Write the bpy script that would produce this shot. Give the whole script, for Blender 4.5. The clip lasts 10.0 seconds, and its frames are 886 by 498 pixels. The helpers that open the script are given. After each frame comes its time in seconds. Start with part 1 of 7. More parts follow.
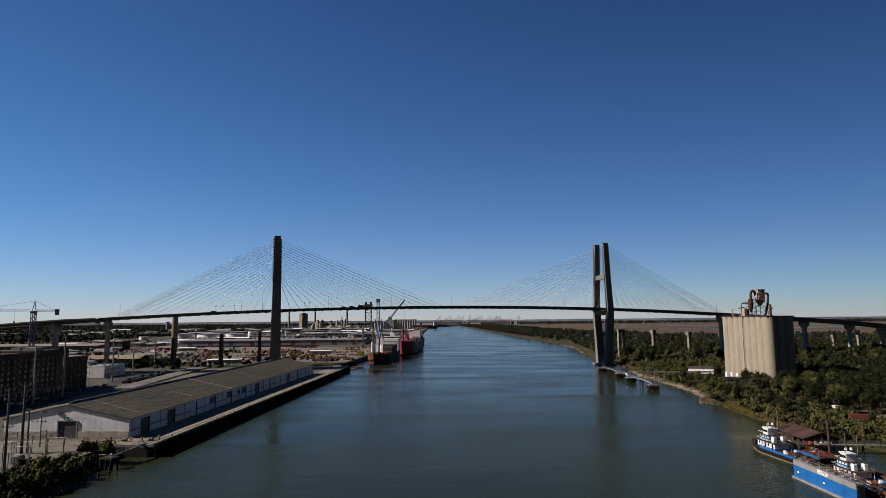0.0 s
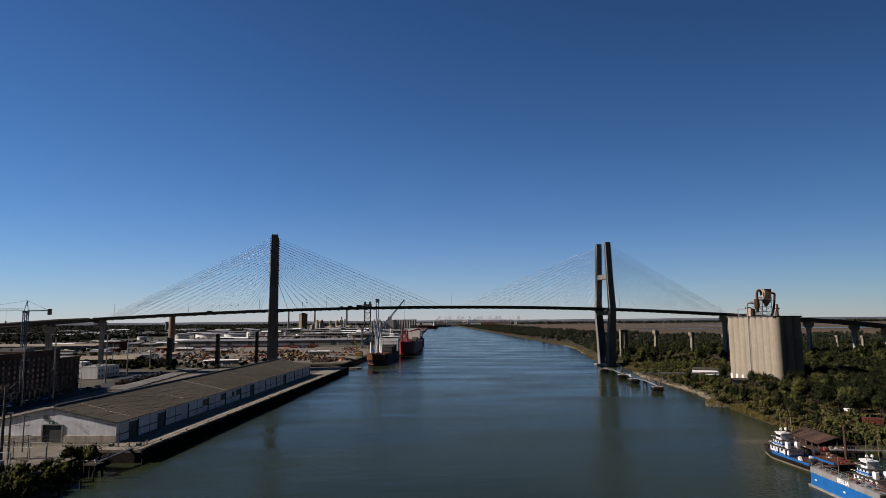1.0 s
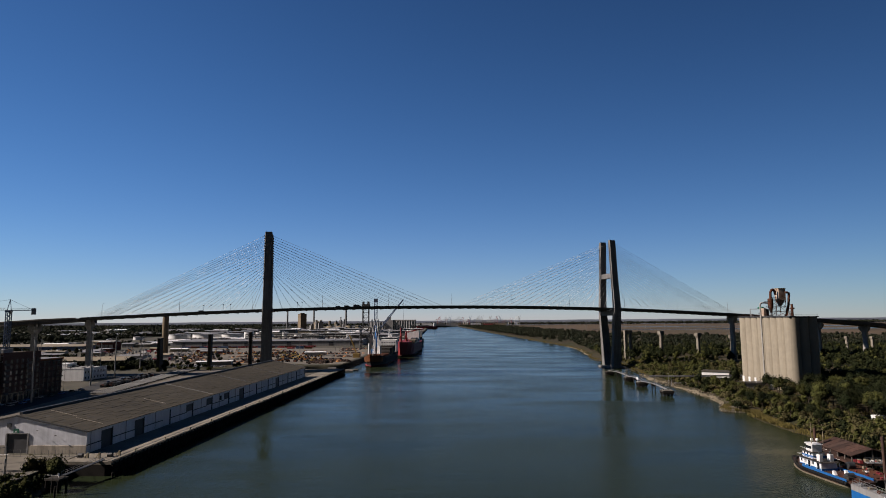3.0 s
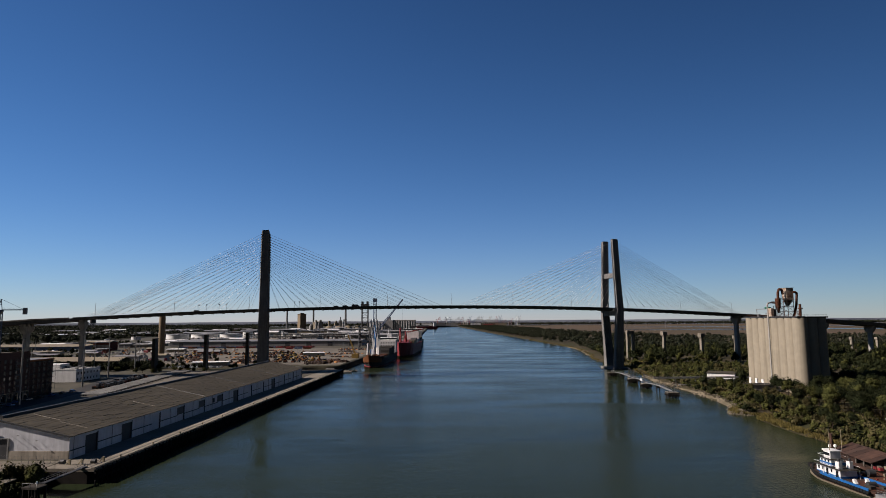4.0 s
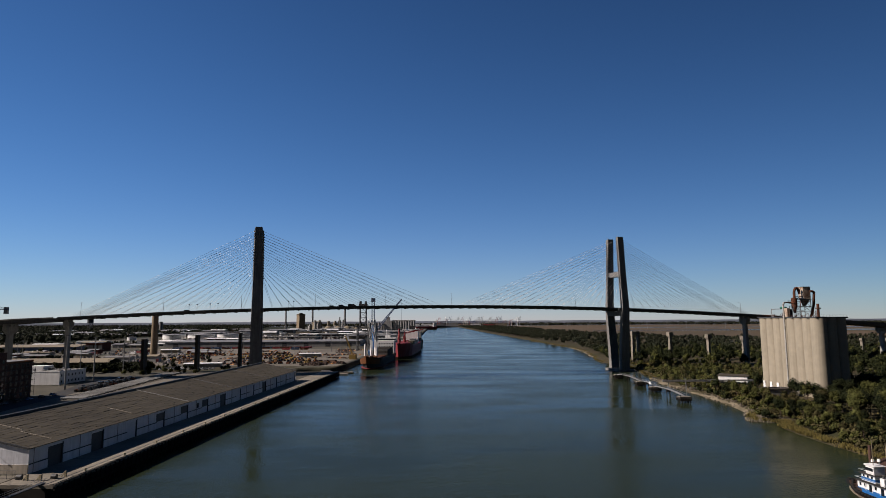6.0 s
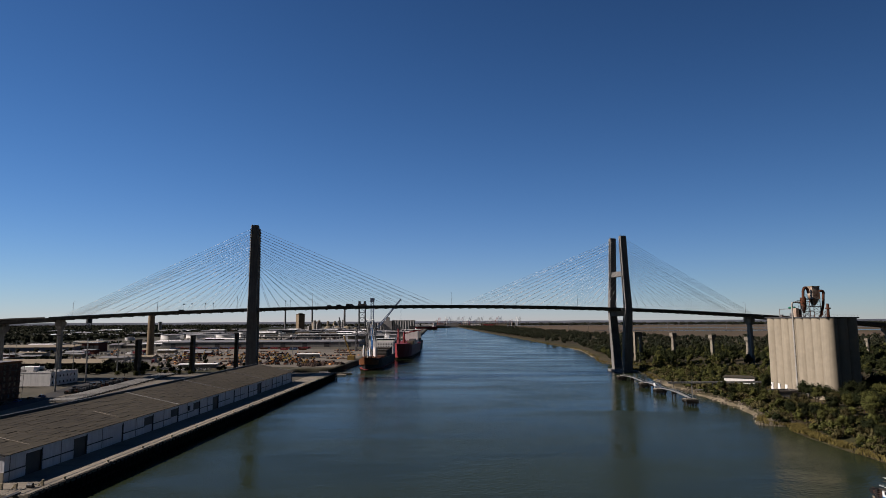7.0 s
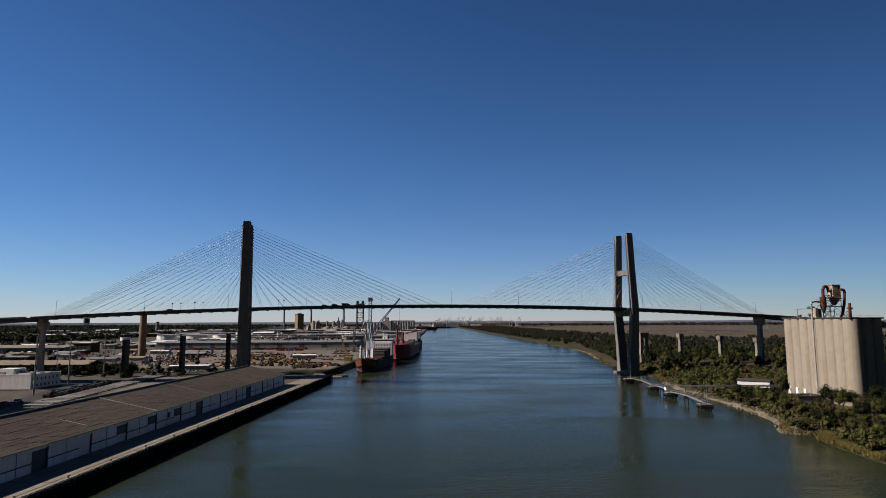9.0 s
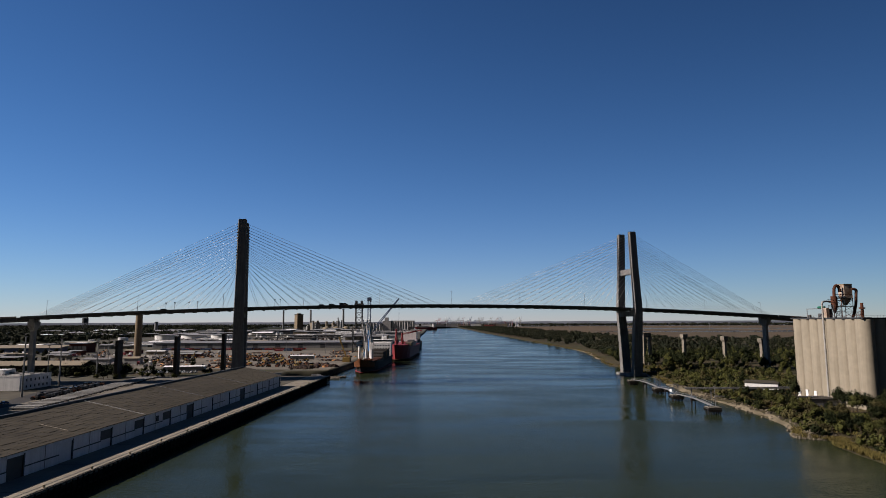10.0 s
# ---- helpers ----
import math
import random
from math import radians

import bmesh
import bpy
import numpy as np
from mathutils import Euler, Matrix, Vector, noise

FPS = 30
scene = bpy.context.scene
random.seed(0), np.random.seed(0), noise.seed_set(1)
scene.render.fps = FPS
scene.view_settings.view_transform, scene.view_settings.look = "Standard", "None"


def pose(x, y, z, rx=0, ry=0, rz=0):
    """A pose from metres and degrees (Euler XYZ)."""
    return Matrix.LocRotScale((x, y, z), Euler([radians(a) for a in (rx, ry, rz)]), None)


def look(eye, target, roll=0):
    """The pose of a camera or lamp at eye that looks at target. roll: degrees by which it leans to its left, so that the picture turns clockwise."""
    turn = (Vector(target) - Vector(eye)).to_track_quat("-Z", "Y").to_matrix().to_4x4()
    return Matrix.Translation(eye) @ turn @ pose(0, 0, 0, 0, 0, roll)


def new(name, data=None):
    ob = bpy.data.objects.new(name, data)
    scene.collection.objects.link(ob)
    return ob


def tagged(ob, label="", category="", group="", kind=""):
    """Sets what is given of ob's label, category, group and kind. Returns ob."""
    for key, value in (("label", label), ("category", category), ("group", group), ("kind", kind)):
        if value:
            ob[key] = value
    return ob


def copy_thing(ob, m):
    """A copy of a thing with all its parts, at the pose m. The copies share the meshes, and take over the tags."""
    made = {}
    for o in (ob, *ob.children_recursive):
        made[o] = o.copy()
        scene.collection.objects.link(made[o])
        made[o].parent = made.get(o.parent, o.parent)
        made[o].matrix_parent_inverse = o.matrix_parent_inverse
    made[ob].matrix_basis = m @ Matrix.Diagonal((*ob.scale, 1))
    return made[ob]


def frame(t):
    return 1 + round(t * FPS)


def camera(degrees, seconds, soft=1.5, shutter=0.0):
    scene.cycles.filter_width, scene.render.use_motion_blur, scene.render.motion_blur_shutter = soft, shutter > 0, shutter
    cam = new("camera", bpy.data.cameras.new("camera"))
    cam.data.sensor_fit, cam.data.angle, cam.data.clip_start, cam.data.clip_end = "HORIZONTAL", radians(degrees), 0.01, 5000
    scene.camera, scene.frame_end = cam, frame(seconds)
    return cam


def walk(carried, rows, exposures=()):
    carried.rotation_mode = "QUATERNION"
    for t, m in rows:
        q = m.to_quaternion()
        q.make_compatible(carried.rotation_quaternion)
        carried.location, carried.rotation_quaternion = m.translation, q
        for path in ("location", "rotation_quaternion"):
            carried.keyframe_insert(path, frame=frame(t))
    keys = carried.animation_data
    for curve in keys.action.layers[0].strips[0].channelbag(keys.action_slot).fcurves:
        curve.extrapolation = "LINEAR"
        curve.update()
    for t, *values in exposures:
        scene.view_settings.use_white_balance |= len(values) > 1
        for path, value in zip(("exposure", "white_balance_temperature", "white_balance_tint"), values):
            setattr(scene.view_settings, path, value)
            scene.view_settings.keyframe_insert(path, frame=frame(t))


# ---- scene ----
# ---- camera: a drone flying slowly up the river ----
cam = camera(72.27, 10.0, soft=0.85)
ROWS = (
    (0.0, 0.00, 0.00, 49.26, 6.591, 0.500), (1.0, 0.14, 8.96, 49.22, 6.605, 0.472), (2.0, 0.29, 18.06, 49.18, 6.619, 0.443),
    (3.0, 0.44, 27.30, 49.14, 6.633, 0.415), (4.0, 0.59, 36.68, 49.10, 6.648, 0.386), (5.0, 0.74, 46.21, 49.06, 6.662, 0.358),
    (6.0, 0.89, 55.87, 49.02, 6.676, 0.329), (7.0, 1.05, 65.68, 48.98, 6.690, 0.300), (8.0, 1.21, 75.63, 48.94, 6.704, 0.272),
    (9.0, 1.37, 85.73, 48.89, 6.718, 0.243), (10.0, 1.53, 95.96, 48.85, 6.732, 0.215),
)
walk(cam, [(t, pose(x, y, z, 90 + p, r, 0)) for t, x, y, z, p, r in ROWS], exposures=((0.0, 0.6), (10.0, 0.6)))

# ---- daylight: low winter sun from the west bank, clear sky ----
SUN_ELEVATION, SUN_AZIMUTH = 36.0, 262.0  # azimuth clockwise from the river's direction
world = bpy.data.worlds.new("world")
scene.world = world
world.use_nodes = True
wn, wl = world.node_tree.nodes, world.node_tree.links
sky = wn.new("ShaderNodeTexSky")
sky.sky_type, sky.sun_disc = "NISHITA", False
sky.sun_elevation, sky.sun_rotation = radians(SUN_ELEVATION), radians(SUN_AZIMUTH)
sky.air_density, sky.dust_density, sky.ozone_density = 1.0, 0.0, 4.0
deep = wn.new("ShaderNodeGamma")  # a deep autumn blue
deep.inputs["Gamma"].default_value = 1.12
tint = wn.new("ShaderNodeVectorMath")
tint.operation = "MULTIPLY"
tint.inputs[1].default_value = (0.0087, 0.0135, 0.0182)
wl.new(sky.outputs[0], deep.inputs["Color"])
wl.new(deep.outputs[0], tint.inputs[0])
where = wn.new("ShaderNodeTexCoord")


def fade(direction):
    """Grows smoothly towards a direction of the sky."""
    dot = wn.new("ShaderNodeVectorMath")
    dot.operation = "DOT_PRODUCT"
    dot.inputs[1].default_value = direction
    wl.new(where.outputs["Generated"], dot.inputs[0])
    grow = wn.new("ShaderNodeMath")
    grow.operation = "EXPONENT"
    wl.new(dot.outputs["Value"], grow.inputs[0])
    return grow.outputs[0]


haze = wn.new("ShaderNodeVectorMath")  # thin lavender haze all round the horizon
haze.operation = "SCALE"
haze.inputs[0].default_value = (0.037, 0.006, 0.020)
wl.new(fade((0.0, 0.0, -13.0)), haze.inputs["Scale"])
both = wn.new("ShaderNodeVectorMath")
both.operation = "ADD"
wl.new(tint.outputs[0], both.inputs[0])
wl.new(haze.outputs[0], both.inputs[1])
# the air is brighter up the river and towards the sun's side than away from it
air = wn.new("ShaderNodeVectorMath")
air.operation = "SCALE"
wl.new(both.outputs[0], air.inputs[0])
wl.new(fade((-0.33, 1.0, -0.25)), air.inputs["Scale"])
wl.new(air.outputs[0], wn["Background"].inputs["Color"])
wn["Background"].inputs["Strength"].default_value = 1.0
sun_data = bpy.data.lights.new("sun", "SUN")
sun_data.energy, sun_data.angle, sun_data.color = 5.0, radians(0.53), (1.0, 0.865, 0.79)
sun = new("sun", sun_data)
se, sa = radians(SUN_ELEVATION), radians(SUN_AZIMUTH)
sun.matrix_world = look((0, 0, 300), (-math.cos(se) * math.sin(sa), -math.cos(se) * math.cos(sa), 300 - math.sin(se)))


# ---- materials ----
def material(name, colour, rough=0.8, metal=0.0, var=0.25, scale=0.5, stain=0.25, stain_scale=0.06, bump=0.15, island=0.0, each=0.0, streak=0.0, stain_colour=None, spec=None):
    """A surface with grain (scale, 1/m), larger stains (stain_scale), optional vertical streaks and tone by piece."""
    spec = spec if spec is not None else (0.5 if rough < 0.7 else 0.15)
    colour = tuple(c * 0.68 for c in colour)
    stain_colour = stain_colour and tuple(c * 0.68 for c in stain_colour)
    m = bpy.data.materials.new(name)
    m.use_nodes = True
    n, l = m.node_tree.nodes, m.node_tree.links
    b = n["Principled BSDF"]
    geo = n.new("ShaderNodeNewGeometry")
    grain = n.new("ShaderNodeTexNoise")
    grain.inputs["Scale"].default_value = scale
    grain.inputs["Detail"].default_value = 6
    l.new(geo.outputs["Position"], grain.inputs["Vector"])
    big = n.new("ShaderNodeTexNoise")
    big.inputs["Scale"].default_value = stain_scale
    big.inputs["Detail"].default_value = 4
    l.new(geo.outputs["Position"], big.inputs["Vector"])
    def remap(sock, lo, hi, a=0.3, z=0.7):
        r = n.new("ShaderNodeMapRange")
        for k, v in zip(("From Min", "From Max", "To Min", "To Max"), (a, z, lo, hi)):
            r.inputs[k].default_value = v
        l.new(sock, r.inputs["Value"])
        return r.outputs[0]
    def times(a, c):
        k = n.new("ShaderNodeMath")
        k.operation = "MULTIPLY"
        l.new(a, k.inputs[0])
        l.new(c, k.inputs[1])
        return k.outputs[0]
    tone = remap(grain.outputs["Fac"], 1 - var, 1 + var)
    if island:
        tone = times(tone, remap(geo.outputs["Random Per Island"], 1 - island, 1 + island, 0, 1))
    if each:
        info = n.new("ShaderNodeObjectInfo")
        tone = times(tone, remap(info.outputs["Random"], 1 - each, 1 + each, 0, 1))
    if streak:
        mp = n.new("ShaderNodeMapping")
        mp.inputs["Scale"].default_value = (1, 1, 0.05)
        l.new(geo.outputs["Position"], mp.inputs["Vector"])
        st = n.new("ShaderNodeTexNoise")
        st.inputs["Scale"].default_value = 0.9
        st.inputs["Detail"].default_value = 5
        l.new(mp.outputs[0], st.inputs["Vector"])
        tone = times(tone, remap(st.outputs["Fac"], 1 - streak, 1 + streak * 0.6))
    base = n.new("ShaderNodeMix")
    base.data_type = "RGBA"
    base.inputs["A"].default_value = (*colour, 1)
    dirt = stain_colour or tuple(c * 0.55 for c in colour)
    base.inputs["B"].default_value = (*dirt, 1)
    l.new(remap(big.outputs["Fac"], 0, stain * 2, 0.42, 0.75), base.inputs["Factor"])
    vm = n.new("ShaderNodeVectorMath")
    vm.operation = "SCALE"
    l.new(base.outputs["Result"], vm.inputs[0])
    l.new(tone, vm.inputs["Scale"])
    l.new(vm.outputs[0], b.inputs["Base Color"])
    b.inputs["Metallic"].default_value = metal
    b.inputs["Specular IOR Level"].default_value = spec
    l.new(remap(grain.outputs["Fac"], max(0.02, rough - 0.1), min(1, rough + 0.1)), b.inputs["Roughness"])
    if bump:
        bp = n.new("ShaderNodeBump")
        bp.inputs["Strength"].default_value = bump
        bp.inputs["Distance"].default_value = 0.3
        l.new(grain.outputs["Fac"], bp.inputs["Height"])
        l.new(bp.outputs[0], b.inputs["Normal"])
    return m


def river_material():
    m = bpy.data.materials.new("river_water")
    m.use_nodes = True
    n, l = m.node_tree.nodes, m.node_tree.links
    b = n["Principled BSDF"]
    b.inputs["IOR"].default_value = 1.33
    b.inputs["Specular IOR Level"].default_value = 0.08
    geo = n.new("ShaderNodeNewGeometry")
    mp = n.new("ShaderNodeMapping")
    mp.inputs["Scale"].default_value = (0.3, 1.0, 1)
    l.new(geo.outputs["Position"], mp.inputs["Vector"])
    patch = n.new("ShaderNodeTexNoise")  # broad calm and ruffled patches
    patch.inputs["Scale"].default_value = 0.03
    patch.inputs["Detail"].default_value = 8
    patch.inputs["Distortion"].default_value = 0.6
    l.new(mp.outputs[0], patch.inputs["Vector"])
    rip = n.new("ShaderNodeTexNoise")
    rip.inputs["Scale"].default_value = 0.7
    rip.inputs["Detail"].default_value = 6
    l.new(geo.outputs["Position"], rip.inputs["Vector"])
    def spread(sock, lo, hi):
        r = n.new("ShaderNodeMapRange")
        for k, v in zip(("From Min", "From Max", "To Min", "To Max"), (0.36, 0.64, lo, hi)):
            r.inputs[k].default_value = v
        l.new(sock, r.inputs["Value"])
        return r.outputs[0]
    l.new(spread(patch.outputs["Fac"], 0.10, 0.22), b.inputs["Roughness"])
    mix = n.new("ShaderNodeMix")
    mix.data_type = "RGBA"
    mix.inputs["A"].default_value = (0.0148, 0.0206, 0.0098, 1)
    mix.inputs["B"].default_value = (0.0182, 0.025, 0.0120, 1)
    l.new(patch.outputs["Fac"], mix.inputs["Factor"])
    l.new(mix.outputs["Result"], b.inputs["Base Color"])
    swell = n.new("ShaderNodeTexNoise")  # longer wavelets under the ripples
    swell.inputs["Scale"].default_value = 0.16
    swell.inputs["Detail"].default_value = 3
    l.new(mp.outputs[0], swell.inputs["Vector"])
    low = n.new("ShaderNodeBump")
    low.inputs["Distance"].default_value = 0.8
    low.inputs["Strength"].default_value = 0.14
    l.new(swell.outputs["Fac"], low.inputs["Height"])
    bp = n.new("ShaderNodeBump")
    bp.inputs["Distance"].default_value = 0.5
    l.new(spread(patch.outputs["Fac"], 0.12, 0.50), bp.inputs["Strength"])
    l.new(rip.outputs["Fac"], bp.inputs["Height"])
    l.new(low.outputs[0], bp.inputs["Normal"])
    l.new(bp.outputs[0], b.inputs["Normal"])
    return m


M_WATER = river_material()
M_TOWER = material("weathered_tower_concrete", (0.23, 0.226, 0.217), 0.85, var=0.12, stain=0.35, streak=0.25)
M_PIER = material("approach_pier_concrete", (0.36, 0.345, 0.315), 0.85, var=0.12, stain=0.3, streak=0.2)
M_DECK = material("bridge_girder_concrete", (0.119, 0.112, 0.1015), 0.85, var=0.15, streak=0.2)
M_CABLE = material("painted_stay_cable", (0.78, 0.76, 0.73), 0.5, var=0.05, bump=0)
M_OLDPIER = material("old_pier_concrete", (0.28, 0.252, 0.203), 0.9, var=0.2, stain=0.4, streak=0.3)
# old pier concrete darkened for shade on the west piers; also for dark parts
M_DARKPIER = material("dark_and_shaded_concrete", (0.0665, 0.0595, 0.0504), 0.9, var=0.2, stain=0.4, streak=0.3)
M_SILO = material("silo_concrete", (0.365, 0.325, 0.248), 0.9, var=0.07, scale=0.35, stain=0.14, streak=0.10, stain_scale=0.09)
M_ROOF = material("weathered_roof_sheet", (0.082, 0.072, 0.051), 0.8, var=0.2, scale=0.8, stain=0.3, stain_scale=0.03, island=0.13)
M_ROOF2 = material("pale_roof_membrane", (0.294, 0.294, 0.28), 0.8, var=0.15)
M_RIDGE = material("pale_flashing", (0.385, 0.378, 0.35), 0.6, var=0.1)
M_WALL = material("painted_corrugated_wall", (0.86, 0.88, 0.93), 0.6, var=0.08, streak=0.15, stain=0.2)
M_WALLBASE = material("concrete_base_wall", (0.52, 0.465, 0.38), 0.9, var=0.12, streak=0.25)
M_DOOR = material("grey_roller_door", (0.055, 0.057, 0.062), 0.6, var=0.1)
M_PALEDOOR = material("pale_sliding_door", (0.80, 0.82, 0.87), 0.6, var=0.06)
M_GREEN = material("green_sign_paint", (0.014, 0.154, 0.091), 0.5, var=0.05)
M_WHARF = material("wharf_concrete", (0.28, 0.252, 0.203), 0.9, var=0.18, scale=0.7, stain=0.35)
M_TIMBER = material("tarred_fender_timber", (0.021, 0.0182, 0.0154), 0.85, var=0.35, island=0.3)
M_CREAM = material("cream_bollard_paint", (0.385, 0.329, 0.21), 0.6, var=0.15)
M_LAND = material("port_yard_ground", (0.091, 0.084, 0.0665), 0.95, var=0.3, scale=0.15, stain=0.5, stain_scale=0.012, stain_colour=(0.07, 0.07, 0.042))
M_YARD = material("pale_concrete_yard", (0.189, 0.1715, 0.14), 0.95, var=0.2, scale=0.2, stain=0.35, stain_scale=0.02)
M_ASPHALT = material("worn_asphalt", (0.0525, 0.0525, 0.0511), 0.9, var=0.25, scale=0.3, stain_scale=0.03)
M_BANK = material("bank_soil_and_scrub", (0.066, 0.053, 0.029), 0.95, var=0.4, scale=0.18, stain=0.5, stain_scale=0.02, stain_colour=(0.035, 0.042, 0.014))
M_MARSH = material("brown_marsh_grass", (0.115, 0.083, 0.052), 0.95, var=0.3, scale=0.02, stain=0.5, stain_scale=0.002, stain_colour=(0.07, 0.0595, 0.035))
M_SAND = material("river_sand", (0.238, 0.203, 0.14), 0.95, var=0.25, scale=0.5, stain=0.5, stain_scale=0.08, stain_colour=(0.098, 0.084, 0.049))
M_ROCK = material("riprap_stone", (0.175, 0.1505, 0.112), 0.95, var=0.2, scale=1.0, island=0.3)
M_GRASS = material("shore_reed_grass", (0.14, 0.1155, 0.035), 0.9, var=0.3, scale=0.6, island=0.3)
M_BARK = material("tree_bark", (0.07, 0.0525, 0.0385), 0.95, var=0.3, scale=2)
M_LEAF = material("oak_foliage", (0.017, 0.022, 0.009), 0.75, var=0.25, scale=0.4, stain=0.45, stain_scale=0.08, stain_colour=(0.027, 0.031, 0.011), island=0.18, each=0.3, spec=0.04, bump=0)
M_LEAF2 = material("olive_foliage", (0.072, 0.076, 0.023), 0.75, var=0.25, scale=0.4, stain=0.4, stain_scale=0.08, stain_colour=(0.045, 0.05, 0.016), island=0.18, each=0.3, spec=0.04, bump=0)
M_LEAF3 = material("autumn_scrub", (0.066, 0.058, 0.025), 0.8, var=0.25, scale=0.4, stain=0.3, stain_scale=0.09, stain_colour=(0.065, 0.062, 0.03), island=0.18, each=0.3, spec=0.04, bump=0)
M_WOODS = material("distant_woods", (0.026, 0.032, 0.020), 0.85, var=0.25, scale=0.05, stain=0.4, stain_scale=0.012, stain_colour=(0.042, 0.040, 0.022), island=0.15, spec=0.05, bump=0)
# the pale blue is distance haze put into the base colour
M_FARLAND = material("hazed_far_plain", (0.58, 0.64, 0.78), 0.95, var=0.15, scale=0.006, stain=0.3, stain_scale=0.002, spec=0.0, bump=0)
M_BRICK = material("dark_red_brick", (0.085, 0.052, 0.045), 0.9, var=0.2, scale=1.2)
M_BRICK2 = material("bright_red_brick", (0.14, 0.0455, 0.0315), 0.9, var=0.2, scale=1.2)
M_GLASS = material("window_glass", (0.018, 0.021, 0.025), 0.22, var=0.05, bump=0, each=0.5, spec=0.35)
M_STEEL = material("galvanised_steel", (0.266, 0.266, 0.259), 0.5, metal=0.4, var=0.12)
M_DARKSTEEL = material("dark_painted_steel", (0.042, 0.0455, 0.049), 0.6, var=0.2)
M_BLUESTEEL = material("blue_grey_crane_steel", (0.06, 0.10, 0.19), 0.55, var=0.12)
M_POLE = material("weathered_wood_pole", (0.14, 0.126, 0.1085), 0.9, var=0.2)
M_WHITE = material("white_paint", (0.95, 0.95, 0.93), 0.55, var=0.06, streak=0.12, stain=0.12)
M_TAN = material("tan_metal_sheet", (0.294, 0.252, 0.182), 0.7, var=0.12, streak=0.12)
M_GREYROOF = material("grey_metal_roof", (0.196, 0.196, 0.196), 0.65, var=0.15)
M_RUST = material("rusted_steel", (0.119, 0.0455, 0.0245), 0.85, var=0.35, scale=0.8, stain=0.4, stain_colour=(0.056, 0.028, 0.021))
M_RUSTROOF = material("rusted_roof_sheet", (0.0735, 0.042, 0.0315), 0.85, each=0.4, var=0.3, scale=0.7, stain=0.5, stain_scale=0.1, stain_colour=(0.035, 0.028, 0.0245))
M_ORANGE = material("machine_orange", (0.40, 0.165, 0.035), 0.6, var=0.15, each=0.3)
M_YELLOW = material("machine_yellow", (0.42, 0.27, 0.06), 0.6, var=0.15, each=0.3)
M_RED = material("ship_red", (0.24, 0.019, 0.024), 0.6, var=0.15, streak=0.2)
M_HULLRED = material("dark_red_hull", (0.30, 0.030, 0.036), 0.65, var=0.2, streak=0.25)
M_HULLORANGE = material("rust_orange_hull", (0.19, 0.075, 0.03), 0.7, var=0.2, streak=0.25)
M_HULLGREY = material("dark_grey_hull", (0.0385, 0.0385, 0.0385), 0.7, var=0.2, streak=0.2)
M_STACK = material("tan_tower_concrete", (0.27, 0.215, 0.145), 0.9, var=0.12, stain=0.3, streak=0.25)
M_SILODARK = material("aged_grey_silo_concrete", (0.34, 0.335, 0.33), 0.9, var=0.12, streak=0.2)
M_BLUE = material("bright_blue_paint", (0.0105, 0.14, 0.434), 0.5, var=0.06, streak=0.12)
M_LIGHTGREY = material("light_grey_paint", (0.294, 0.294, 0.287), 0.6, var=0.08, streak=0.15)
M_RUBBER = material("black_rubber", (0.014, 0.014, 0.014), 0.85, var=0.2)


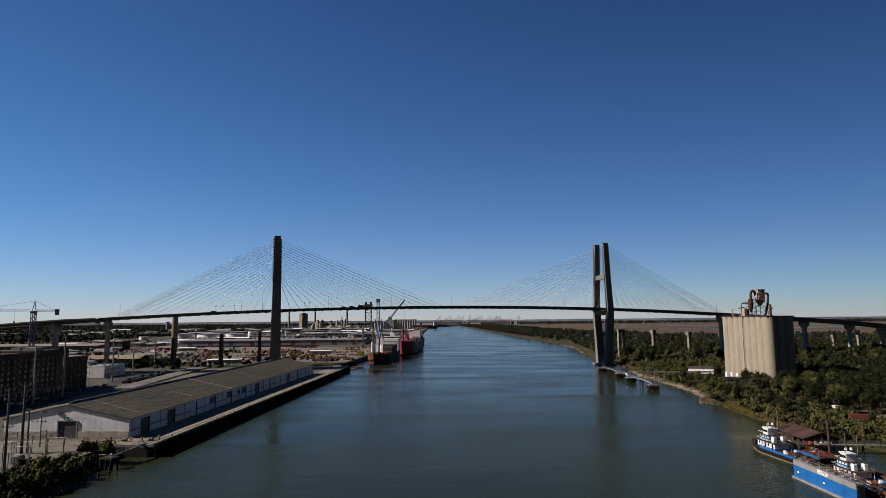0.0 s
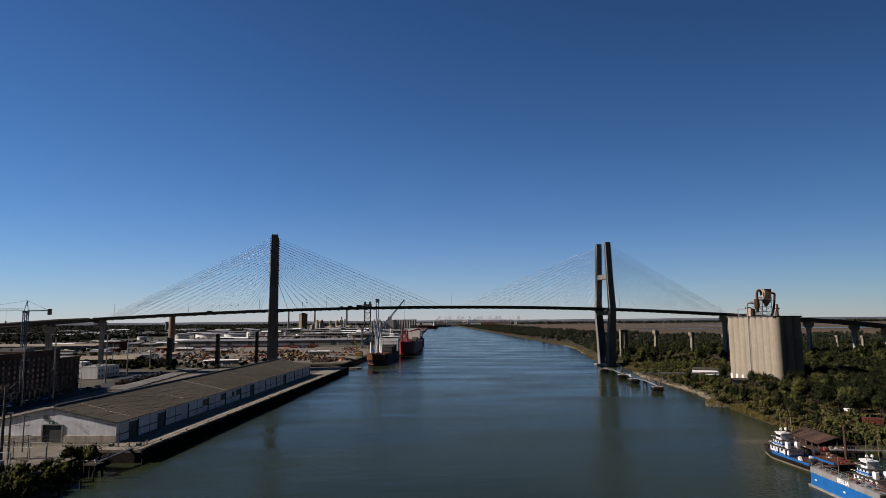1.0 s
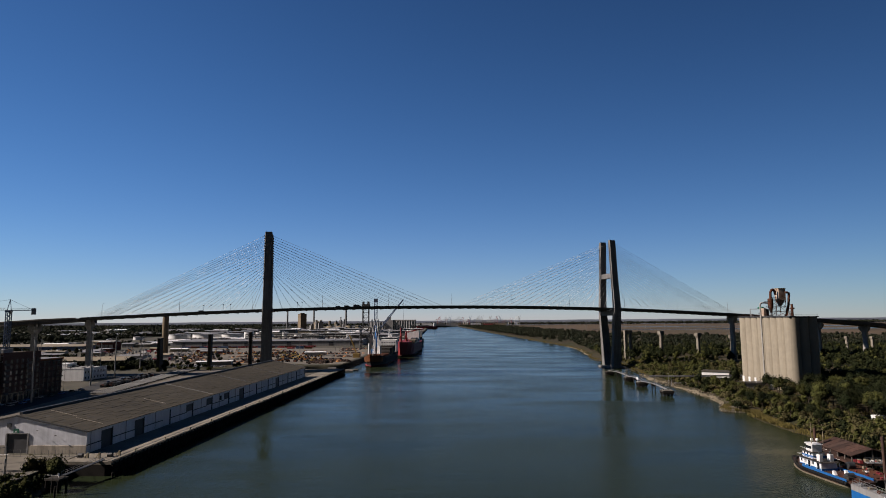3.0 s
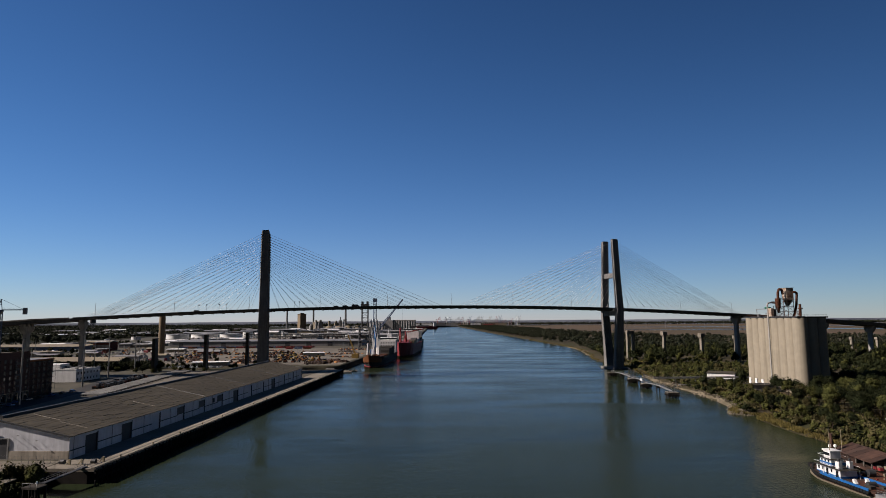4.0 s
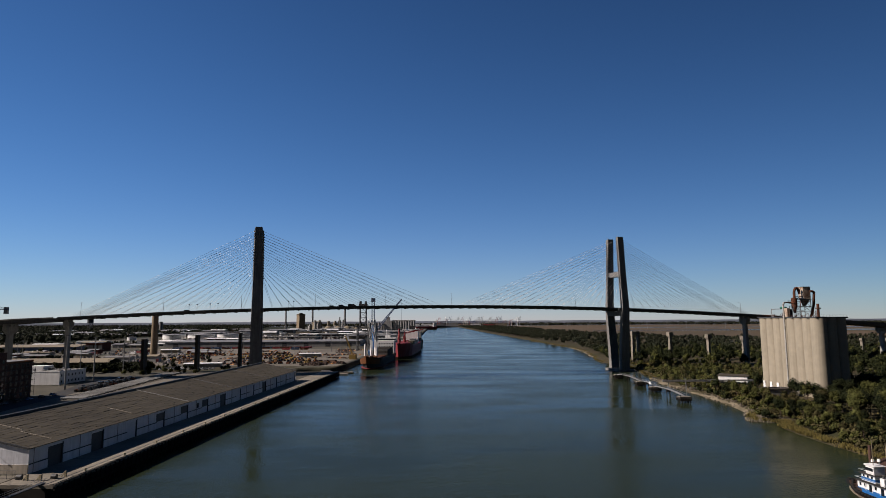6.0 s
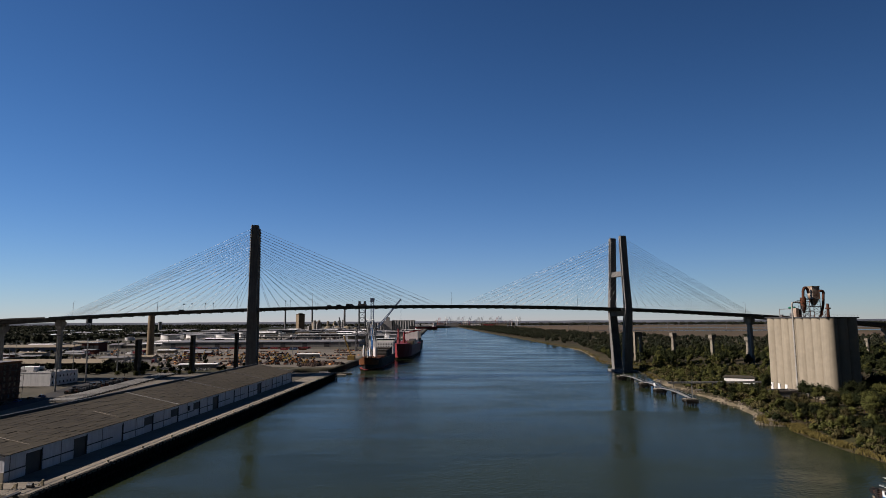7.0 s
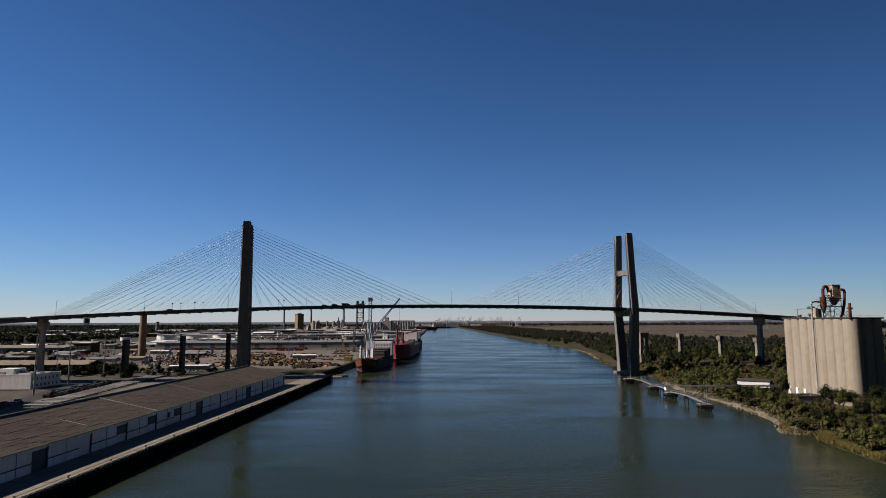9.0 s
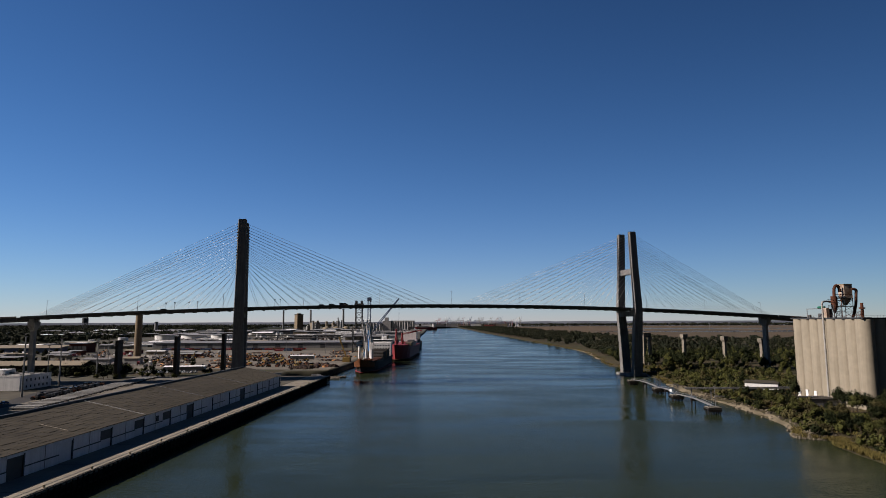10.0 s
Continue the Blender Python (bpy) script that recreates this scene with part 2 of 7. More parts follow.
# ---- mesh helpers ----
class Geo:
    """Collects vertices and faces of one part."""

    def __init__(self):
        self.v, self.f, self.s = [], [], []

    def add(self, verts, faces, smooth=False):
        k = len(self.v)
        self.v += [tuple(p) for p in verts]
        self.f += [tuple(k + i for i in f) for f in faces]
        self.s += [smooth] * len(faces)
        return self

    def box(self, x0, x1, y0, y1, z0, z1):
        v = [(x, y, z) for z in (z0, z1) for x, y in ((x0, y0), (x1, y0), (x1, y1), (x0, y1))]
        return self.add(v, [(3, 2, 1, 0), (4, 5, 6, 7), (0, 1, 5, 4), (1, 2, 6, 5), (2, 3, 7, 6), (3, 0, 4, 7)])

    def loft(self, rings, caps=True, smooth=False):
        """Joins rings of equally many points."""
        n = len(rings[0])
        v = [p for r in rings for p in r]
        f = [(i * n + j, i * n + (j + 1) % n, (i + 1) * n + (j + 1) % n, (i + 1) * n + j) for i in range(len(rings) - 1) for j in range(n)]
        self.add(v, f, smooth)
        if caps:
            self.add(rings[0], [tuple(reversed(range(n)))])
            self.add(rings[-1], [tuple(range(n))])
        return self

    def tube(self, p, q, r, r2=None, n=8, caps=True, smooth=True):
        p, q = Vector(p), Vector(q)
        d = (q - p).normalized()
        a = d.orthogonal().normalized() if abs(d.z) < 0.999 else Vector((1, 0, 0))
        b = d.cross(a)
        r2 = r if r2 is None else r2
        ring = lambda c, k: [c + (a * math.cos(2 * math.pi * i / n) + b * math.sin(2 * math.pi * i / n)) * k for i in range(n)]
        return self.loft([ring(p, r), ring(q, r2)], caps, smooth and n > 5)

    def pipe(self, pts, r, n=8):
        for p, q in zip(pts, pts[1:]):
            self.tube(p, q, r, n=n)
        return self

    def beam(self, p, q, w, h=None):
        """A square bar from p to q."""
        return self.tube(p, q, (w if h is None else (w + h) / 2) * 0.7071, n=4, smooth=False)

    def prism(self, poly, z0, z1):
        return self.loft([[(x, y, z0) for x, y in poly], [(x, y, z1) for x, y in poly]])

    def along_y(self, profile, y0, y1):
        return self.loft([[(x, y0, z) for x, z in profile], [(x, y1, z) for x, z in profile]])

    def along_x(self, profile, x0, x1):
        return self.loft([[(x0, y, z) for y, z in profile], [(x1, y, z) for y, z in profile]])

    def mesh(self, name, mat):
        me = bpy.data.meshes.new(name)
        me.from_pydata(self.v, [], self.f)
        me.polygons.foreach_set("use_smooth", self.s)
        me.materials.append(mat)
        bm = bmesh.new()
        bm.from_mesh(me)
        bmesh.ops.recalc_face_normals(bm, faces=bm.faces)
        bm.to_mesh(me)
        bm.free()
        return me


def part(name, geo, mat, parent, label="", at=None):
    ob = new(name, geo if isinstance(geo, bpy.types.Mesh) else geo.mesh(name, mat))
    ob.parent = parent
    if at is not None:
        ob.matrix_basis = at
    return tagged(ob, label)


def thing(name, at, label, category, group="", kind=""):
    ob = new(name)
    ob.empty_display_size = 1
    ob.matrix_basis = at
    return tagged(ob, label, category, group, kind)


def single(name, geo, mat, label, category, at=None, group="", kind=""):
    ob = new(name, geo.mesh(name, mat))
    if at is not None:
        ob.matrix_basis = at
    return tagged(ob, label, category, group, kind)


def lerp_table(x, table):
    """Piecewise linear through a table of (x, y)."""
    if x <= table[0][0]:
        return table[0][1]
    for (a, p), (b, q) in zip(table, table[1:]):
        if x <= b:
            return p + (q - p) * (x - a) / (b - a)
    return table[-1][1]


rng = random.Random(7)


# ---- water and ground ----
single("water", Geo().add([(-4900, -900, 0), (4900, -900, 0), (4900, 4950, 0), (-4900, 4950, 0)], [(0, 1, 2, 3)]), M_WATER,
       "calm murky green river with wind-ruffled patches", "river", kind="structure")

EAST = ((-900, 175), (60, 172), (150, 172), (205, 171), (228, 160), (250, 152), (285, 151), (306, 151), (322, 152.5), (336, 153), (346, 158), (350, 157), (353, 150), (357, 149), (368, 154), (382, 159.5), (414, 163.5), (453, 165.5), (480, 165), (545, 168),
        (640, 184), (700, 186), (781, 181), (860, 196), (1000, 214), (1103, 219), (1443, 207), (1930, 188), (2620, 159), (4100, 108), (4950, 90))
WEST = ((-900, -118), (120, -116), (190, -113), (222, -120), (224, -122), (599, -97), (600, -136), (646, -136), (648, -101), (661, -99), (779, -93), (1060, -80), (1646, -66), (2600, -72), (3650, -86), (4950, -95))


def shore_shift(y, sign):
    """Small bends of the shore line; slight where the bank is close."""
    k = 0.25 if 296 < y < 480 else 1.0
    return k * (5 * noise.noise((y * 0.03, sign * 9.1, 0)) + 2 * noise.noise((y * 0.12, sign * 3.3, 0)))


def ground_sheet(name, table, sign, profile, stations, mat, label, rough):
    g = Geo()
    rows = []
    for y in stations:
        x0 = lerp_table(y, table)
        x0 += rough * shore_shift(y, sign)
        row = []
        for k, (d, z) in enumerate(profile):
            if sign < 0 and y < 222 and 0 < d < 6:
                d *= 11
            bumpy = rough * 0.5 * noise.noise((d * 0.1, y * 0.05, 3)) if 0 < k < 6 else 0
            row.append((x0 + sign * d, y, z + bumpy))
        rows.append(row)
    n = len(profile)
    v = [p for r in rows for p in r]
    f = [(i * n + j, i * n + j + 1, (i + 1) * n + j + 1, (i + 1) * n + j) for i in range(len(rows) - 1) for j in range(n - 1)]
    g.add(v, f, True)
    return single(name, g, mat, label, "ground", kind="structure")


stations_e = [-900, -300, 0, 100] + list(range(120, 296, 6)) + list(range(296, 480, 3)) + list(range(480, 900, 6)) + list(range(900, 2000, 30)) + [2200, 2620, 3000, 3500, 4100, 4500, 4950]
ground_sheet("ground_east_bank", EAST, 1, ((-3, -1.2), (0, 0.05), (3, 0.7), (8, 1.8), (16, 2.4), (40, 2.7), (110, 3.0), (500, 3.0), (1500, 3.0), (4800, 3.0)), stations_e, M_BANK,
             "scrubby river bank of sand, mud and low growth", 1.0)
stations_w = [-900, -300, 0, 60, 120] + list(range(140, 222, 4)) + [222.5, 224, 300, 400, 500, 598.5, 599, 599.5, 600, 646, 647, 648, 700, 779, 1000, 1646, 2600, 3650, 4950]
ground_sheet("ground_west_bank", WEST, -1, ((-2, -1.2), (0, 0.1), (0.6, 4.3), (6, 4.5), (25, 4.5), (110, 4.5), (500, 4.5), (1500, 4.5), (4800, 4.5)), stations_w, M_LAND,
             "flat dusty industrial port ground", 0.0)
single("ground_woods", Geo().add([(-4800, 1420, 5.2), (-830, 1420, 5.2), (-860, 2500, 5.2), (-1000, 4700, 5.2), (-4800, 4700, 5.2)], [(0, 1, 2, 3, 4)]), M_WOODS, "dark undergrowth below the distant woods", "ground", kind="structure")
# marsh plain and a side river behind the eastern woods
single("ground_marsh", Geo().add([(215, 1750, 3.15), (4900, 1250, 3.15), (4900, 4900, 3.15), (125, 4900, 3.15)], [(0, 1, 2, 3)]), M_MARSH, "wide brown tidal marsh reaching the horizon", "marsh", kind="structure")
side = Geo()
side.add([(620, 2520, 3.3), (1200, 2440, 3.3), (4900, 2300, 3.3), (4900, 2540, 3.3), (1500, 2600, 3.3), (800, 2600, 3.3)], [(0, 1, 2, 3, 4, 5)])
side.add([(900, 3300, 3.3), (2200, 3200, 3.3), (2300, 3330, 3.3), (1000, 3400, 3.3)], [(0, 1, 2, 3)])
single("water_side_channel", side, M_WATER, "still side channels winding through the marsh", "water", kind="structure")


# ---- the cable-stayed bridge ----
SPAN, SIDE = 335.5, 143.0
BX, BY, BTURN = -156.5, 572.8, 13.08
bridge = thing("cable_stayed_bridge", pose(BX, BY, 0, 0, 0, BTURN), "grey concrete cable-stayed road bridge with two H-shaped towers across the river", "bridge")


def deck_z(s):
    d = abs(s - SPAN / 2)
    return 62.2 - 9.6e-5 * min(d, 270) ** 2 - 0.0518 * max(0, d - 270)


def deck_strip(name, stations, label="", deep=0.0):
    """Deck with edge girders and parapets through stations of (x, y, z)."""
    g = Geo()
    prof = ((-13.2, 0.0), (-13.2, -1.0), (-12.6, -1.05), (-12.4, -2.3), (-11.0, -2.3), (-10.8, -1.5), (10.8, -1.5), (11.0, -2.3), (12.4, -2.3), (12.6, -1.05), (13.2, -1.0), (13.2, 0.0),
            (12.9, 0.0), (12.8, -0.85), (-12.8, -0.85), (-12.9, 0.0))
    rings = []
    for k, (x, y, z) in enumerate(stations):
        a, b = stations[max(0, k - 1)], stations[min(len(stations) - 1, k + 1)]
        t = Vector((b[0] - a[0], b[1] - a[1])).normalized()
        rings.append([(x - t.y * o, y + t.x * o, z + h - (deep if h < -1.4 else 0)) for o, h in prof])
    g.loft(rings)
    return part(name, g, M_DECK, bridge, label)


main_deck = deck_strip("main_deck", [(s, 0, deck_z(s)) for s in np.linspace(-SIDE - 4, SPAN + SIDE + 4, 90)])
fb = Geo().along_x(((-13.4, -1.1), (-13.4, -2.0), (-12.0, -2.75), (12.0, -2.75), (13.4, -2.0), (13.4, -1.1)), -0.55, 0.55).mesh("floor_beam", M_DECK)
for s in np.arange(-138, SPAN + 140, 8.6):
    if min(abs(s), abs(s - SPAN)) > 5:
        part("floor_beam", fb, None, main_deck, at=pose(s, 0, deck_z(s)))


def tower(s0):
    t = thing("bridge_tower", pose(s0, 0, 0), "", "")
    t.parent = bridge
    for sy in (-1, 1):
        rings = []
        for z, off, along, across in ((-6, 9.2, 8.9, 5.2), (4, 9.6, 8.8, 5.2), (30, 11.8, 8.2, 4.8), (56, 14.6, 7.4, 4.6), (62, 14.6, 7.2, 4.4), (90, 12.0, 6.7, 4.0), (127.5, 9.6, 6.3, 3.8)):
            c = sy * off
            w, h, k = along / 2, across / 2, 0.4
            rings.append([(-w + k, c - h, z), (w - k, c - h, z), (w, c - h + k, z), (w, c + h - k, z), (w - k, c + h, z), (-w + k, c + h, z), (-w, c + h - k, z), (-w, c - h + k, z)])
        leg = part("leg", Geo().loft(rings), M_TOWER, t)
        part("leg_cap", Geo().box(-2.6, 2.6, sy * 9.6 - 1.6, sy * 9.6 + 1.6, 127.5, 128.0), M_DARKSTEEL, leg, "dark steel access hatch")
        for x in (-2.3, 2.3):
            part("cap_rail", Geo().tube((x, sy * 9.6 - 1.4, 128), (x, sy * 9.6 - 1.4, 129.1), 0.06, n=5).tube((x, sy * 9.6 + 1.4, 128), (x, sy * 9.6 + 1.4, 129.1), 0.06, n=5)
                 .tube((x, sy * 9.6 - 1.4, 129.1), (x, sy * 9.6 + 1.4, 129.1), 0.06, n=5), M_STEEL, leg, "steel guard rail")
    part("upper_crossbeam", Geo().box(-2.6, 2.6, -10.5, 10.5, 89.5, 94.3), M_TOWER, t)
    part("deck_crossbeam", Geo().box(-3.2, 3.2, -13.0, 13.0, deck_z(s0) - 7.6, deck_z(s0) - 2.9), M_TOWER, t)
    part("footing", Geo().prism([(-7, -14.5), (7, -14.5), (8.5, -12), (8.5, 12), (7, 14.5), (-7, 14.5), (-8.5, 12), (-8.5, -12)], -3, 1.7), M_TOWER, t)
    for sy in (-1, 1):
        for sx in (-1, 1):
            part("deck_bracket", Geo().box(sx * 3.5 if sx > 0 else -6.0, 6.0 if sx > 0 else -3.5, sy * 14.6 - 1.6, sy * 14.6 + 1.6, deck_z(s0) - 2.6, deck_z(s0) - 0.2), M_TOWER, t)
    return t


towers = [tower(0.0), tower(SPAN)]
stay_anchor = Geo().box(-0.45, 0.45, -0.7, 0.7, -0.75, 0.35).mesh("stay_anchor", M_TOWER)
for s0 in (0.0, SPAN):
    for sx in (-1, 1):
        back = (s0 == 0.0) == (sx < 0)
        for i in range(18):
            run = 13 + i * 8.55
            if back:
                run = 13 + i * 9.1 if i < 13 else 129.6 + (i - 13) * 2.4
            zt = 86 + i * (124.5 - 86) / 17
            for sy in (-1, 1):
                off = sy * (12.4 + (9.8 - 12.4) * (zt - 86) / 38.5)
                p = (s0 + sx * 3.1, off, zt)
                q = (s0 + sx * run, sy * 12.7, deck_z(s0 + sx * run) - 0.6)
                part("stay_cable", Geo().tube(p, q, 0.095, n=5), M_CABLE, bridge)
                part("stay_anchor", stay_anchor, None, towers[0 if s0 == 0.0 else 1], at=pose(sx * 3.35, off, zt))


def pier(x, y, z, turn, name="approach_pier", drop=2.4):
    p = thing(name, pose(x, y, 0, 0, 0, turn), "", "")
    p.parent = bridge
    top = z - drop
    ring = lambda h, a, b: [(-a, -b, h), (a, -b, h), (a, b, h), (-a, b, h)]
    part("shaft", Geo().loft([ring(-1, 1.6, 2.6), ring(top - 8, 1.35, 2.2)]), M_PIER, p)
    part("pier_head", Geo().loft([ring(top - 8, 1.4, 2.3), ring(top - 4.6, 2.2, 5.2), ring(top - 1.6, 2.2, 5.8)]), M_PIER, p)
    for sy in (-4.4, 0, 4.4):
        part("bearing_block", Geo().box(-1.4, 1.4, sy - 1.2, sy + 1.2, top - 1.6, top + 0.2), M_PIER, p)
    return p


# approaches, in the bridge's own axes
LEFT_APPROACH = [(-147, 0, deck_z(-147)), (-175, 6, 51.9), (-202, 14.5, 50.2), (-232, 27, 48.2), (-262, 44, 46.2), (-310, 80, 42.5), (-370, 135, 37)]
RIGHT_APPROACH = [(SPAN + 147, 0, deck_z(SPAN + 147)), (535, 2.5, 49.9), (592, 9, 46.9), (640, 17.5, 44.4), (687, 29, 41.6), (750, 48, 37.5), (830, 78, 32), (930, 120, 25)]
deck_strip("approach_deck", LEFT_APPROACH, deep=1.3)
deck_strip("approach_deck", RIGHT_APPROACH, deep=1.3)
pier(-SIDE, 0, deck_z(-SIDE), 0, "anchor_pier")
pier(SPAN + SIDE, 0, deck_z(SPAN + SIDE), 0, "anchor_pier")
for x, y, z, turn in ((-187.5, 9.5, 51.0, -19), (-264, 45, 46.0, -33), (-340, 107, 39.7, -40), (598, 10, 46.6, 9), (681, 27.5, 42.0, 15), (755, 50, 37.0, 19)):
    pier(x, y, z, turn, drop=3.6)
lamp_pole = Geo().tube((0, 0, -0.2), (0, 0, 10.5), 0.16, 0.09, n=6).tube((0, 0, 10.4), (0, 2.2, 10.9), 0.07, n=5).mesh("lamp_pole", M_STEEL)
lamp_head = Geo().box(-0.2, 0.2, 2.0, 3.0, 10.8, 11.0).mesh("lamp_head", M_DARKSTEEL)
for s in np.arange(-130.8, 500, 59.5):
    lp = part("deck_lamp", lamp_pole, None, bridge, "slender grey street lamp on the parapet", pose(s, -12.85, deck_z(s) - 0.1))
    part("lamp_head", lamp_head, None, lp)
sign_post = Geo().tube((0, 0, -0.2), (0, 0, 5.5), 0.09, n=5).mesh("sign_mast", M_DARKSTEEL)
sign_board = Geo().box(-0.5, 0.5, -0.06, 0.06, 4.7, 5.5).mesh("sign_board", M_DARKSTEEL)
for s in (-52, -46, -36, -30, 26, 30):
    sp = part("deck_sign", sign_post, None, bridge, "small road sign on the parapet", pose(s, -12.9, deck_z(s) - 0.1))
    part("sign_board", sign_board, None, sp)


for s, high, length, mat in ((62, 1.7, 4.6, M_DARKSTEEL), (70, 2.0, 5.2, M_HULLGREY), (79, 2.6, 7.0, M_DARKSTEEL), (-54, 1.8, 4.8, M_HULLGREY)):
    v = thing("road_vehicle", pose(BX, BY, 0, 0, 0, BTURN) @ pose(s, -8.5, deck_z(s) - 0.85), "dark vehicle on the bridge deck", "vehicle", "vehicles on the bridge")
    part("body", Geo().along_y(((-length / 2, 0.5), (length / 2, 0.5), (length / 2, high * 0.6), (length * 0.32, high * 0.7), (length * 0.24, high), (-length / 2, high)), -1.15, 1.15), mat, v)
    part("windows", Geo().along_y(((length * 0.3, high * 0.72), (length * 0.25, high * 0.95), (-length * 0.3, high * 0.95), (-length * 0.3, high * 0.72)), -1.17, 1.17), M_GLASS, v)
    for x in (-length * 0.32, length * 0.34):
        for y in (-0.95, 0.95):
            part("wheel", Geo().tube((x, y - 0.16, 0.5), (x, y + 0.16, 0.5), 0.5, n=9), M_RUBBER, v)


# ---- west bank: warehouse and wharf ----
GW = 4.5  # level of the port ground
WH_AT = pose(-122, 241.5, GW, 0, 0, -2.4)
WH_LEN, WH_W, WH_EAVE, WH_RIDGE = 279.0, 50.0, 7.55, 12.8
BAY = [8.3 + 21.85 * i for i in range(13)]
warehouse = thing("warehouse", WH_AT, "long grey metal warehouse with a low brown gabled roof", "warehouse")
E2 = WH_W / 2


def corrugated(x0, x1, y0, y1, z0, z1, axis, pitch=0.75, depth=0.022):
    """A ribbed sheet wall; axis 'x' runs along x at y0, axis 'y' along y at x0."""
    g = Geo()
    a, b = (x0, x1) if axis == "x" else (y0, y1)
    n = max(2, int(abs(b - a) / pitch))
    pts = []
    for i in range(n):
        u = a + (b - a) * i / n
        w = (b - a) / n
        pts += [(u, 0), (u + w * 0.6, 0), (u + w * 0.7, depth), (u + w * 0.9, depth)]
    pts.append((b, 0))
    top = (lambda u: z1(u)) if callable(z1) else (lambda u: z1)
    v = []
    for u, d in pts:
        p = (u, y0 - d) if axis == "x" else (x0 + d, u)
        v += [(*p, z0), (*p, top(u))]
    g.add(v, [(2 * i, 2 * i + 2, 2 * i + 3, 2 * i + 1) for i in range(len(pts) - 1)])
    return g


part("core_wall", Geo().along_y(((-WH_W, 0), (-WH_W, WH_EAVE - 0.3), (-E2, WH_RIDGE - 0.35), (-0.4, WH_EAVE - 0.3), (-0.4, 0)), 0.4, WH_LEN - 0.4), M_WALL, warehouse)
gable_top = lambda x: WH_EAVE + (WH_RIDGE - WH_EAVE) * (1 - abs(x + E2) / E2) - 0.25
part("gable_base", Geo().box(-WH_W, -28.4, -0.25, 0.3, 0, 2.7).box(-20.6, 0, -0.25, 0.3, 0, 2.7), M_WALLBASE, warehouse, "stained pale concrete base wall")
part("gable_sheet", corrugated(-WH_W, -28.4, 0, 0, 2.7, gable_top, "x", depth=0.008), M_WALL, warehouse)
part("gable_sheet", corrugated(-20.6, 0, 0, 0, 2.7, gable_top, "x", depth=0.008), M_WALL, warehouse)
part("gable_sheet", corrugated(-28.4, -20.6, 0, 0, 6.6, gable_top, "x", depth=0.008), M_WALL, warehouse)
part("gable_door", Geo().box(-28.2, -20.8, 0.15, 0.35, 0, 6.5), M_DOOR, warehouse, "dark grey roller door")
part("door_frame", Geo().box(-28.6, -28.1, -0.3, 0.3, 0, 6.7).box(-20.9, -20.4, -0.3, 0.3, 0, 6.7).box(-28.1, -20.9, -0.3, 0.3, 6.5, 6.8), M_LIGHTGREY, warehouse)
part("gable_sign", Geo().box(-25.9, -23.9, -0.3, -0.18, 6.9, 8.2), M_GREEN, warehouse, "small green sign above the door")
part("sign_bar", Geo().box(-25.2, -24.8, -0.33, -0.3, 7.1, 7.6), M_WHITE, warehouse)
part("gable_vent", Geo().box(-28.3, -26.9, -0.3, -0.1, 8.7, 10.1), M_DARKSTEEL, warehouse, "dark louvred vent")
part("side_door", Geo().box(-31.6, -30.4, -0.3, -0.2, 0, 2.2), M_LIGHTGREY, warehouse)
part("barge_board", Geo().along_y(((-E2, WH_RIDGE + 0.1), (-E2, WH_RIDGE - 0.45), (0.3, WH_EAVE - 0.5), (0.3, WH_EAVE + 0.05)), -0.5, -0.35), M_DARKSTEEL, warehouse, "dark roof edge trim")
part("barge_board", Geo().along_y(((-E2, WH_RIDGE + 0.1), (-E2, WH_RIDGE - 0.45), (-WH_W - 0.3, WH_EAVE - 0.5), (-WH_W - 0.3, WH_EAVE + 0.05)), -0.5, -0.35), M_DARKSTEEL, warehouse, "dark roof edge trim")
for x, z, dx in ((-17, 7.6, 1.0), (-10.5, 6.0, 0.8), (-38, 6.4, 0.8)):
    part("wall_lamp", Geo().tube((x, -0.1, z), (x, -1.0, z + 0.2), 0.06, n=5).box(x - 0.2, x + 0.2, -1.3, -0.9, z + 0.1, z + 0.3), M_STEEL, warehouse, "gooseneck wall lamp")
# river side: bays with doors
edges = [0.0]
for y in BAY:
    edges += [y, y + 6.6]
edges.append(WH_LEN)
for k in range(0, len(edges), 2):
    y0, y1 = edges[k], edges[k + 1]
    if y1 - y0 < 0.5:
        continue
    part("side_sheet", corrugated(0, 0, y0, y1, 2.9, WH_EAVE - 0.2, "y"), M_WALL, warehouse)
    part("side_base", Geo().box(-0.4, 0.12, y0, y1, 0, 2.6), M_WALL, warehouse, "pale painted concrete base")
    part("base_rail", Geo().box(-0.3, 0.3, y0, y1, 2.6, 2.9), M_DARKSTEEL, warehouse, "dark rub rail")
for i, y in enumerate(BAY):
    dark = i in (0, 1, 6, 9)
    part("side_door", Geo().box(-0.35, -0.15, y, y + 6.6, 0, 6.2), M_DOOR if dark else M_PALEDOOR, warehouse, "dark weathered sliding door" if dark else "pale grey sliding door")
    if i in (3, 4, 5):
        part("raised_door_panel", Geo().box(-0.15, -0.08, y + 0.2, y + 6.4, 2.9, 6.1), M_DOOR, warehouse, "dark upper door panel")
    part("door_header", Geo().box(-0.3, 0.1, y - 0.3, y + 6.9, 6.2, WH_EAVE - 0.2), M_WALL, warehouse)
    part("door_jamb", Geo().box(-0.2, 0.22, y + 6.4, y + 6.9, 0, 6.6), M_DARKSTEEL, warehouse)
    part("downpipe", Geo().tube((0.25, y - 6.5, 0.2), (0.25, y - 6.5, WH_EAVE - 0.3), 0.1, n=6), M_LIGHTGREY, warehouse)
part("wall_cabinet", Geo().box(0, 0.5, 112, 113.4, 3.4, 5.6), M_DARKSTEEL, warehouse)
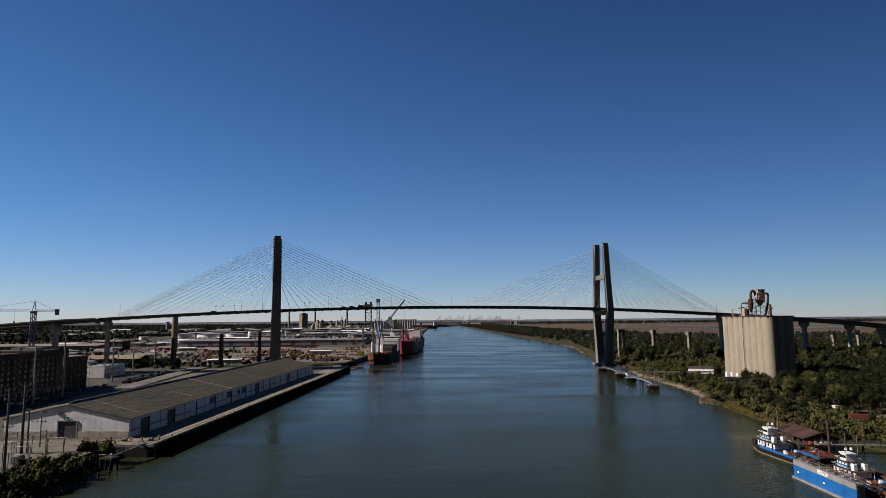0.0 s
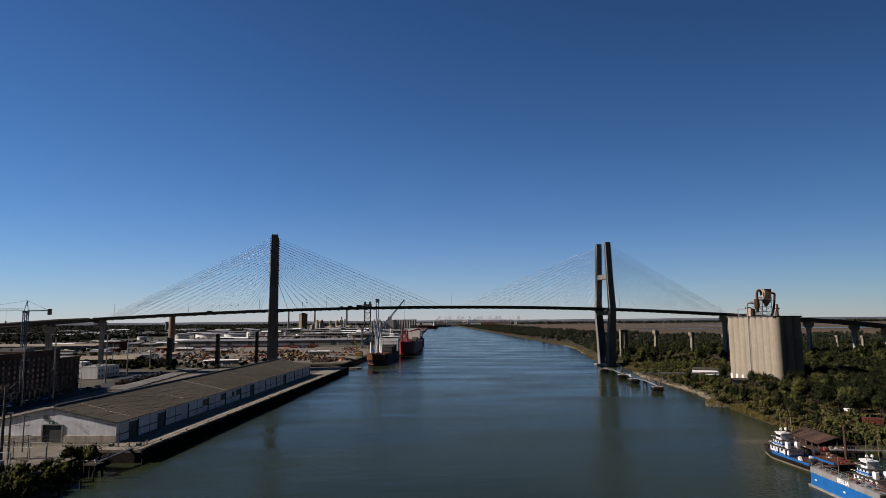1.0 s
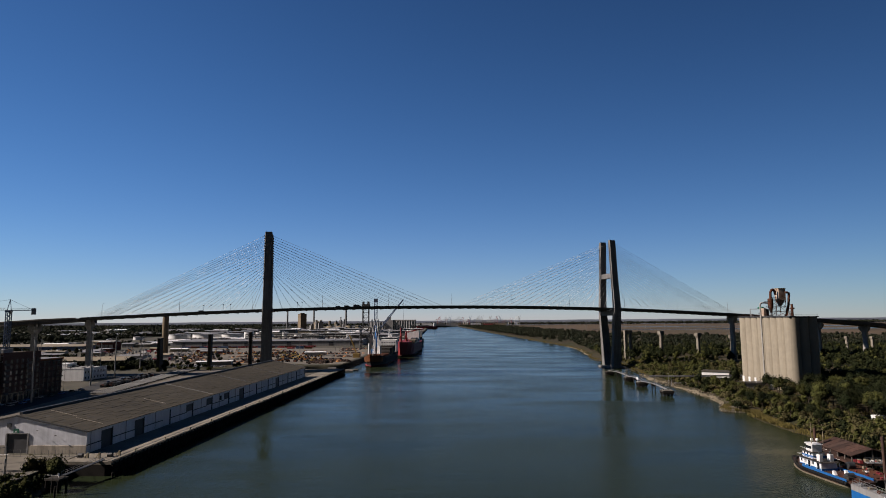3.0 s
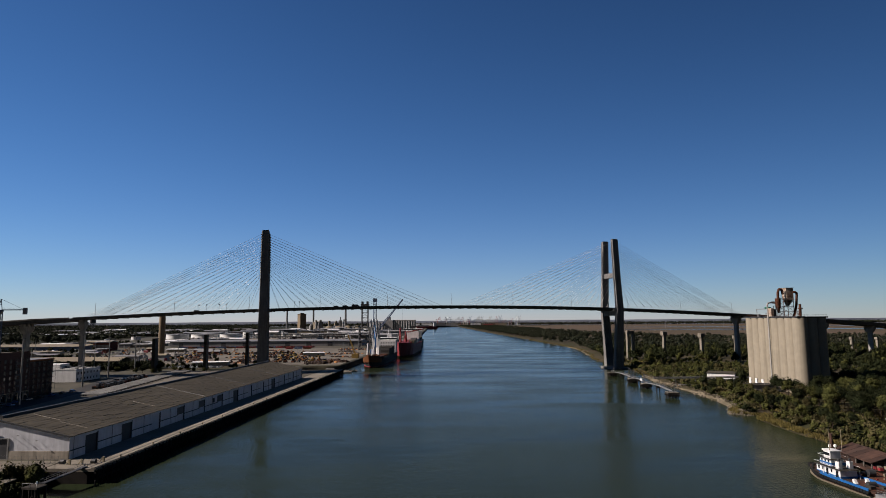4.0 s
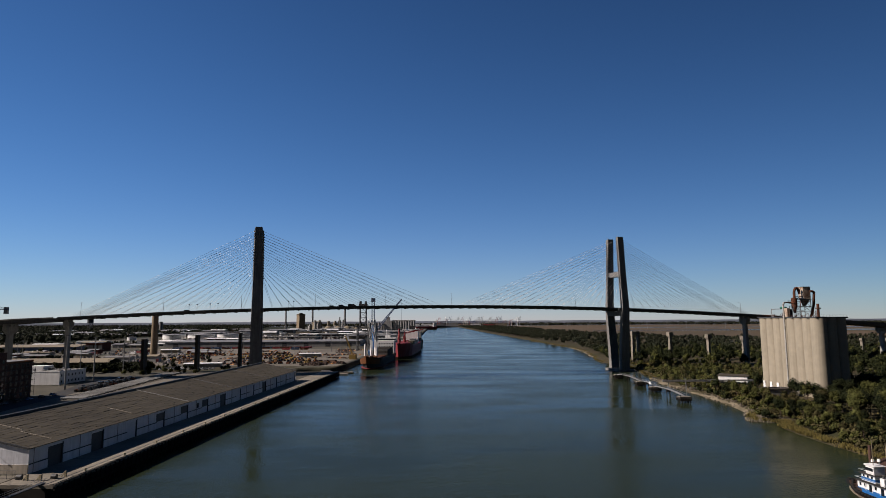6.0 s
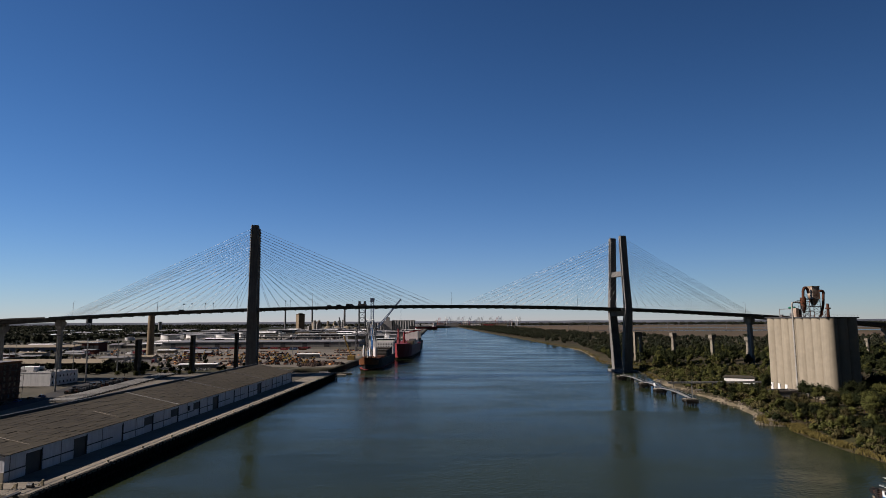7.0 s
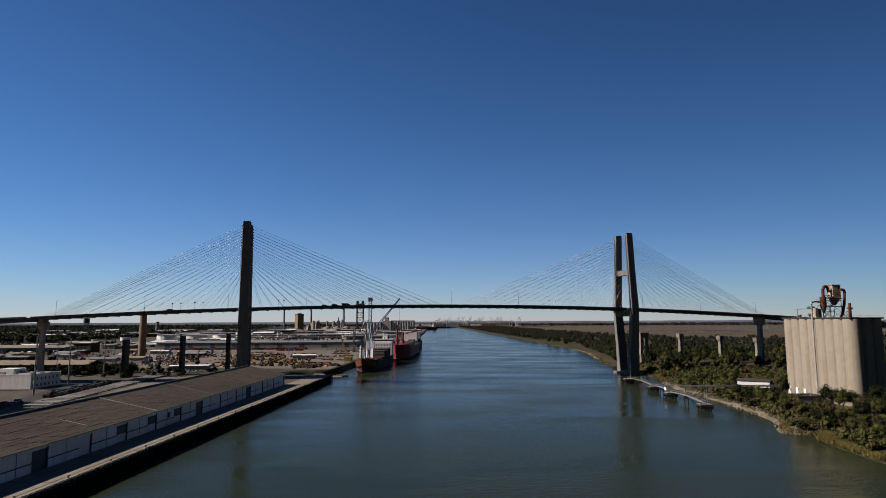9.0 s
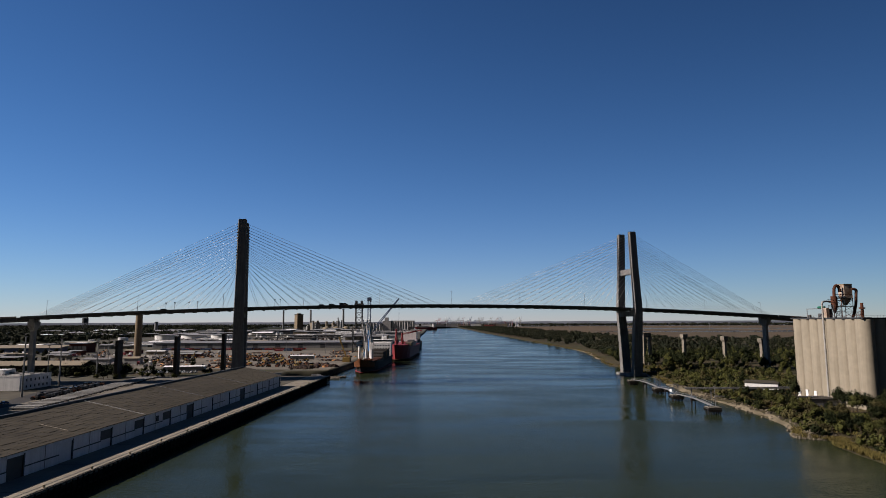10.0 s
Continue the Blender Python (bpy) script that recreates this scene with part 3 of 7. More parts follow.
part("far_gable", Geo().along_y(((-WH_W, 0), (-WH_W, WH_EAVE - 0.3), (-E2, WH_RIDGE - 0.35), (0, WH_EAVE - 0.3), (0, 0)), WH_LEN - 0.4, WH_LEN), M_WALL, warehouse)
# roof of overlapping sheet courses, each sheet lying slightly differently
sl = (WH_EAVE - WH_RIDGE) / E2
for sgn in (1, -1):
    roof = Geo()
    n, m = 15, 58
    for k in range(n):
        x0, x1 = k * (E2 + 0.6) / n, (k + 1) * (E2 + 0.6) / n + 0.1
        z0, z1 = WH_RIDGE + sl * x0, WH_RIDGE + sl * x1
        shift = rng.uniform(0, 1)
        cuts = [-0.4] + [(j + shift) * WH_LEN / m for j in range(m)] + [WH_LEN + 0.4]
        for ya, yb in zip(cuts, cuts[1:]):
            u = rng.uniform(0, 0.03) + (rng.uniform(0.03, 0.07) if rng.random() < 0.3 else 0.0)
            prof = [(-E2 + sgn * x0, z0 - 0.03 + u), (-E2 + sgn * x1, z1 + 0.005 + u), (-E2 + sgn * x1, z1 - 0.15), (-E2 + sgn * x0, z0 - 0.25)]
            roof.along_y(prof, ya, yb - 0.04)
    part("roof_slope", roof, M_ROOF, warehouse, "weathered brown-grey roof sheets")
for y in (-0.2, 102.5, 159, 218, WH_LEN):
    if y > 0:
        part("fire_wall_strip", Geo().along_y(((-E2, WH_RIDGE + 0.28), (0.4, WH_EAVE + 0.2), (0.4, WH_EAVE - 0.1), (-E2, WH_RIDGE - 0.1)), y, y + 0.35), M_RIDGE if y < 110 else M_GREYROOF, warehouse, "pale flashing strip across the roof")
for x0, y0, ln in ((-18, 14, 0.2), (-7, 12, 0.2), (-9, 62, 0.2)):
    part("roof_patch", Geo().along_y(((x0 - 5, WH_RIDGE + sl * (x0 - 5 + E2) + 0.13), (x0 + 5, WH_RIDGE + sl * (x0 + 5 + E2) + 0.13), (x0 + 5, WH_RIDGE + sl * (x0 + 5 + E2) - 0.1), (x0 - 5, WH_RIDGE + sl * (x0 - 5 + E2) - 0.1)), y0, y0 + ln), M_WALLBASE, warehouse, "pale repair seam")
part("ridge_monitor", Geo().along_y(((-E2 - 1.6, WH_RIDGE - 0.3), (-E2 - 1.6, WH_RIDGE + 0.75), (-E2 - 0.5, WH_RIDGE + 0.75), (-E2 - 0.5, WH_RIDGE - 0.2)), 3, WH_LEN - 2), M_DARKSTEEL, warehouse, "dark raised ridge parapet")

# wharf apron, edge beam, fender piles and bollards
wharf = thing("wharf", WH_AT, "concrete wharf apron with dark tarred fender piles along the water", "wharf", kind="structure")
W_EDGE = 16.0
part("apron_slab", Geo().box(0, W_EDGE, -12, 358, -0.9, 0.03), M_WHARF, wharf)
part("edge_beam", Geo().box(W_EDGE - 0.9, W_EDGE + 0.1, -12, 358, 0.03, 0.38), M_WHARF, wharf)
for k in range(11):
    part("slab_joint", Geo().box(0.5, W_EDGE - 1, 20 + k * 31, 20.2 + k * 31, 0.03, 0.045), M_ASPHALT, wharf)
part("waling", Geo().box(W_EDGE + 0.1, W_EDGE + 0.6, -12, 358, -1.4, -0.9).box(W_EDGE + 0.1, W_EDGE + 0.6, -12, 358, -3.4, -2.9), M_TIMBER, wharf)
pile = Geo().tube((0, 0, -6), (0, 0, 0.1), 0.24, n=6).mesh("fender_pile", M_TIMBER)
for k in range(148):
    part("fender_pile", pile, None, wharf, at=pose(W_EDGE + 0.75, -11 + k * 2.5, rng.uniform(-0.5, 0.1)))
for x in (10.6, 13.4):
    part("apron_rail", Geo().box(x - 0.12, x + 0.12, -11, 357, 0.03, 0.09), M_DARKSTEEL, wharf, "worn steel rail set in the apron")
part("edge_timber", Geo().box(W_EDGE + 0.1, W_EDGE + 0.55, -12, 358, -0.25, 0.2), M_POLE, wharf, "weathered timber edge plank")
part("under_wall", Geo().box(0.5, W_EDGE - 2.0, -12, 358, -6, -0.9), M_TIMBER, wharf)
bollard = Geo().tube((0, 0, 0), (0, 0, 0.55), 0.32, 0.26, n=8).tube((0, 0, 0.5), (0, 0, 0.8), 0.45, 0.4, n=8).mesh("bollard", M_CREAM)
for k in range(17):
    tagged(new("bollard", bollard), "cream painted cast bollard on the wharf edge", "bollard", "bollards along the wharf").matrix_basis = WH_AT @ pose(W_EDGE - 0.4, 3 + k * 20.8, 0.38)


# ---- east bank: concrete silos ----
GE = 3.0
M_FILTER = material("rust_streaked_cream_sheet", (0.56, 0.47, 0.37), 0.7, var=0.15, scale=0.9, stain=0.45, stain_scale=0.25, streak=0.3, stain_colour=(0.2, 0.09, 0.05))
SILO_AT = pose(220.6, 413.8, 0, 0, 0, 6.0)
PLANT = SILO_AT.inverted() @ pose(219.6, 411.0, 0, 0, 0, 4)  # axes of the conveying plant on the roof
silos = thing("grain_silo_bank", SILO_AT, "bank of tall weathered concrete silos with rusty plant on top", "silo")
SR, SH, SGAP = 4.2, 49.6, 6.82
for i in range(8):
    for j in range(3):
        x, y = j * 7.17, i * SGAP + 1.26 * j
        part("silo", Geo().tube((x, y, 0), (x, y, SH - 0.8), SR, n=40), M_SILO, silos)
SEND = 7 * SGAP + SR
part("top_slab", Geo().prism([(-SR + 0.5, -SR + 0.7), (1.2, -SR + 0.7), (18.2, -1.2), (18.2, SEND + 2), (-SR + 0.5, SEND - 0.5)], SH - 0.8, SH), M_DARKPIER, silos, "dark-edged concrete roof slab")
part("slab_edge", Geo().box(-SR + 0.3, -SR + 0.52, -SR + 0.5, SEND - 0.3, SH - 0.5, SH + 0.15).box(-SR + 0.52, 1.2, -SR + 0.5, -SR + 0.72, SH - 0.5, SH + 0.15), M_DARKSTEEL, silos, "dark edge trim")
rail = Geo()
for k in range(26):
    y = -3.4 + k * 2.1
    rail.tube((-3.6, y, SH), (-3.6, y, SH + 1.1), 0.05, n=4)
for k in range(9):
    rail.tube((1.2 + k * 2.0, -3.4 + k * 0.27, SH), (1.2 + k * 2.0, -3.4 + k * 0.27, SH + 1.1), 0.05, n=4)
rail.tube((-3.6, -3.5, SH + 1.1), (-3.6, 50, SH + 1.1), 0.05, n=4).tube((-3.6, -3.5, SH + 1.1), (1.2, -3.4, SH + 1.1), 0.05, n=4).tube((1.2, -3.4, SH + 1.1), (17.8, -1.2, SH + 1.1), 0.05, n=4)
part("roof_rail", rail, M_RUST, silos, "rusty roof guard rail")


def lattice(g, x0, x1, y0, y1, z0, z1, bays, w=0.22):
    cs = ((x0, y0), (x1, y0), (x1, y1), (x0, y1))
    for x, y in cs:
        g.beam((x, y, z0), (x, y, z1), w)
    h = (z1 - z0) / bays
    for b in range(bays):
        for (xa, ya), (xb, yb) in zip(cs, cs[1:] + cs[:1]):
            za = z0 + b * h
            g.beam((xa, ya, za + h), (xb, yb, za + h), w * 0.7)
            g.beam((xa, ya, za), (xb, yb, za + h), w * 0.5)
    return g


part("plant_tower", lattice(Geo(), 6.5, 13.2, 25, 31, SH, SH + 13, 4, 0.3), M_RUST, silos, "rusty braced steel tower")
part("tower_floor", Geo().box(6.0, 13.6, 24.4, 31.6, SH + 6.2, SH + 6.5).box(6.0, 13.6, 24.4, 31.6, SH + 10.8, SH + 11.1), M_DARKSTEEL, silos)
part("filter_house", Geo().box(9.4, 14.2, 26, 30.6, SH + 11.1, SH + 18.6), M_FILTER, silos, "off-white rust-streaked filter house")
part("filter_roof", Geo().box(9.2, 14.4, 25.8, 30.8, SH + 18.6, SH + 19.0), M_TAN, silos)
part("filter_hopper", Geo().loft([[(9.6, 26.4, SH + 11.0), (14.0, 26.4, SH + 11.0), (14.0, 30.2, SH + 11.0), (9.6, 30.2, SH + 11.0)], [(10.6, 27.8, SH + 7), (12, 27.8, SH + 7), (12, 29, SH + 7), (10.6, 29, SH + 7)]]), M_FILTER, silos)
part("filter_balcony", Geo().box(6.2, 8.2, 25, 31, SH + 12.8, SH + 13.0).tube((6.3, 25, SH + 13.9), (6.3, 31, SH + 13.9), 0.06, n=4).tube((6.3, 25, SH + 13), (6.3, 25, SH + 13.9), 0.06, n=4), M_RUST, silos)
part("exhaust_duct", Geo().pipe([(13.8, 26, SH + 16), (15.4, 26, SH + 16.1), (16.6, 26, SH + 15.4), (16.4, 26, SH + 14), (15.8, 26, SH + 8), (14.4, 26, SH + 2.5), (13.2, 26, SH)], 0.75, 10), M_RUST, silos, "fat rusty exhaust duct")
part("cyclone_duct", Geo().pipe([(4.0, 27, SH + 12), (4.2, 27, SH + 16), (5.0, 27, SH + 17.8), (6.2, 27, SH + 18.2), (7.2, 27, SH + 17.0), (7.6, 27, SH + 14.5)], 0.8, 10), M_RUST, silos, "curved dark rusty duct")
part("cyclone", Geo().tube((3.8, 27, SH + 6.5), (3.8, 27, SH + 12), 1.7, n=14).tube((3.8, 27, SH + 2.5), (3.8, 27, SH + 6.5), 0.5, 1.7, n=14), M_RUST, silos, "rusty steel cyclone with conical foot")
part("cyclone_frame", lattice(Geo(), 1.8, 6.0, 25, 29, SH, SH + 7, 2, 0.22), M_DARKSTEEL, silos)
part("feed_pipe", Geo().pipe([(-4.75, 23.3, 3), (-4.75, 23.3, SH + 7.5), (-4.1, 23.6, SH + 8.8), (-2.4, 24, SH + 9.2), (3.6, 26.5, SH + 9.2)], 0.5, 10), M_RIDGE, silos, "pale vertical feed pipe down the silo face")
for z in np.arange(8, 49, 6):
    part("pipe_clamp", Geo().box(-5.35, -3.7, 22.9, 23.7, z, z + 0.16), M_RIDGE, silos)
part("duct_truss", Geo().beam((-2.6, 22.8, SH + 8.4), (4, 26, SH + 8.4), 0.25).beam((-2.6, 23.6, SH + 10), (4, 26.8, SH + 10), 0.25), M_DARKSTEEL, silos)
part("head_house", Geo().box(-1.2, 0.4, 27, 30, SH, SH + 5.6), M_FILTER, silos, "small stained head house")
part("head_house_side", Geo().box(0.4, 2.6, 27.4, 30.2, SH, SH + 5.0), M_DARKSTEEL, silos)
part("short_stack", Geo().tube((12.0, 17, SH), (12.0, 17, SH + 8), 0.75, n=10).tube((12.0, 17, SH + 4.8), (12.0, 17, SH + 5.6), 1.5, n=10), M_RUST, silos, "short rusty stack with a collar")
part("stack_frame", lattice(Geo(), 9.6, 11.2, 15.5, 18.5, SH, SH + 3.6, 2, 0.18), M_RUST, silos)
part("roof_gantry", Geo().beam((0, 28.5, SH), (0, 28.5, SH + 5.0), 0.3).beam((0, 42, SH), (0, 42, SH + 5.4), 0.35).beam((0, 27, SH + 5.2), (0, 42, SH + 5.2), 0.45).beam((-1.5, 31, SH + 2), (3, 31, SH + 2), 0.25).beam((-1.5, 31, SH), (-1.5, 31, SH + 2), 0.2).beam((3, 31, SH), (3, 31, SH + 2), 0.2), M_STEEL, silos, "grey steel gantry frame")
part("green_hoist", Geo().tube((0, 27.5, SH + 5.9), (0, 32.5, SH + 5.9), 0.7, n=10).box(-0.9, 0.9, 28, 30.5, SH + 5.4, SH + 6.4), M_GREEN, silos, "green hoist motor")
part("roof_box", Geo().box(5.5, 8, 40, 43, SH, SH + 2.6).box(0.5, 1.8, 44, 46, SH, SH + 1.8), M_STEEL, silos)
for j in range(3):
    part("base_hatch", Geo().box(-SR - 0.3, -SR + 0.6, 33.0 + j * SGAP, 35.2 + j * SGAP, 3, 8.4), M_WHITE, silos, "white painted base hatch")
ON_ROOF = ("plant_tower", "tower_floor", "filter_house", "filter_roof", "filter_hopper", "filter_balcony", "exhaust_duct", "cyclone_duct", "cyclone", "cyclone_frame", "duct_truss", "head_house", "head_house_side", "short_stack", "stack_frame", "roof_box")
for piece in silos.children:
    if piece.name.split(".")[0] in ON_ROOF:
        piece.matrix_basis = PLANT

annex = thing("plant_annex", pose(197, 426, GE, 0, 0, 2), "low grey flat-roofed plant annex with a dark opening", "shed")
part("annex_wall", Geo().box(-4, 12, -4, 8, 0, 4.0), M_LIGHTGREY, annex)
part("annex_roof", Geo().box(-4.3, 12.3, -4.3, 8.3, 4.0, 4.3), M_DARKPIER, annex)
part("annex_door", Geo().box(4, 9, -4.12, -3.98, 0, 3.4), M_DOOR, annex)
part("annex_rail", Geo().beam((-5, -4.8, 5.6), (13, -4.8, 5.6), 0.08).beam((-5, -4.8, 4.6), (-5, -4.8, 5.6), 0.08).beam((13, -4.8, 4.6), (13, -4.8, 5.6), 0.08).beam((3, -4.8, 4.6), (3, -4.8, 5.6), 0.08), M_WHITE, annex)
part("annex_tank", Geo().tube((15, 0, 0), (15, 0, 6.5), 1.6, n=14), M_WHITE, annex, "white upright tank")

low_shed = thing("low_shed", pose(197.5, 498, GE, 0, 0, -32), "low white-walled shed with a flat brown-grey roof on posts", "shed")
part("shed_wall", Geo().box(0, 19, 0, 11, 1.4, 5.4), M_WHITE, low_shed)
part("shed_roof", Geo().along_x(((-0.6, 5.4), (-0.6, 5.7), (11.6, 6.1), (11.6, 5.4)), -0.6, 19.6), M_ROOF, low_shed)
for x in (0.6, 6.5, 12.5, 18.4):
    for y in (0.6, 10.4):
        part("shed_post", Geo().box(x - 0.3, x + 0.3, y - 0.3, y + 0.3, 0, 1.5), M_DARKSTEEL, low_shed)

trestle = thing("pipe_trestle", pose(150, 476, 0, 0, 0, 1), "long grey pipe trestle from the shore to the landing dolphins", "trestle")
part("trestle_beam", Geo().box(0, 92, -0.5, 0.5, 6.4, 7.0), M_STEEL, trestle)
part("trestle_pipe", Geo().tube((0, 0.2, 7.35), (92, 0.2, 7.35), 0.3, n=8), M_STEEL, trestle)
for x in (4, 16, 30, 45, 60, 75, 90):
    part("trestle_post", Geo().tube((x, 0, -2), (x, 0, 6.4), 0.28, n=7), M_STEEL, trestle)
part("lower_jetty", Geo().box(17, 34, -3.2, -1.6, 2.2, 2.6), M_STEEL, trestle)

# landing dolphins with catwalk
DOLPHINS = ((145, 564), (145.5, 510), (143.5, 473), (142.5, 421))
for k, (x, y) in enumerate(DOLPHINS):
    d = thing("mooring_dolphin", pose(x, y, 0), "weathered mooring dolphin of dark piles with a concrete cap", "dolphin", "mooring dolphins by the landing")
    part("dolphin_cap", Geo().box(-3.5, 3.5, -3.0, 3.0, 2.5, 3.45), M_DARKPIER, d, "dark weathered concrete cap")
    part("cap_deck", Geo().box(-3.3, 3.3, -2.8, 2.8, 3.45, 3.6), M_WHARF, d, "pale worn deck")
    for y in (-3.1, 3.1):
        part("fender_board", Geo().box(-3.4, 3.4, y - 0.12, y + 0.12, 1.2, 2.4), M_TIMBER, d)
    for a in (-2.8, -1.0, 1.0, 2.8):
        for b in (-2.3, 0, 2.3):
            part("dolphin_pile", Geo().tube((a, b, -4), (a * 0.95, b * 0.95, 2.6), 0.34, n=6), M_TIMBER, d)
    if k in (0, 3):
        part("dolphin_mast", Geo().tube((1.5, 0, 3.6), (1.5, 0, 14), 0.16, 0.1, n=6), M_STEEL, d, "slim grey light mast")
        part("mast_lamp", Geo().box(1.1, 1.9, -0.4, 0.4, 13.8, 14.1), M_STEEL, d)
    if k in (1, 2):
        part("dolphin_crane", lattice(Geo(), -1.2, 1.2, -1.2, 1.2, 3.6, 9.5, 2, 0.2), M_DARKSTEEL, d, "dark steel hose tower")
        part("tower_boom", Geo().beam((0, 0, 9.4), (-3.5, 2, 12), 0.25), M_DARKSTEEL, d)
    else:
        part("bollard", Geo().tube((-2, 0, 3.6), (-2, 0, 4.5), 0.35, n=8), M_DARKSTEEL, d)
for k, ((x0, y0), (x1, y1)) in enumerate(zip(DOLPHINS, DOLPHINS[1:])):
    c = thing("catwalk", pose(0, 0, 0), "arched grey steel catwalk between the dolphins", "catwalk", "catwalks between dolphins")
    n = 8
    pts = [Vector((x0 + (x1 - x0) * i / n, y0 + (y1 - y0) * i / n, 3.7 + 1.0 * math.sin(math.pi * i / n))) for i in range(n + 1)]
    walkway, rails = Geo(), Geo()
    for p, q in zip(pts, pts[1:]):
        walkway.loft([[(p.x - 0.9, p.y, p.z), (p.x + 0.9, p.y, p.z), (p.x + 0.9, p.y, p.z + 0.3), (p.x - 0.9, p.y, p.z + 0.3)], [(q.x - 0.9, q.y, q.z), (q.x + 0.9, q.y, q.z), (q.x + 0.9, q.y, q.z + 0.3), (q.x - 0.9, q.y, q.z + 0.3)]])
        for s in (-0.9, 0.9):
            rails.beam((p.x + s, p.y, p.z + 1.3), (q.x + s, q.y, q.z + 1.3), 0.09)
            rails.beam((p.x + s, p.y, p.z), (p.x + s, p.y, p.z + 1.3), 0.08)
    part("walkway", walkway, M_LIGHTGREY, c)
    part("handrail", rails, M_STEEL, c)
    xm, ym = (x0 + x1) / 2, (y0 + y1) / 2
    part("mid_support", Geo().box(xm - 1.4, xm + 1.4, ym - 0.8, ym + 0.8, 3.2, 4.6).tube((xm - 1, ym, -4), (xm - 1, ym, 3.4), 0.3, n=6).tube((xm + 1, ym, -4), (xm + 1, ym, 3.4), 0.3, n=6), M_TIMBER, c)
single("mooring_board", Geo().box(-0.08, 0.08, -1.6, 1.6, 4.9, 6.6).box(-0.1, 0.1, -0.1, 0.1, 3.4, 4.9), M_WHITE, "small white notice board on the dolphin cap", "sign", pose(141.2, 476, 0))

# piers left from the older bridge
for x, y, z, kind in ((214, 736, 35.3, "portal"), (250, 729, 34.2, "tee"), (295.5, 737, 31.6, "tee"), (341, 750, 28.8, "tee"), (509, 800, 24.5, "stub"), (562, 830, 23.0, "stub")):
    p = thing("old_bridge_pier", pose(x, y, 0, 0, 0, 13), "bare concrete pier remaining from a demolished bridge", "pier", "old bridge piers")
    if kind == "portal":
        for s in (-3.3, 3.3):
            part("column", Geo().loft([[(s - a, -1.7, h), (s + a, -1.7, h), (s + a, 1.7, h), (s - a, 1.7, h)] for h, a in ((1, 1.4), (z - 4, 1.2))]), M_OLDPIER, p)
        part("cap_beam", Geo().box(-4.6, 4.6, -1.8, 1.8, z - 4, z), M_OLDPIER, p)
    elif kind == "stub":
        part("column", Geo().box(-1.0, 1.0, -1.6, 1.6, 0, z - 3), M_OLDPIER, p)
        part("cap_beam", Geo().loft([[(-a, -2, h), (a, -2, h), (a, 2, h), (-a, 2, h)] for h, a in ((z - 4, 1.1), (z - 2.4, 2.0), (z, 2.0))]), M_OLDPIER, p)
    else:
        part("column", Geo().loft([[(-a, -1.9, h), (a, -1.9, h), (a, 1.9, h), (-a, 1.9, h)] for h, a in ((1, 1.5), (z - 6, 1.25))]), M_OLDPIER, p)
        part("cap_beam", Geo().loft([[(-a, -b, h), (a, -b, h), (a, b, h), (-a, b, h)] for h, a, b in ((z - 6, 1.3, 2.0), (z - 3.6, 2.6, 2.9), (z, 2.6, 2.9))]), M_OLDPIER, p)
# shade of the near faces is put into these piers' colour
for x, y, z in ((-218, 603, 36.4), (-184.5, 617, 37.8), (-257.5, 587, 33.6)):
    p = thing("old_bridge_pier", pose(x, y, 0, 0, 0, 13), "slab pier remaining from a demolished bridge, shade painted into its dark concrete", "pier", "old bridge piers")
    part("column", Geo().loft([[(-a, -6.5, h), (a, -6.5, h), (a, 6.5, h), (-a, 6.5, h)] for h, a in ((3.5, 1.35), (z, 1.15))]), M_DARKPIER, p)
    part("cap_beam", Geo().box(-1.3, 1.3, -6.7, 6.7, z, z + 0.6), M_DARKPIER, p)


# ---- east bank: boatyard with tugs and a floating dry dock ----
def hull(g, length, beam, z0, z1, bow=0.28, sheer=1.2, n=12, stern=0.75):
    """Loft of a ship's hull, bow towards +y."""
    rings = []
    for i in range(n + 1):
        u = i / n
        k = 1.0
        if u > 1 - bow:
            k = max(0.03, max(0.0, math.cos((u - 1 + bow) / bow * math.pi / 2)) ** 0.7)
        if u < 0.12:
            k = stern + (1 - stern) * u / 0.12
        up = sheer * max(0, (u - 0.55) / 0.45) ** 2
        w = beam / 2
        y = (u - 0.5) * length
        rake = 0.05 * length * max(0, (u - 0.8) / 0.2) ** 2
        low = k * (1 - 0.4 * max(0.0, (u - 1 + bow) / bow))
        rings.append([(-w * k, y + rake, z1 + up), (-w * low * 0.92, y, z0 * 0.4), (-w * low * 0.6, y, z0), (w * low * 0.6, y, z0), (w * low * 0.92, y, z0 * 0.4), (w * k, y + rake, z1 + up)])
    g.loft(rings)
    return g


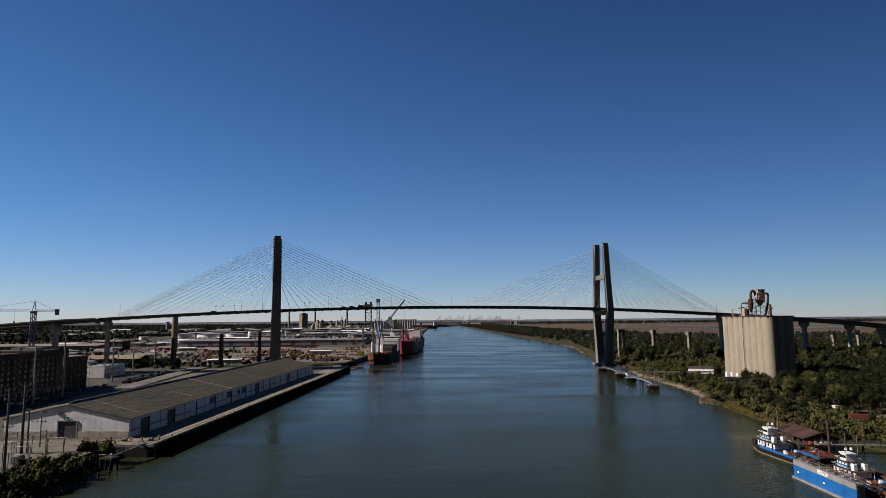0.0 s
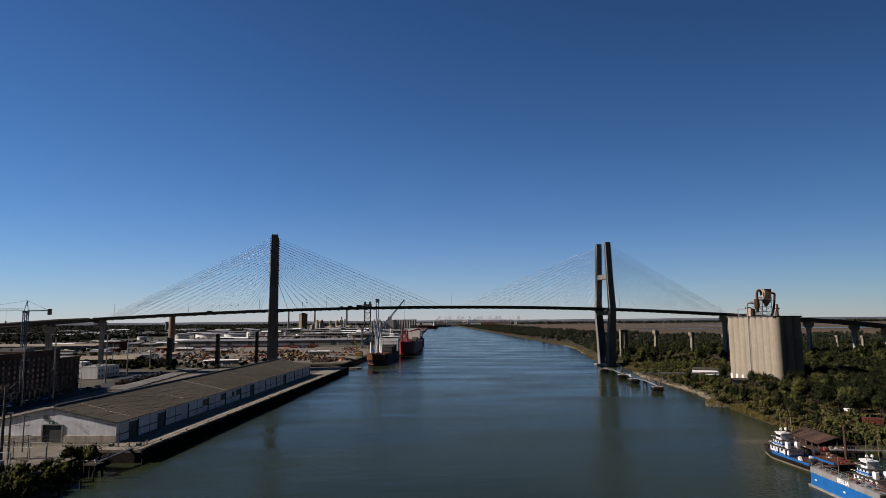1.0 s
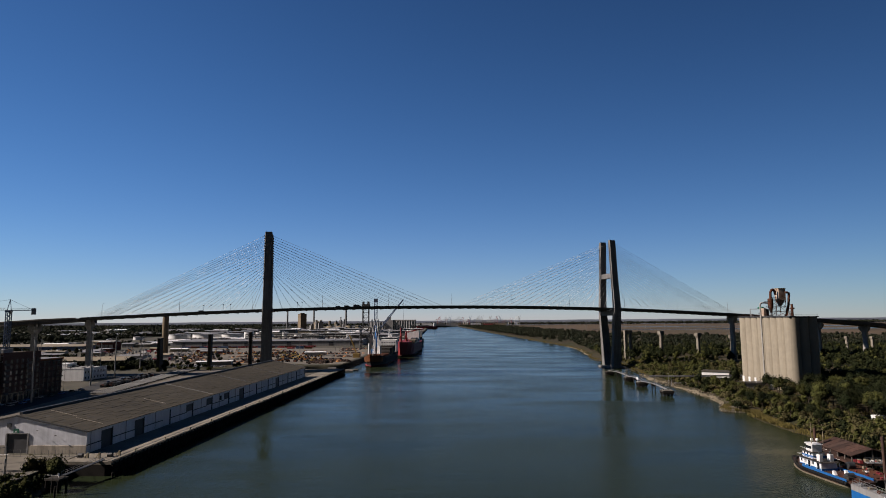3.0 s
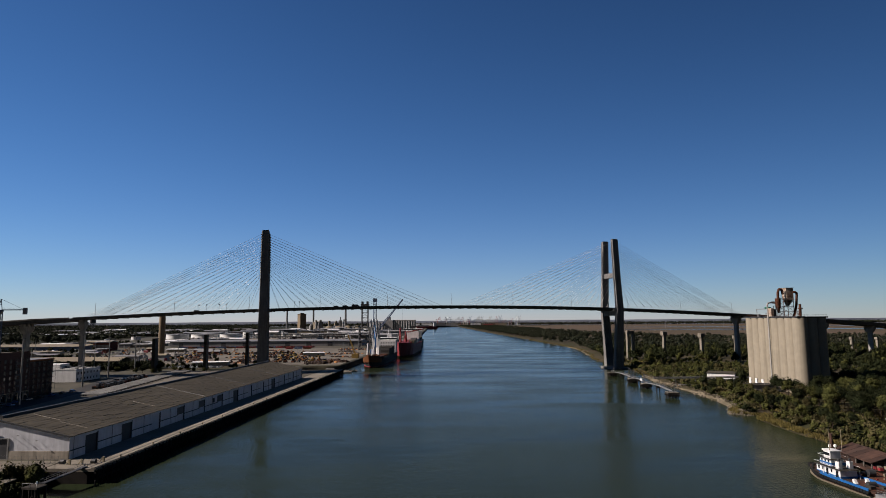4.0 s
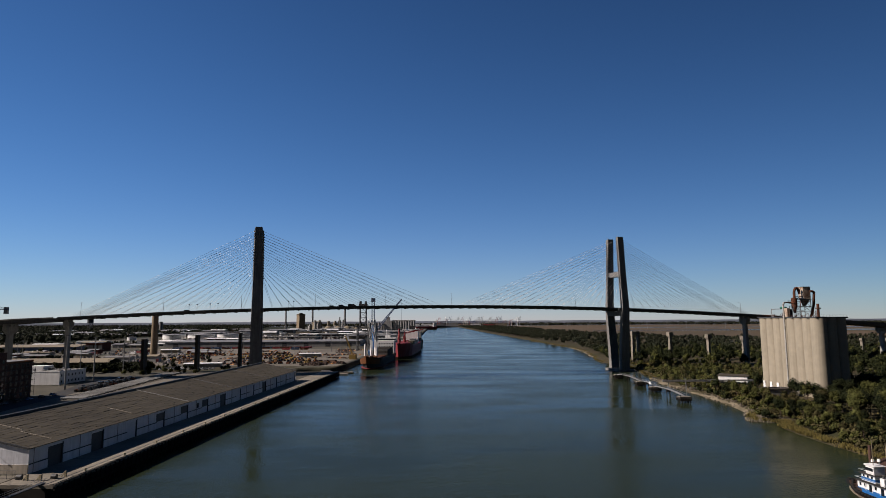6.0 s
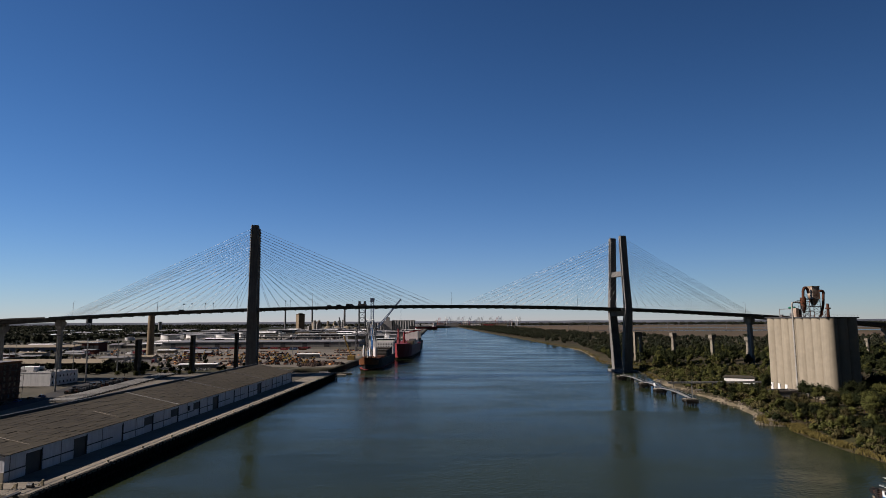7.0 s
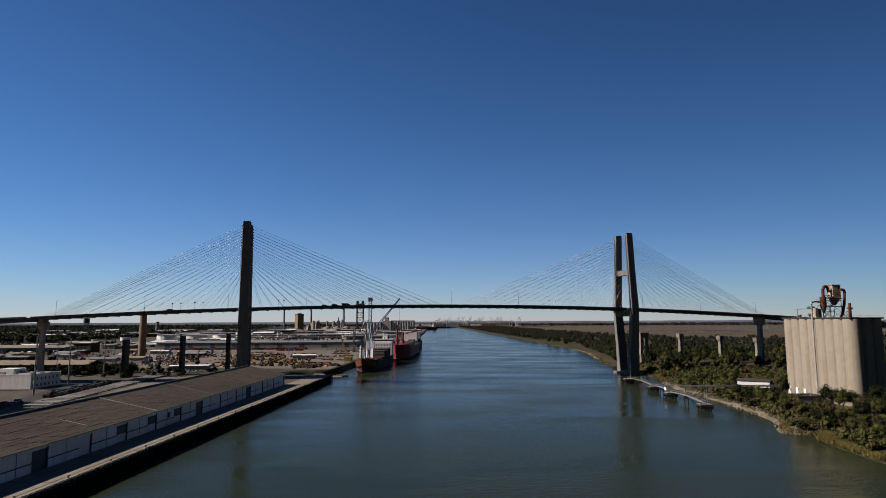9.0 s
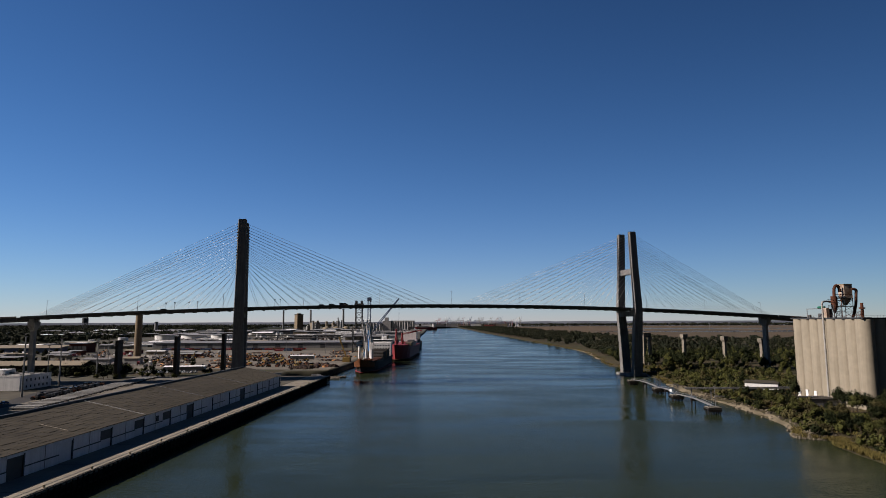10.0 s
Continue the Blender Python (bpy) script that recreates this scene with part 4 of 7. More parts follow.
def tug(at, label, scale=1.0, paint=None):
    t = thing("tugboat", at @ Matrix.Diagonal((scale, scale, scale, 1)), label, "boat", "tugboats at the yard")
    h = part("hull", hull(Geo(), 29, 9.4, -1.8, 1.7, 0.3, 1.3), paint or M_RUSTROOF, t, "scuffed rust-orange hull" if paint else "dark scuffed steel hull")
    part("waterline_band", hull(Geo(), 29.2, 9.55, -1.0, 0.45, 0.3, 0.2), M_TAN, h)
    for i in range(26):
        u = i / 25
        y = -13.5 + 27 * u
        k = 1.0 if u < 0.7 else max(0.15, max(0.0, math.cos((u - 0.7) / 0.3 * math.pi / 2)) ** 0.7)
        z = 1.35 + 1.2 * max(0, (u - 0.55) / 0.45) ** 2
        for s in (-1, 1):
            part("tyre_fender", Geo().tube((s * (4.75 * k), y - 0.45, z), (s * (4.75 * k), y + 0.45, z), 0.5, n=8), M_RUBBER, h)
    part("bow_fender", Geo().tube((-1.4, 14.6, 2.4), (1.4, 14.6, 2.4), 0.8, n=8), M_RUBBER, h, "thick black rubber bow fender")
    part("bulwark", Geo().box(-4.3, -4.1, -13, 6, 1.7, 2.4).box(4.1, 4.3, -13, 6, 1.7, 2.4), M_BLUE, h)
    d = part("deckhouse", Geo().box(-2.9, 2.9, -3.5, 7.5, 1.7, 4.3), M_WHITE, t)
    part("blue_band", Geo().box(-2.95, 2.95, -3.55, 7.55, 1.75, 2.4), M_BLUE, d)
    for y in (-2.2, 0.4, 2.4, 4.4, 6.3):
        for s in (-2.94, 2.94):
            tall = y in (-2.2, 2.4)
            part("door" if tall else "porthole", Geo().box(s - 0.03, s + 0.03, y - (0.5 if tall else 0.35), y + (0.5 if tall else 0.35), 2.0 if tall else 3.0, 3.9), M_GLASS, d)
    part("boat_deck", Geo().box(-3.5, 3.5, -4.4, 8.0, 4.3, 4.42), M_DARKPIER, d, "dark walkway plating")
    for s in (-3.3, 3.3):
        for y in (-4.2, -1.6, 1.2, 3.8):
            part("deck_post", Geo().tube((s, y, 1.7), (s, y, 4.3), 0.08, n=5), M_WHITE, d)
    u = part("upper_house", Geo().box(-2.2, 2.2, 1.2, 6.6, 4.42, 6.5), M_WHITE, t)
    part("blue_trim", Geo().box(-2.26, 2.26, 1.14, 6.66, 4.7, 5.5), M_BLUE, u)
    part("upper_deck", Geo().box(-2.8, 2.8, 0.6, 7.2, 6.5, 6.62), M_DARKPIER, u, "dark walkway plating")
    for y in (2.4, 4.0, 5.6):
        for s in (-2.24, 2.24):
            part("porthole", Geo().box(s - 0.03, s + 0.03, y - 0.3, y + 0.3, 5.6, 6.2), M_GLASS, u)
    w = part("wheelhouse", Geo().prism([(-1.8, 2.0), (1.8, 2.0), (1.8, 5.2), (1.0, 6.1), (-1.0, 6.1), (-1.8, 5.2)], 6.62, 8.9), M_WHITE, t)
    part("wheelhouse_glass", Geo().prism([(-1.84, 2.3), (1.84, 2.3), (1.84, 5.25), (1.02, 6.15), (-1.02, 6.15), (-1.84, 5.25)], 7.5, 8.4), M_GLASS, w)
    part("wheelhouse_roof", Geo().prism([(-2.1, 1.6), (2.1, 1.6), (2.1, 5.5), (1.2, 6.5), (-1.2, 6.5), (-2.1, 5.5)], 8.9, 9.1), M_WHITE, w)
    for x, y, z in ((-1.8, 2, 16.5), (1.9, 1.2, 15.8)):
        part("mast", Geo().tube((x, y, 9.4), (x, y, z), 0.13, 0.07, n=6), M_TAN, t, "slim buff mast")
    for x in (-1, 0.9):
        part("radar_dome", Geo().tube((x, 3, 9.4), (x, 3, 10.3), 0.12, n=6).tube((x, 3, 10.2), (x, 3, 10.9), 0.5, 0.35, n=10), M_WHITE, t)
    for s in (-1.9, 1.9):
        part("funnel", Geo().box(s - 0.6, s + 0.6, -2.6, -1.0, 4.42, 6.6), M_WHITE, t)
        part("funnel_top", Geo().tube((s, -1.8, 6.6), (s, -1.8, 7.4), 0.35, n=8), M_DARKSTEEL, t)
        part("vent_locker", Geo().loft([[(s - 0.45, -6.0, 1.7), (s + 0.45, -6.0, 1.7), (s + 0.45, -4.8, 1.7), (s - 0.45, -4.8, 1.7)], [(s - 0.4, -5.3, 2.9), (s + 0.4, -5.3, 2.9), (s + 0.4, -4.8, 2.9), (s - 0.4, -4.8, 2.9)]]), M_WHITE, t)
    part("winch", Geo().tube((-1.2, -9, 2.4), (1.2, -9, 2.4), 0.7, n=10).box(-1.5, 1.5, -9.8, -8.2, 1.7, 2.2), M_DARKSTEEL, t)
    part("aft_deck", Geo().box(-3.9, 3.9, -13.2, -3.5, 1.7, 1.76), M_RUST, t, "rusty after deck")
    part("deck_machinery", Geo().box(-2.8, -1.2, -12, -10.6, 1.7, 2.6).box(0.6, 2.2, -12.6, -11, 1.7, 2.4), M_DARKPIER, t)
    part("deck_rail", Geo().pipe([(-3.4, -4.3, 5.3), (-3.4, 7.9, 5.3), (3.4, 7.9, 5.3), (3.4, -4.3, 5.3)], 0.05, 4).pipe([(-2.7, 0.7, 7.5), (-2.7, 7.1, 7.5), (2.7, 7.1, 7.5), (2.7, 0.7, 7.5)], 0.05, 4), M_WHITE, t)
    for piece in t.children:
        if piece.name.split(".")[0] not in ("hull", "aft_deck", "winch", "deck_machinery", "vent_locker"):
            piece.matrix_basis = pose(0, 2.6, 0.1) @ Matrix.Diagonal((0.92, 0.9, 0.95, 1))
    return t


tug(pose(119.8, 222.5, 0, 0, 0, 5), "white and blue tugboat with black tyre fenders moored at the yard")
tug(pose(118.0, 177.5, 1.6, 0, 0, 2), "white and blue tugboat standing inside the floating dry dock", 0.9, M_HULLORANGE)
DRY = pose(107.4, 193, 0, 0, 0, 0.0)
dry = thing("floating_dry_dock", DRY, "blue and grey floating dry dock with high wing walls", "dry dock")
wall_w = part("wing_wall", Geo().box(0, 2.2, -28.7, 0, -1.5, 4.0), M_BLUE, dry, "bright blue wing wall")
part("grey_band", Geo().box(-0.02, 2.22, -28.72, 0.02, 4.0, 5.5), M_LIGHTGREY, wall_w, "light grey upper band")
part("wing_wall", Geo().box(19, 21.2, -28.7, 0, -1.5, 3.2), M_RUST, dry, "low rusty wing wall")
part("pontoon", Geo().box(-0.45, 21.7, -29.2, 0.6, -1.2, 0.55), M_LIGHTGREY, dry, "grey floating pontoon")
lettering = bpy.data.curves.new("lettering", "FONT")
lettering.body, lettering.size, lettering.extrude, lettering.offset = "BIBLIA", 1.62, 0.02, 0.05
lettering.align_x, lettering.align_y = "CENTER", "CENTER"
draft = bpy.data.objects.new("draft", lettering)
word = bpy.data.meshes.new_from_object(draft)
bpy.data.objects.remove(draft)
word.materials.clear()
word.materials.append(M_WHITE)
part("lettering", word, None, wall_w, "white painted name", Matrix(((0, 0, -1, -0.06), (-1, 0, 0, -14.7), (0, 1, 0, 4.74), (0, 0, 0, 1))) @ Matrix.Diagonal((1.12, 1, 1, 1)))
for y in (-2.4, -15.0):
    part("draught_mark", Geo().box(-0.06, 0.0, y - 0.4, y + 0.4, 2.0, 2.45), M_WHITE, wall_w)
rail = Geo()
for k in range(14):
    y = -0.5 - k * 2.12
    for x in (0.15, 2.05):
        rail.tube((x, y, 5.5), (x, y, 6.6), 0.05, n=4)
for x in (0.15, 2.05):
    for z in (6.05, 6.6):
        rail.tube((x, -0.5, z), (x, -28.2, z), 0.045, n=4)
part("guard_rail", rail, M_STEEL, wall_w, "grey pipe guard rail")
for k in range(8):
    part("deck_fitting", Geo().box(0.7, 1.5, -3 - k * 3.3, -2.1 - k * 3.3, 5.5, 6.1), (M_LIGHTGREY, M_TAN, M_RUST)[k % 3], wall_w)
part("light_mast", Geo().tube((1.4, -11, 5.5), (1.4, -11, 10.5), 0.1, n=6), M_STEEL, wall_w)
# dark strips on the flat end stand in for shade in its recesses
for k in range(6):
    part("end_recess", Geo().box(0.2 + k * 0.33, 0.35 + k * 0.33, -28.8, -28.7, -0.5, 5.2), M_HULLGREY, wall_w)
for x in (8, 14):
    for y in (-26, -17, -8):
        part("keel_block", Geo().box(x - 1, x + 1, y - 1, y + 1, 0.9, 2.4), M_RUST, dry)
part("rust_staging", lattice(Geo(), 5, 7, -27, -12, 0.9, 5, 3, 0.25), M_RUST, dry, "rusty steel staging")
barge = thing("work_barge", pose(129.6, 219.5, 0, 0, 0, 3), "rusty flat work barge loaded with yard gear", "barge")
part("barge_hull", Geo().along_x(((-9, -1), (-10, 1.9), (9.5, 1.9), (8.5, -1)), -4.2, 4.2), M_HULLGREY, barge)
part("barge_deck", Geo().box(-4.0, 4.0, -9.8, 9.3, 1.9, 2.0), M_RUST, barge)
for k in range(30):
    x, y, s = rng.uniform(-3.4, 3.4), rng.uniform(-9, 8.6), rng.uniform(0.2, 0.55)
    m = rng.choice((M_RUST, M_RUST, M_DARKSTEEL, M_LIGHTGREY, M_WHITE, M_HULLRED, M_TAN))
    part("deck_load", Geo().box(x - s, x + s, y - s * 0.6, y + s * 0.6, 2.0, 2.0 + s * rng.uniform(0.7, 1.6)), m, barge)
part("winch_drum", Geo().tube((-3, 4, 3.0), (-1, 4, 3.0), 1.0, n=12), M_DARKSTEEL, barge)
yard = thing("boat_shed", pose(139.8, 240.3, 0, 0, 0, -3), "open boat shed with a rusted sheet roof on timber posts", "shed")
part("shed_deck", Geo().box(-7.5, 7.5, -12, 12, 1.6, 2.3), M_RUSTROOF, yard)
for k in range(7):
    part("roof_sheet", Geo().along_y(((-7, 4.3), (0, 6.5 + 0.03 * (k % 2)), (0, 6.3), (-7, 4.1)), -10.5 + k * 3, -7.6 + k * 3), M_RUSTROOF, yard, "patched rusted roof sheet")
    part("roof_sheet", Geo().along_y(((7, 4.3), (0, 6.52), (0, 6.3), (7, 4.1)), -10.5 + k * 3, -7.55 + k * 3), M_RUSTROOF, yard)
for x in (-6.4, 0, 6.4):
    for y in range(-10, 11, 4):
        part("shed_post", Geo().box(x - 0.18, x + 0.18, y - 0.18, y + 0.18, 2.3, 6.3 if x == 0 else 4.25), M_POLE, yard)
        part("dock_pile", Geo().tube((x, y, -4), (x, y, 1.7), 0.3, n=6), M_TIMBER, yard)
part("shed_back_wall", Geo().box(6.5, 6.7, -10, 10, 2.3, 4.2), M_RUSTROOF, yard)
part("shed_side_wall", Geo().box(-6.5, -6.3, -2, 10, 2.3, 4.2), M_RUSTROOF, yard)
for k in range(16):
    x, y = rng.uniform(-6.0, 5), rng.uniform(-11.6, -9.5)
    part("dock_crate", Geo().box(x - 0.5, x + 0.5, y - 0.6, y + 0.6, 2.3, 2.3 + rng.uniform(0.5, 1.3)), rng.choice((M_WHITE, M_RUST, M_TAN, M_HULLRED, M_DARKSTEEL)), yard)
for x, y, h in ((131.6, 248, 10.0), (134.6, 218.5, 12.5)):
    single("mooring_pile", Geo().tube((0, 0, -4), (0, 0, h), 0.45, n=10), M_RUSTROOF, "tall rusty steel mooring pile", "pile", pose(x, y, 0), "mooring piles at the yard")
gang = thing("yard_walkway", pose(158, 223, 0, 0, 0, 82.6), "dark steel truss walkway from the yard to the shore", "walkway")
part("deck_plate", Geo().box(-1, 1, -22, 24, 3.0, 3.2), M_GREYROOF, gang)
truss = Geo()
for k in range(23):
    y = -22 + 2 * k
    for s in (-1, 1):
        truss.beam((s, y, 3.1), (s, y, 4.5), 0.1).beam((s, y, 3.1), (s, y + 2, 4.5), 0.08)
for s in (-1, 1):
    truss.beam((s, -22, 4.5), (s, 24, 4.5), 0.12)
part("side_truss", truss, M_DARKSTEEL, gang)
for y in (-21, -8, 8, 22):
    part("walkway_pile", Geo().tube((0, y, -3), (0, y, 3.0), 0.35, n=8), M_TIMBER, gang)
red_shed = thing("rust_red_container", pose(181, 271.5, GE, 0, 0, -25), "rust red storage container at the edge of the scrub", "container")
part("container_body", corrugated(-3.6, 3.6, -1.6, 0, 0, 3.4, "x", 0.6, 0.1), M_BRICK2, red_shed)
part("container_core", Geo().box(-3.6, 3.6, -1.55, 1.6, 0, 3.4), M_BRICK2, red_shed)
part("container_end", Geo().box(3.6, 3.75, -1.4, 1.4, 0.2, 3.3), M_TAN, red_shed)
white_box = thing("pump_hut", pose(188, 296, GE, 0, 0, 10), "small white hut with a flat roof in the scrub", "hut")
part("hut_wall", Geo().box(-1.8, 1.8, -1.5, 1.5, 0, 3.4), M_WHITE, white_box)
part("hut_roof", Geo().box(-2.1, 2.1, -1.8, 1.8, 3.4, 3.7), M_WHITE, white_box)
part("hut_opening", Geo().box(-0.9, 0.9, -1.56, -1.48, 0.4, 2.4), M_DOOR, white_box)
single("bare_ground", Geo().prism([(186, 262), (240, 255), (262, 285), (230, 296), (198, 286)], 2.9, 3.25), M_YARD, "bare sandy earth at the boatyard", "ground", kind="structure")


# ---- trees ----
def crown_arrays(seed, radius, height, leaves, size, lobes=7, core_rows=5):
    """Vertices and quads of an uneven crown: a lumpy dark core and many leaf clumps in lobes."""
    r = random.Random(seed)
    v, f = [], []
    cent = [(r.uniform(-0.5, 0.5) * radius, r.uniform(-0.5, 0.5) * radius, height * r.uniform(0.35, 0.8), radius * r.uniform(0.38, 0.62)) for _ in range(lobes)]
    cent.append((0, 0, height * 0.5, radius * 0.6))
    for cx, cy, cz, cr in cent:
        k = len(v)
        n = core_rows
        for a in range(n):
            th = math.pi * (a + 0.5) / n
            for b in range(6):
                ph = 2 * math.pi * (b + 0.5 * (a % 2)) / 6
                q = cr * 0.6 * r.uniform(0.7, 1.15)
                v.append((cx + q * math.sin(th) * math.cos(ph), cy + q * math.sin(th) * math.sin(ph), cz + q * 0.85 * math.cos(th)))
        for a in range(n - 1):
            for b in range(6):
                f.append((k + a * 6 + b, k + a * 6 + (b + 1) % 6, k + (a + 1) * 6 + (b + 1) % 6, k + (a + 1) * 6 + b))
    for _ in range(leaves):
        cx, cy, cz, cr = r.choice(cent)
        d = Vector((r.gauss(0, 1), r.gauss(0, 1), r.gauss(0.25, 1))).normalized()
        p = Vector((cx, cy, cz)) + d * cr * r.uniform(0.5, 1.15)
        a = Vector((r.gauss(0, 1), r.gauss(0, 1), r.gauss(0, 1))).normalized()
        a = (a - d * (a.dot(d) * 0.7)).normalized()
        b = (d + Vector((r.uniform(-0.35, 0.35), r.uniform(-0.35, 0.35), 0.25))).cross(a).normalized()
        s, s2 = size * r.uniform(0.5, 1.1), size * r.uniform(0.4, 0.9)
        k = len(v)
        v += [tuple(p - a * s - b * s2 * 0.3), tuple(p + b * s2), tuple(p + a * s + b * s2 * 0.2), tuple(p - b * s2)]
        f.append((k, k + 1, k + 2, k + 3))
    return np.array(v), np.array(f)


def mesh_from_arrays(name, v, f, mat, smooth=False):
    me = bpy.data.meshes.new(name)
    me.vertices.add(len(v))
    me.vertices.foreach_set("co", np.asarray(v, dtype=np.float32).ravel())
    me.loops.add(len(f) * 4)
    me.loops.foreach_set("vertex_index", np.asarray(f, dtype=np.int32).ravel())
    me.polygons.add(len(f))
    me.polygons.foreach_set("loop_start", np.arange(0, len(f) * 4, 4, dtype=np.int32))
    me.update(calc_edges=True)
    me.validate()
    me.materials.append(mat)
    return me


def merged(name, templates, places, mat):
    """One mesh of many crowns: places of (x, y, z, scale, height scale, turn, template)."""
    vs, fs, k = [], [], 0
    for x, y, z, s, h, a, i in places:
        v, f = templates[i % len(templates)]
        c, sn = math.cos(a), math.sin(a)
        w = np.empty_like(v)
        w[:, 0] = (v[:, 0] * c - v[:, 1] * sn) * s + x
        w[:, 1] = (v[:, 0] * sn + v[:, 1] * c) * s + y
        w[:, 2] = v[:, 2] * h + z
        vs.append(w)
        fs.append(f + k)
        k += len(v)
    return mesh_from_arrays(name, np.concatenate(vs), np.concatenate(fs), mat)


def trunk_geo(seed, h, r0):
    r = random.Random(seed)
    g = Geo()
    top = Vector((r.uniform(-0.4, 0.4), r.uniform(-0.4, 0.4), h * 0.6))
    g.tube((0, 0, -0.6), top, r0, r0 * 0.5, n=7)
    for k in range(5):
        a = 2 * math.pi * k / 5 + r.uniform(-0.4, 0.4)
        st = top * r.uniform(0.45, 0.95)
        g.tube(st, st + Vector((math.cos(a) * h * 0.25, math.sin(a) * h * 0.25, h * r.uniform(0.12, 0.3))), r0 * 0.4, r0 * 0.12, n=5)
    return g


KINDS = []
for k in range(6):
    v, f = crown_arrays(40 + k, 4.6, 9.5, 1500, 0.36, 9, 4)
    KINDS.append((mesh_from_arrays("crown", v + np.array((0, 0, 3.2)), f, (M_LEAF, M_LEAF, M_LEAF2, M_LEAF, M_LEAF2, M_LEAF3)[k]), trunk_geo(k, 11, 0.32).mesh("trunk", M_BARK)))
BUSH = []
for k in range(4):
    v, f = crown_arrays(90 + k, 2.4, 3.4, 460, 0.26, 6)
    BUSH.append((mesh_from_arrays("crown", v - np.array((0, 0, 0.35)), f, (M_LEAF2, M_LEAF3, M_LEAF2, M_LEAF2)[k]), trunk_geo(70 + k, 2.6, 0.12).mesh("stem", M_BARK)))
LABELS = ("dark green oak with a rounded uneven crown", "broad dark green oak among the bank woods", "olive green hardwood tree turning yellow", "dense dark green evergreen oak", "yellowing olive hardwood with a loose crown", "brown late-autumn tree with thinning leaves")
BLABELS = ("olive green shrub on the river bank", "dry brown shrub with sparse leaves", "yellow-green shrub at the water's edge", "olive green rounded shrub beside the water")


def tree(x, y, z, k, s=1.0, h=1.0, bush=False):
    crown, trunk = (BUSH if bush else KINDS)[k]
    a = rng.uniform(0, 360)
    t = thing("shrub" if bush else "tree", pose(x, y, z, 0, 0, a) @ Matrix.Diagonal((s, s, h, 1)), (BLABELS if bush else LABELS)[k], "shrub" if bush else "tree", "shrubs on the bank" if bush else "trees of the bank woods")
    part("trunk" if not bush else "stem", trunk, None, t)
    part("crown", crown, None, t)
    return t


def east_x(y):
    return lerp_table(y, EAST)


def clear_of_plant(x, y):
    """False where silos, sheds, yards and piers stand on the east bank."""
    if 188 < x < 246 and 404 < y < 480:
        return False
    if x < 215 and 470 < y < 560:
        return False
    if 160 < x < 262 and 228 < y < 292:
        return False
    return x > east_x(y) + (5 if y < 375 else 9)


near_places = []
tries = 0
while len(near_places) < 300 and tries < 30000:
    tries += 1
    y = rng.uniform(228, 470)
    x = rng.uniform(160, 215 + (y - 250) * 0.75)
    if not clear_of_plant(x, y):
        continue
    if any((x - a) ** 2 + (y - b) ** 2 < 33 for a, b in near_places):
        continue
    near_places.append((x, y))
for x, y in near_places:
    k = rng.choice((0, 1, 2, 3, 4, 0, 4, 3, 2, 5)) if x < east_x(y) + 45 else rng.choice((0, 1, 3, 0, 1, 3, 2))
    s = 0.62 if x < east_x(y) + 32 else 1.0
    tree(x, y, GE - 0.3, k, s * rng.uniform(0.75, 1.15), s * rng.uniform(0.75, 1.1))
MID = [crown_arrays(240 + k, 4.8, 12, 260, 0.62, 7, 3) for k in range(6)]
groups = {M_LEAF: [], M_LEAF2: [], M_LEAF3: []}
for _ in range(2000):
    y = rng.uniform(255, 960)
    x = east_x(y) + 9 + 520 * rng.random() ** 1.1
    if x < 215 + (y - 250) * 0.75 and y < 470 or x > 0.76 * y + 30:
        continue
    if not clear_of_plant(x, y):
        continue
    if x < east_x(y) + 22 and 640 < y < 740:
        continue
    open_land = 470 <= y < 690 and x < 300
    if open_land and rng.random() < 0.55:
        continue
    s = rng.uniform(0.45, 0.75) if open_land else rng.uniform(0.8, 1.2)
    mat = rng.choice((M_LEAF, M_LEAF, M_LEAF, M_LEAF2) if not open_land else (M_LEAF2, M_LEAF3, M_LEAF2, M_LEAF2, M_LEAF2, M_LEAF))
    groups[mat].append((x, y, GE - 0.8, s, s * rng.uniform(0.8, 1.15), rng.uniform(0, 6.3), rng.randrange(6)))
for mat, label in ((M_LEAF, "dense dark green oaks of the bank woods"), (M_LEAF2, "olive and yellowing trees of the bank woods"), (M_LEAF3, "brown late-autumn scrub among the woods")):
    tagged(new("woods", merged("woods", MID, groups[mat], mat)), label, "woods", kind="stuff")
# farther woods on both banks, too many to count
FAR = [crown_arrays(200 + k, 6.4, 13, 44, 1.5, 4, 3) for k in range(5)]
places = []
for _ in range(3600):
    y = 900 + (4200 - 900) * rng.random() ** 1.7
    x = east_x(y) + 9 + 1250 * rng.random() ** 1.25 * (1 if y < 1500 else 0.25)
    if y > 1700 and x > east_x(y) + 260 or x > 0.76 * y:
        continue
    s = rng.uniform(0.8, 1.25)
    places.append((x, y, GE - 0.5, s, s * rng.uniform(0.8, 1.1), rng.uniform(0, 6.3), rng.randrange(5)))
tagged(new("woods_east", merged("woods_east", FAR, places, M_WOODS)), "dense dark green woods along the eastern bank", "woods", kind="stuff")
FAR2 = [crown_arrays(300 + k, 10, 15, 10, 3.2, 2, 3) for k in range(4)]
places = []
for _ in range(5200):
    y = 1400 + 3200 * rng.random() ** 1.3
    x = -180 - rng.random() * y * 0.78
    if x > -0.22 * y - 250 or (x > -820 and y < 2500):
        continue
    s = rng.uniform(0.9, 1.4)
    places.append((x, y, GE - 0.5, s, s * rng.uniform(0.9, 1.2), rng.uniform(0, 6.3), rng.randrange(4)))
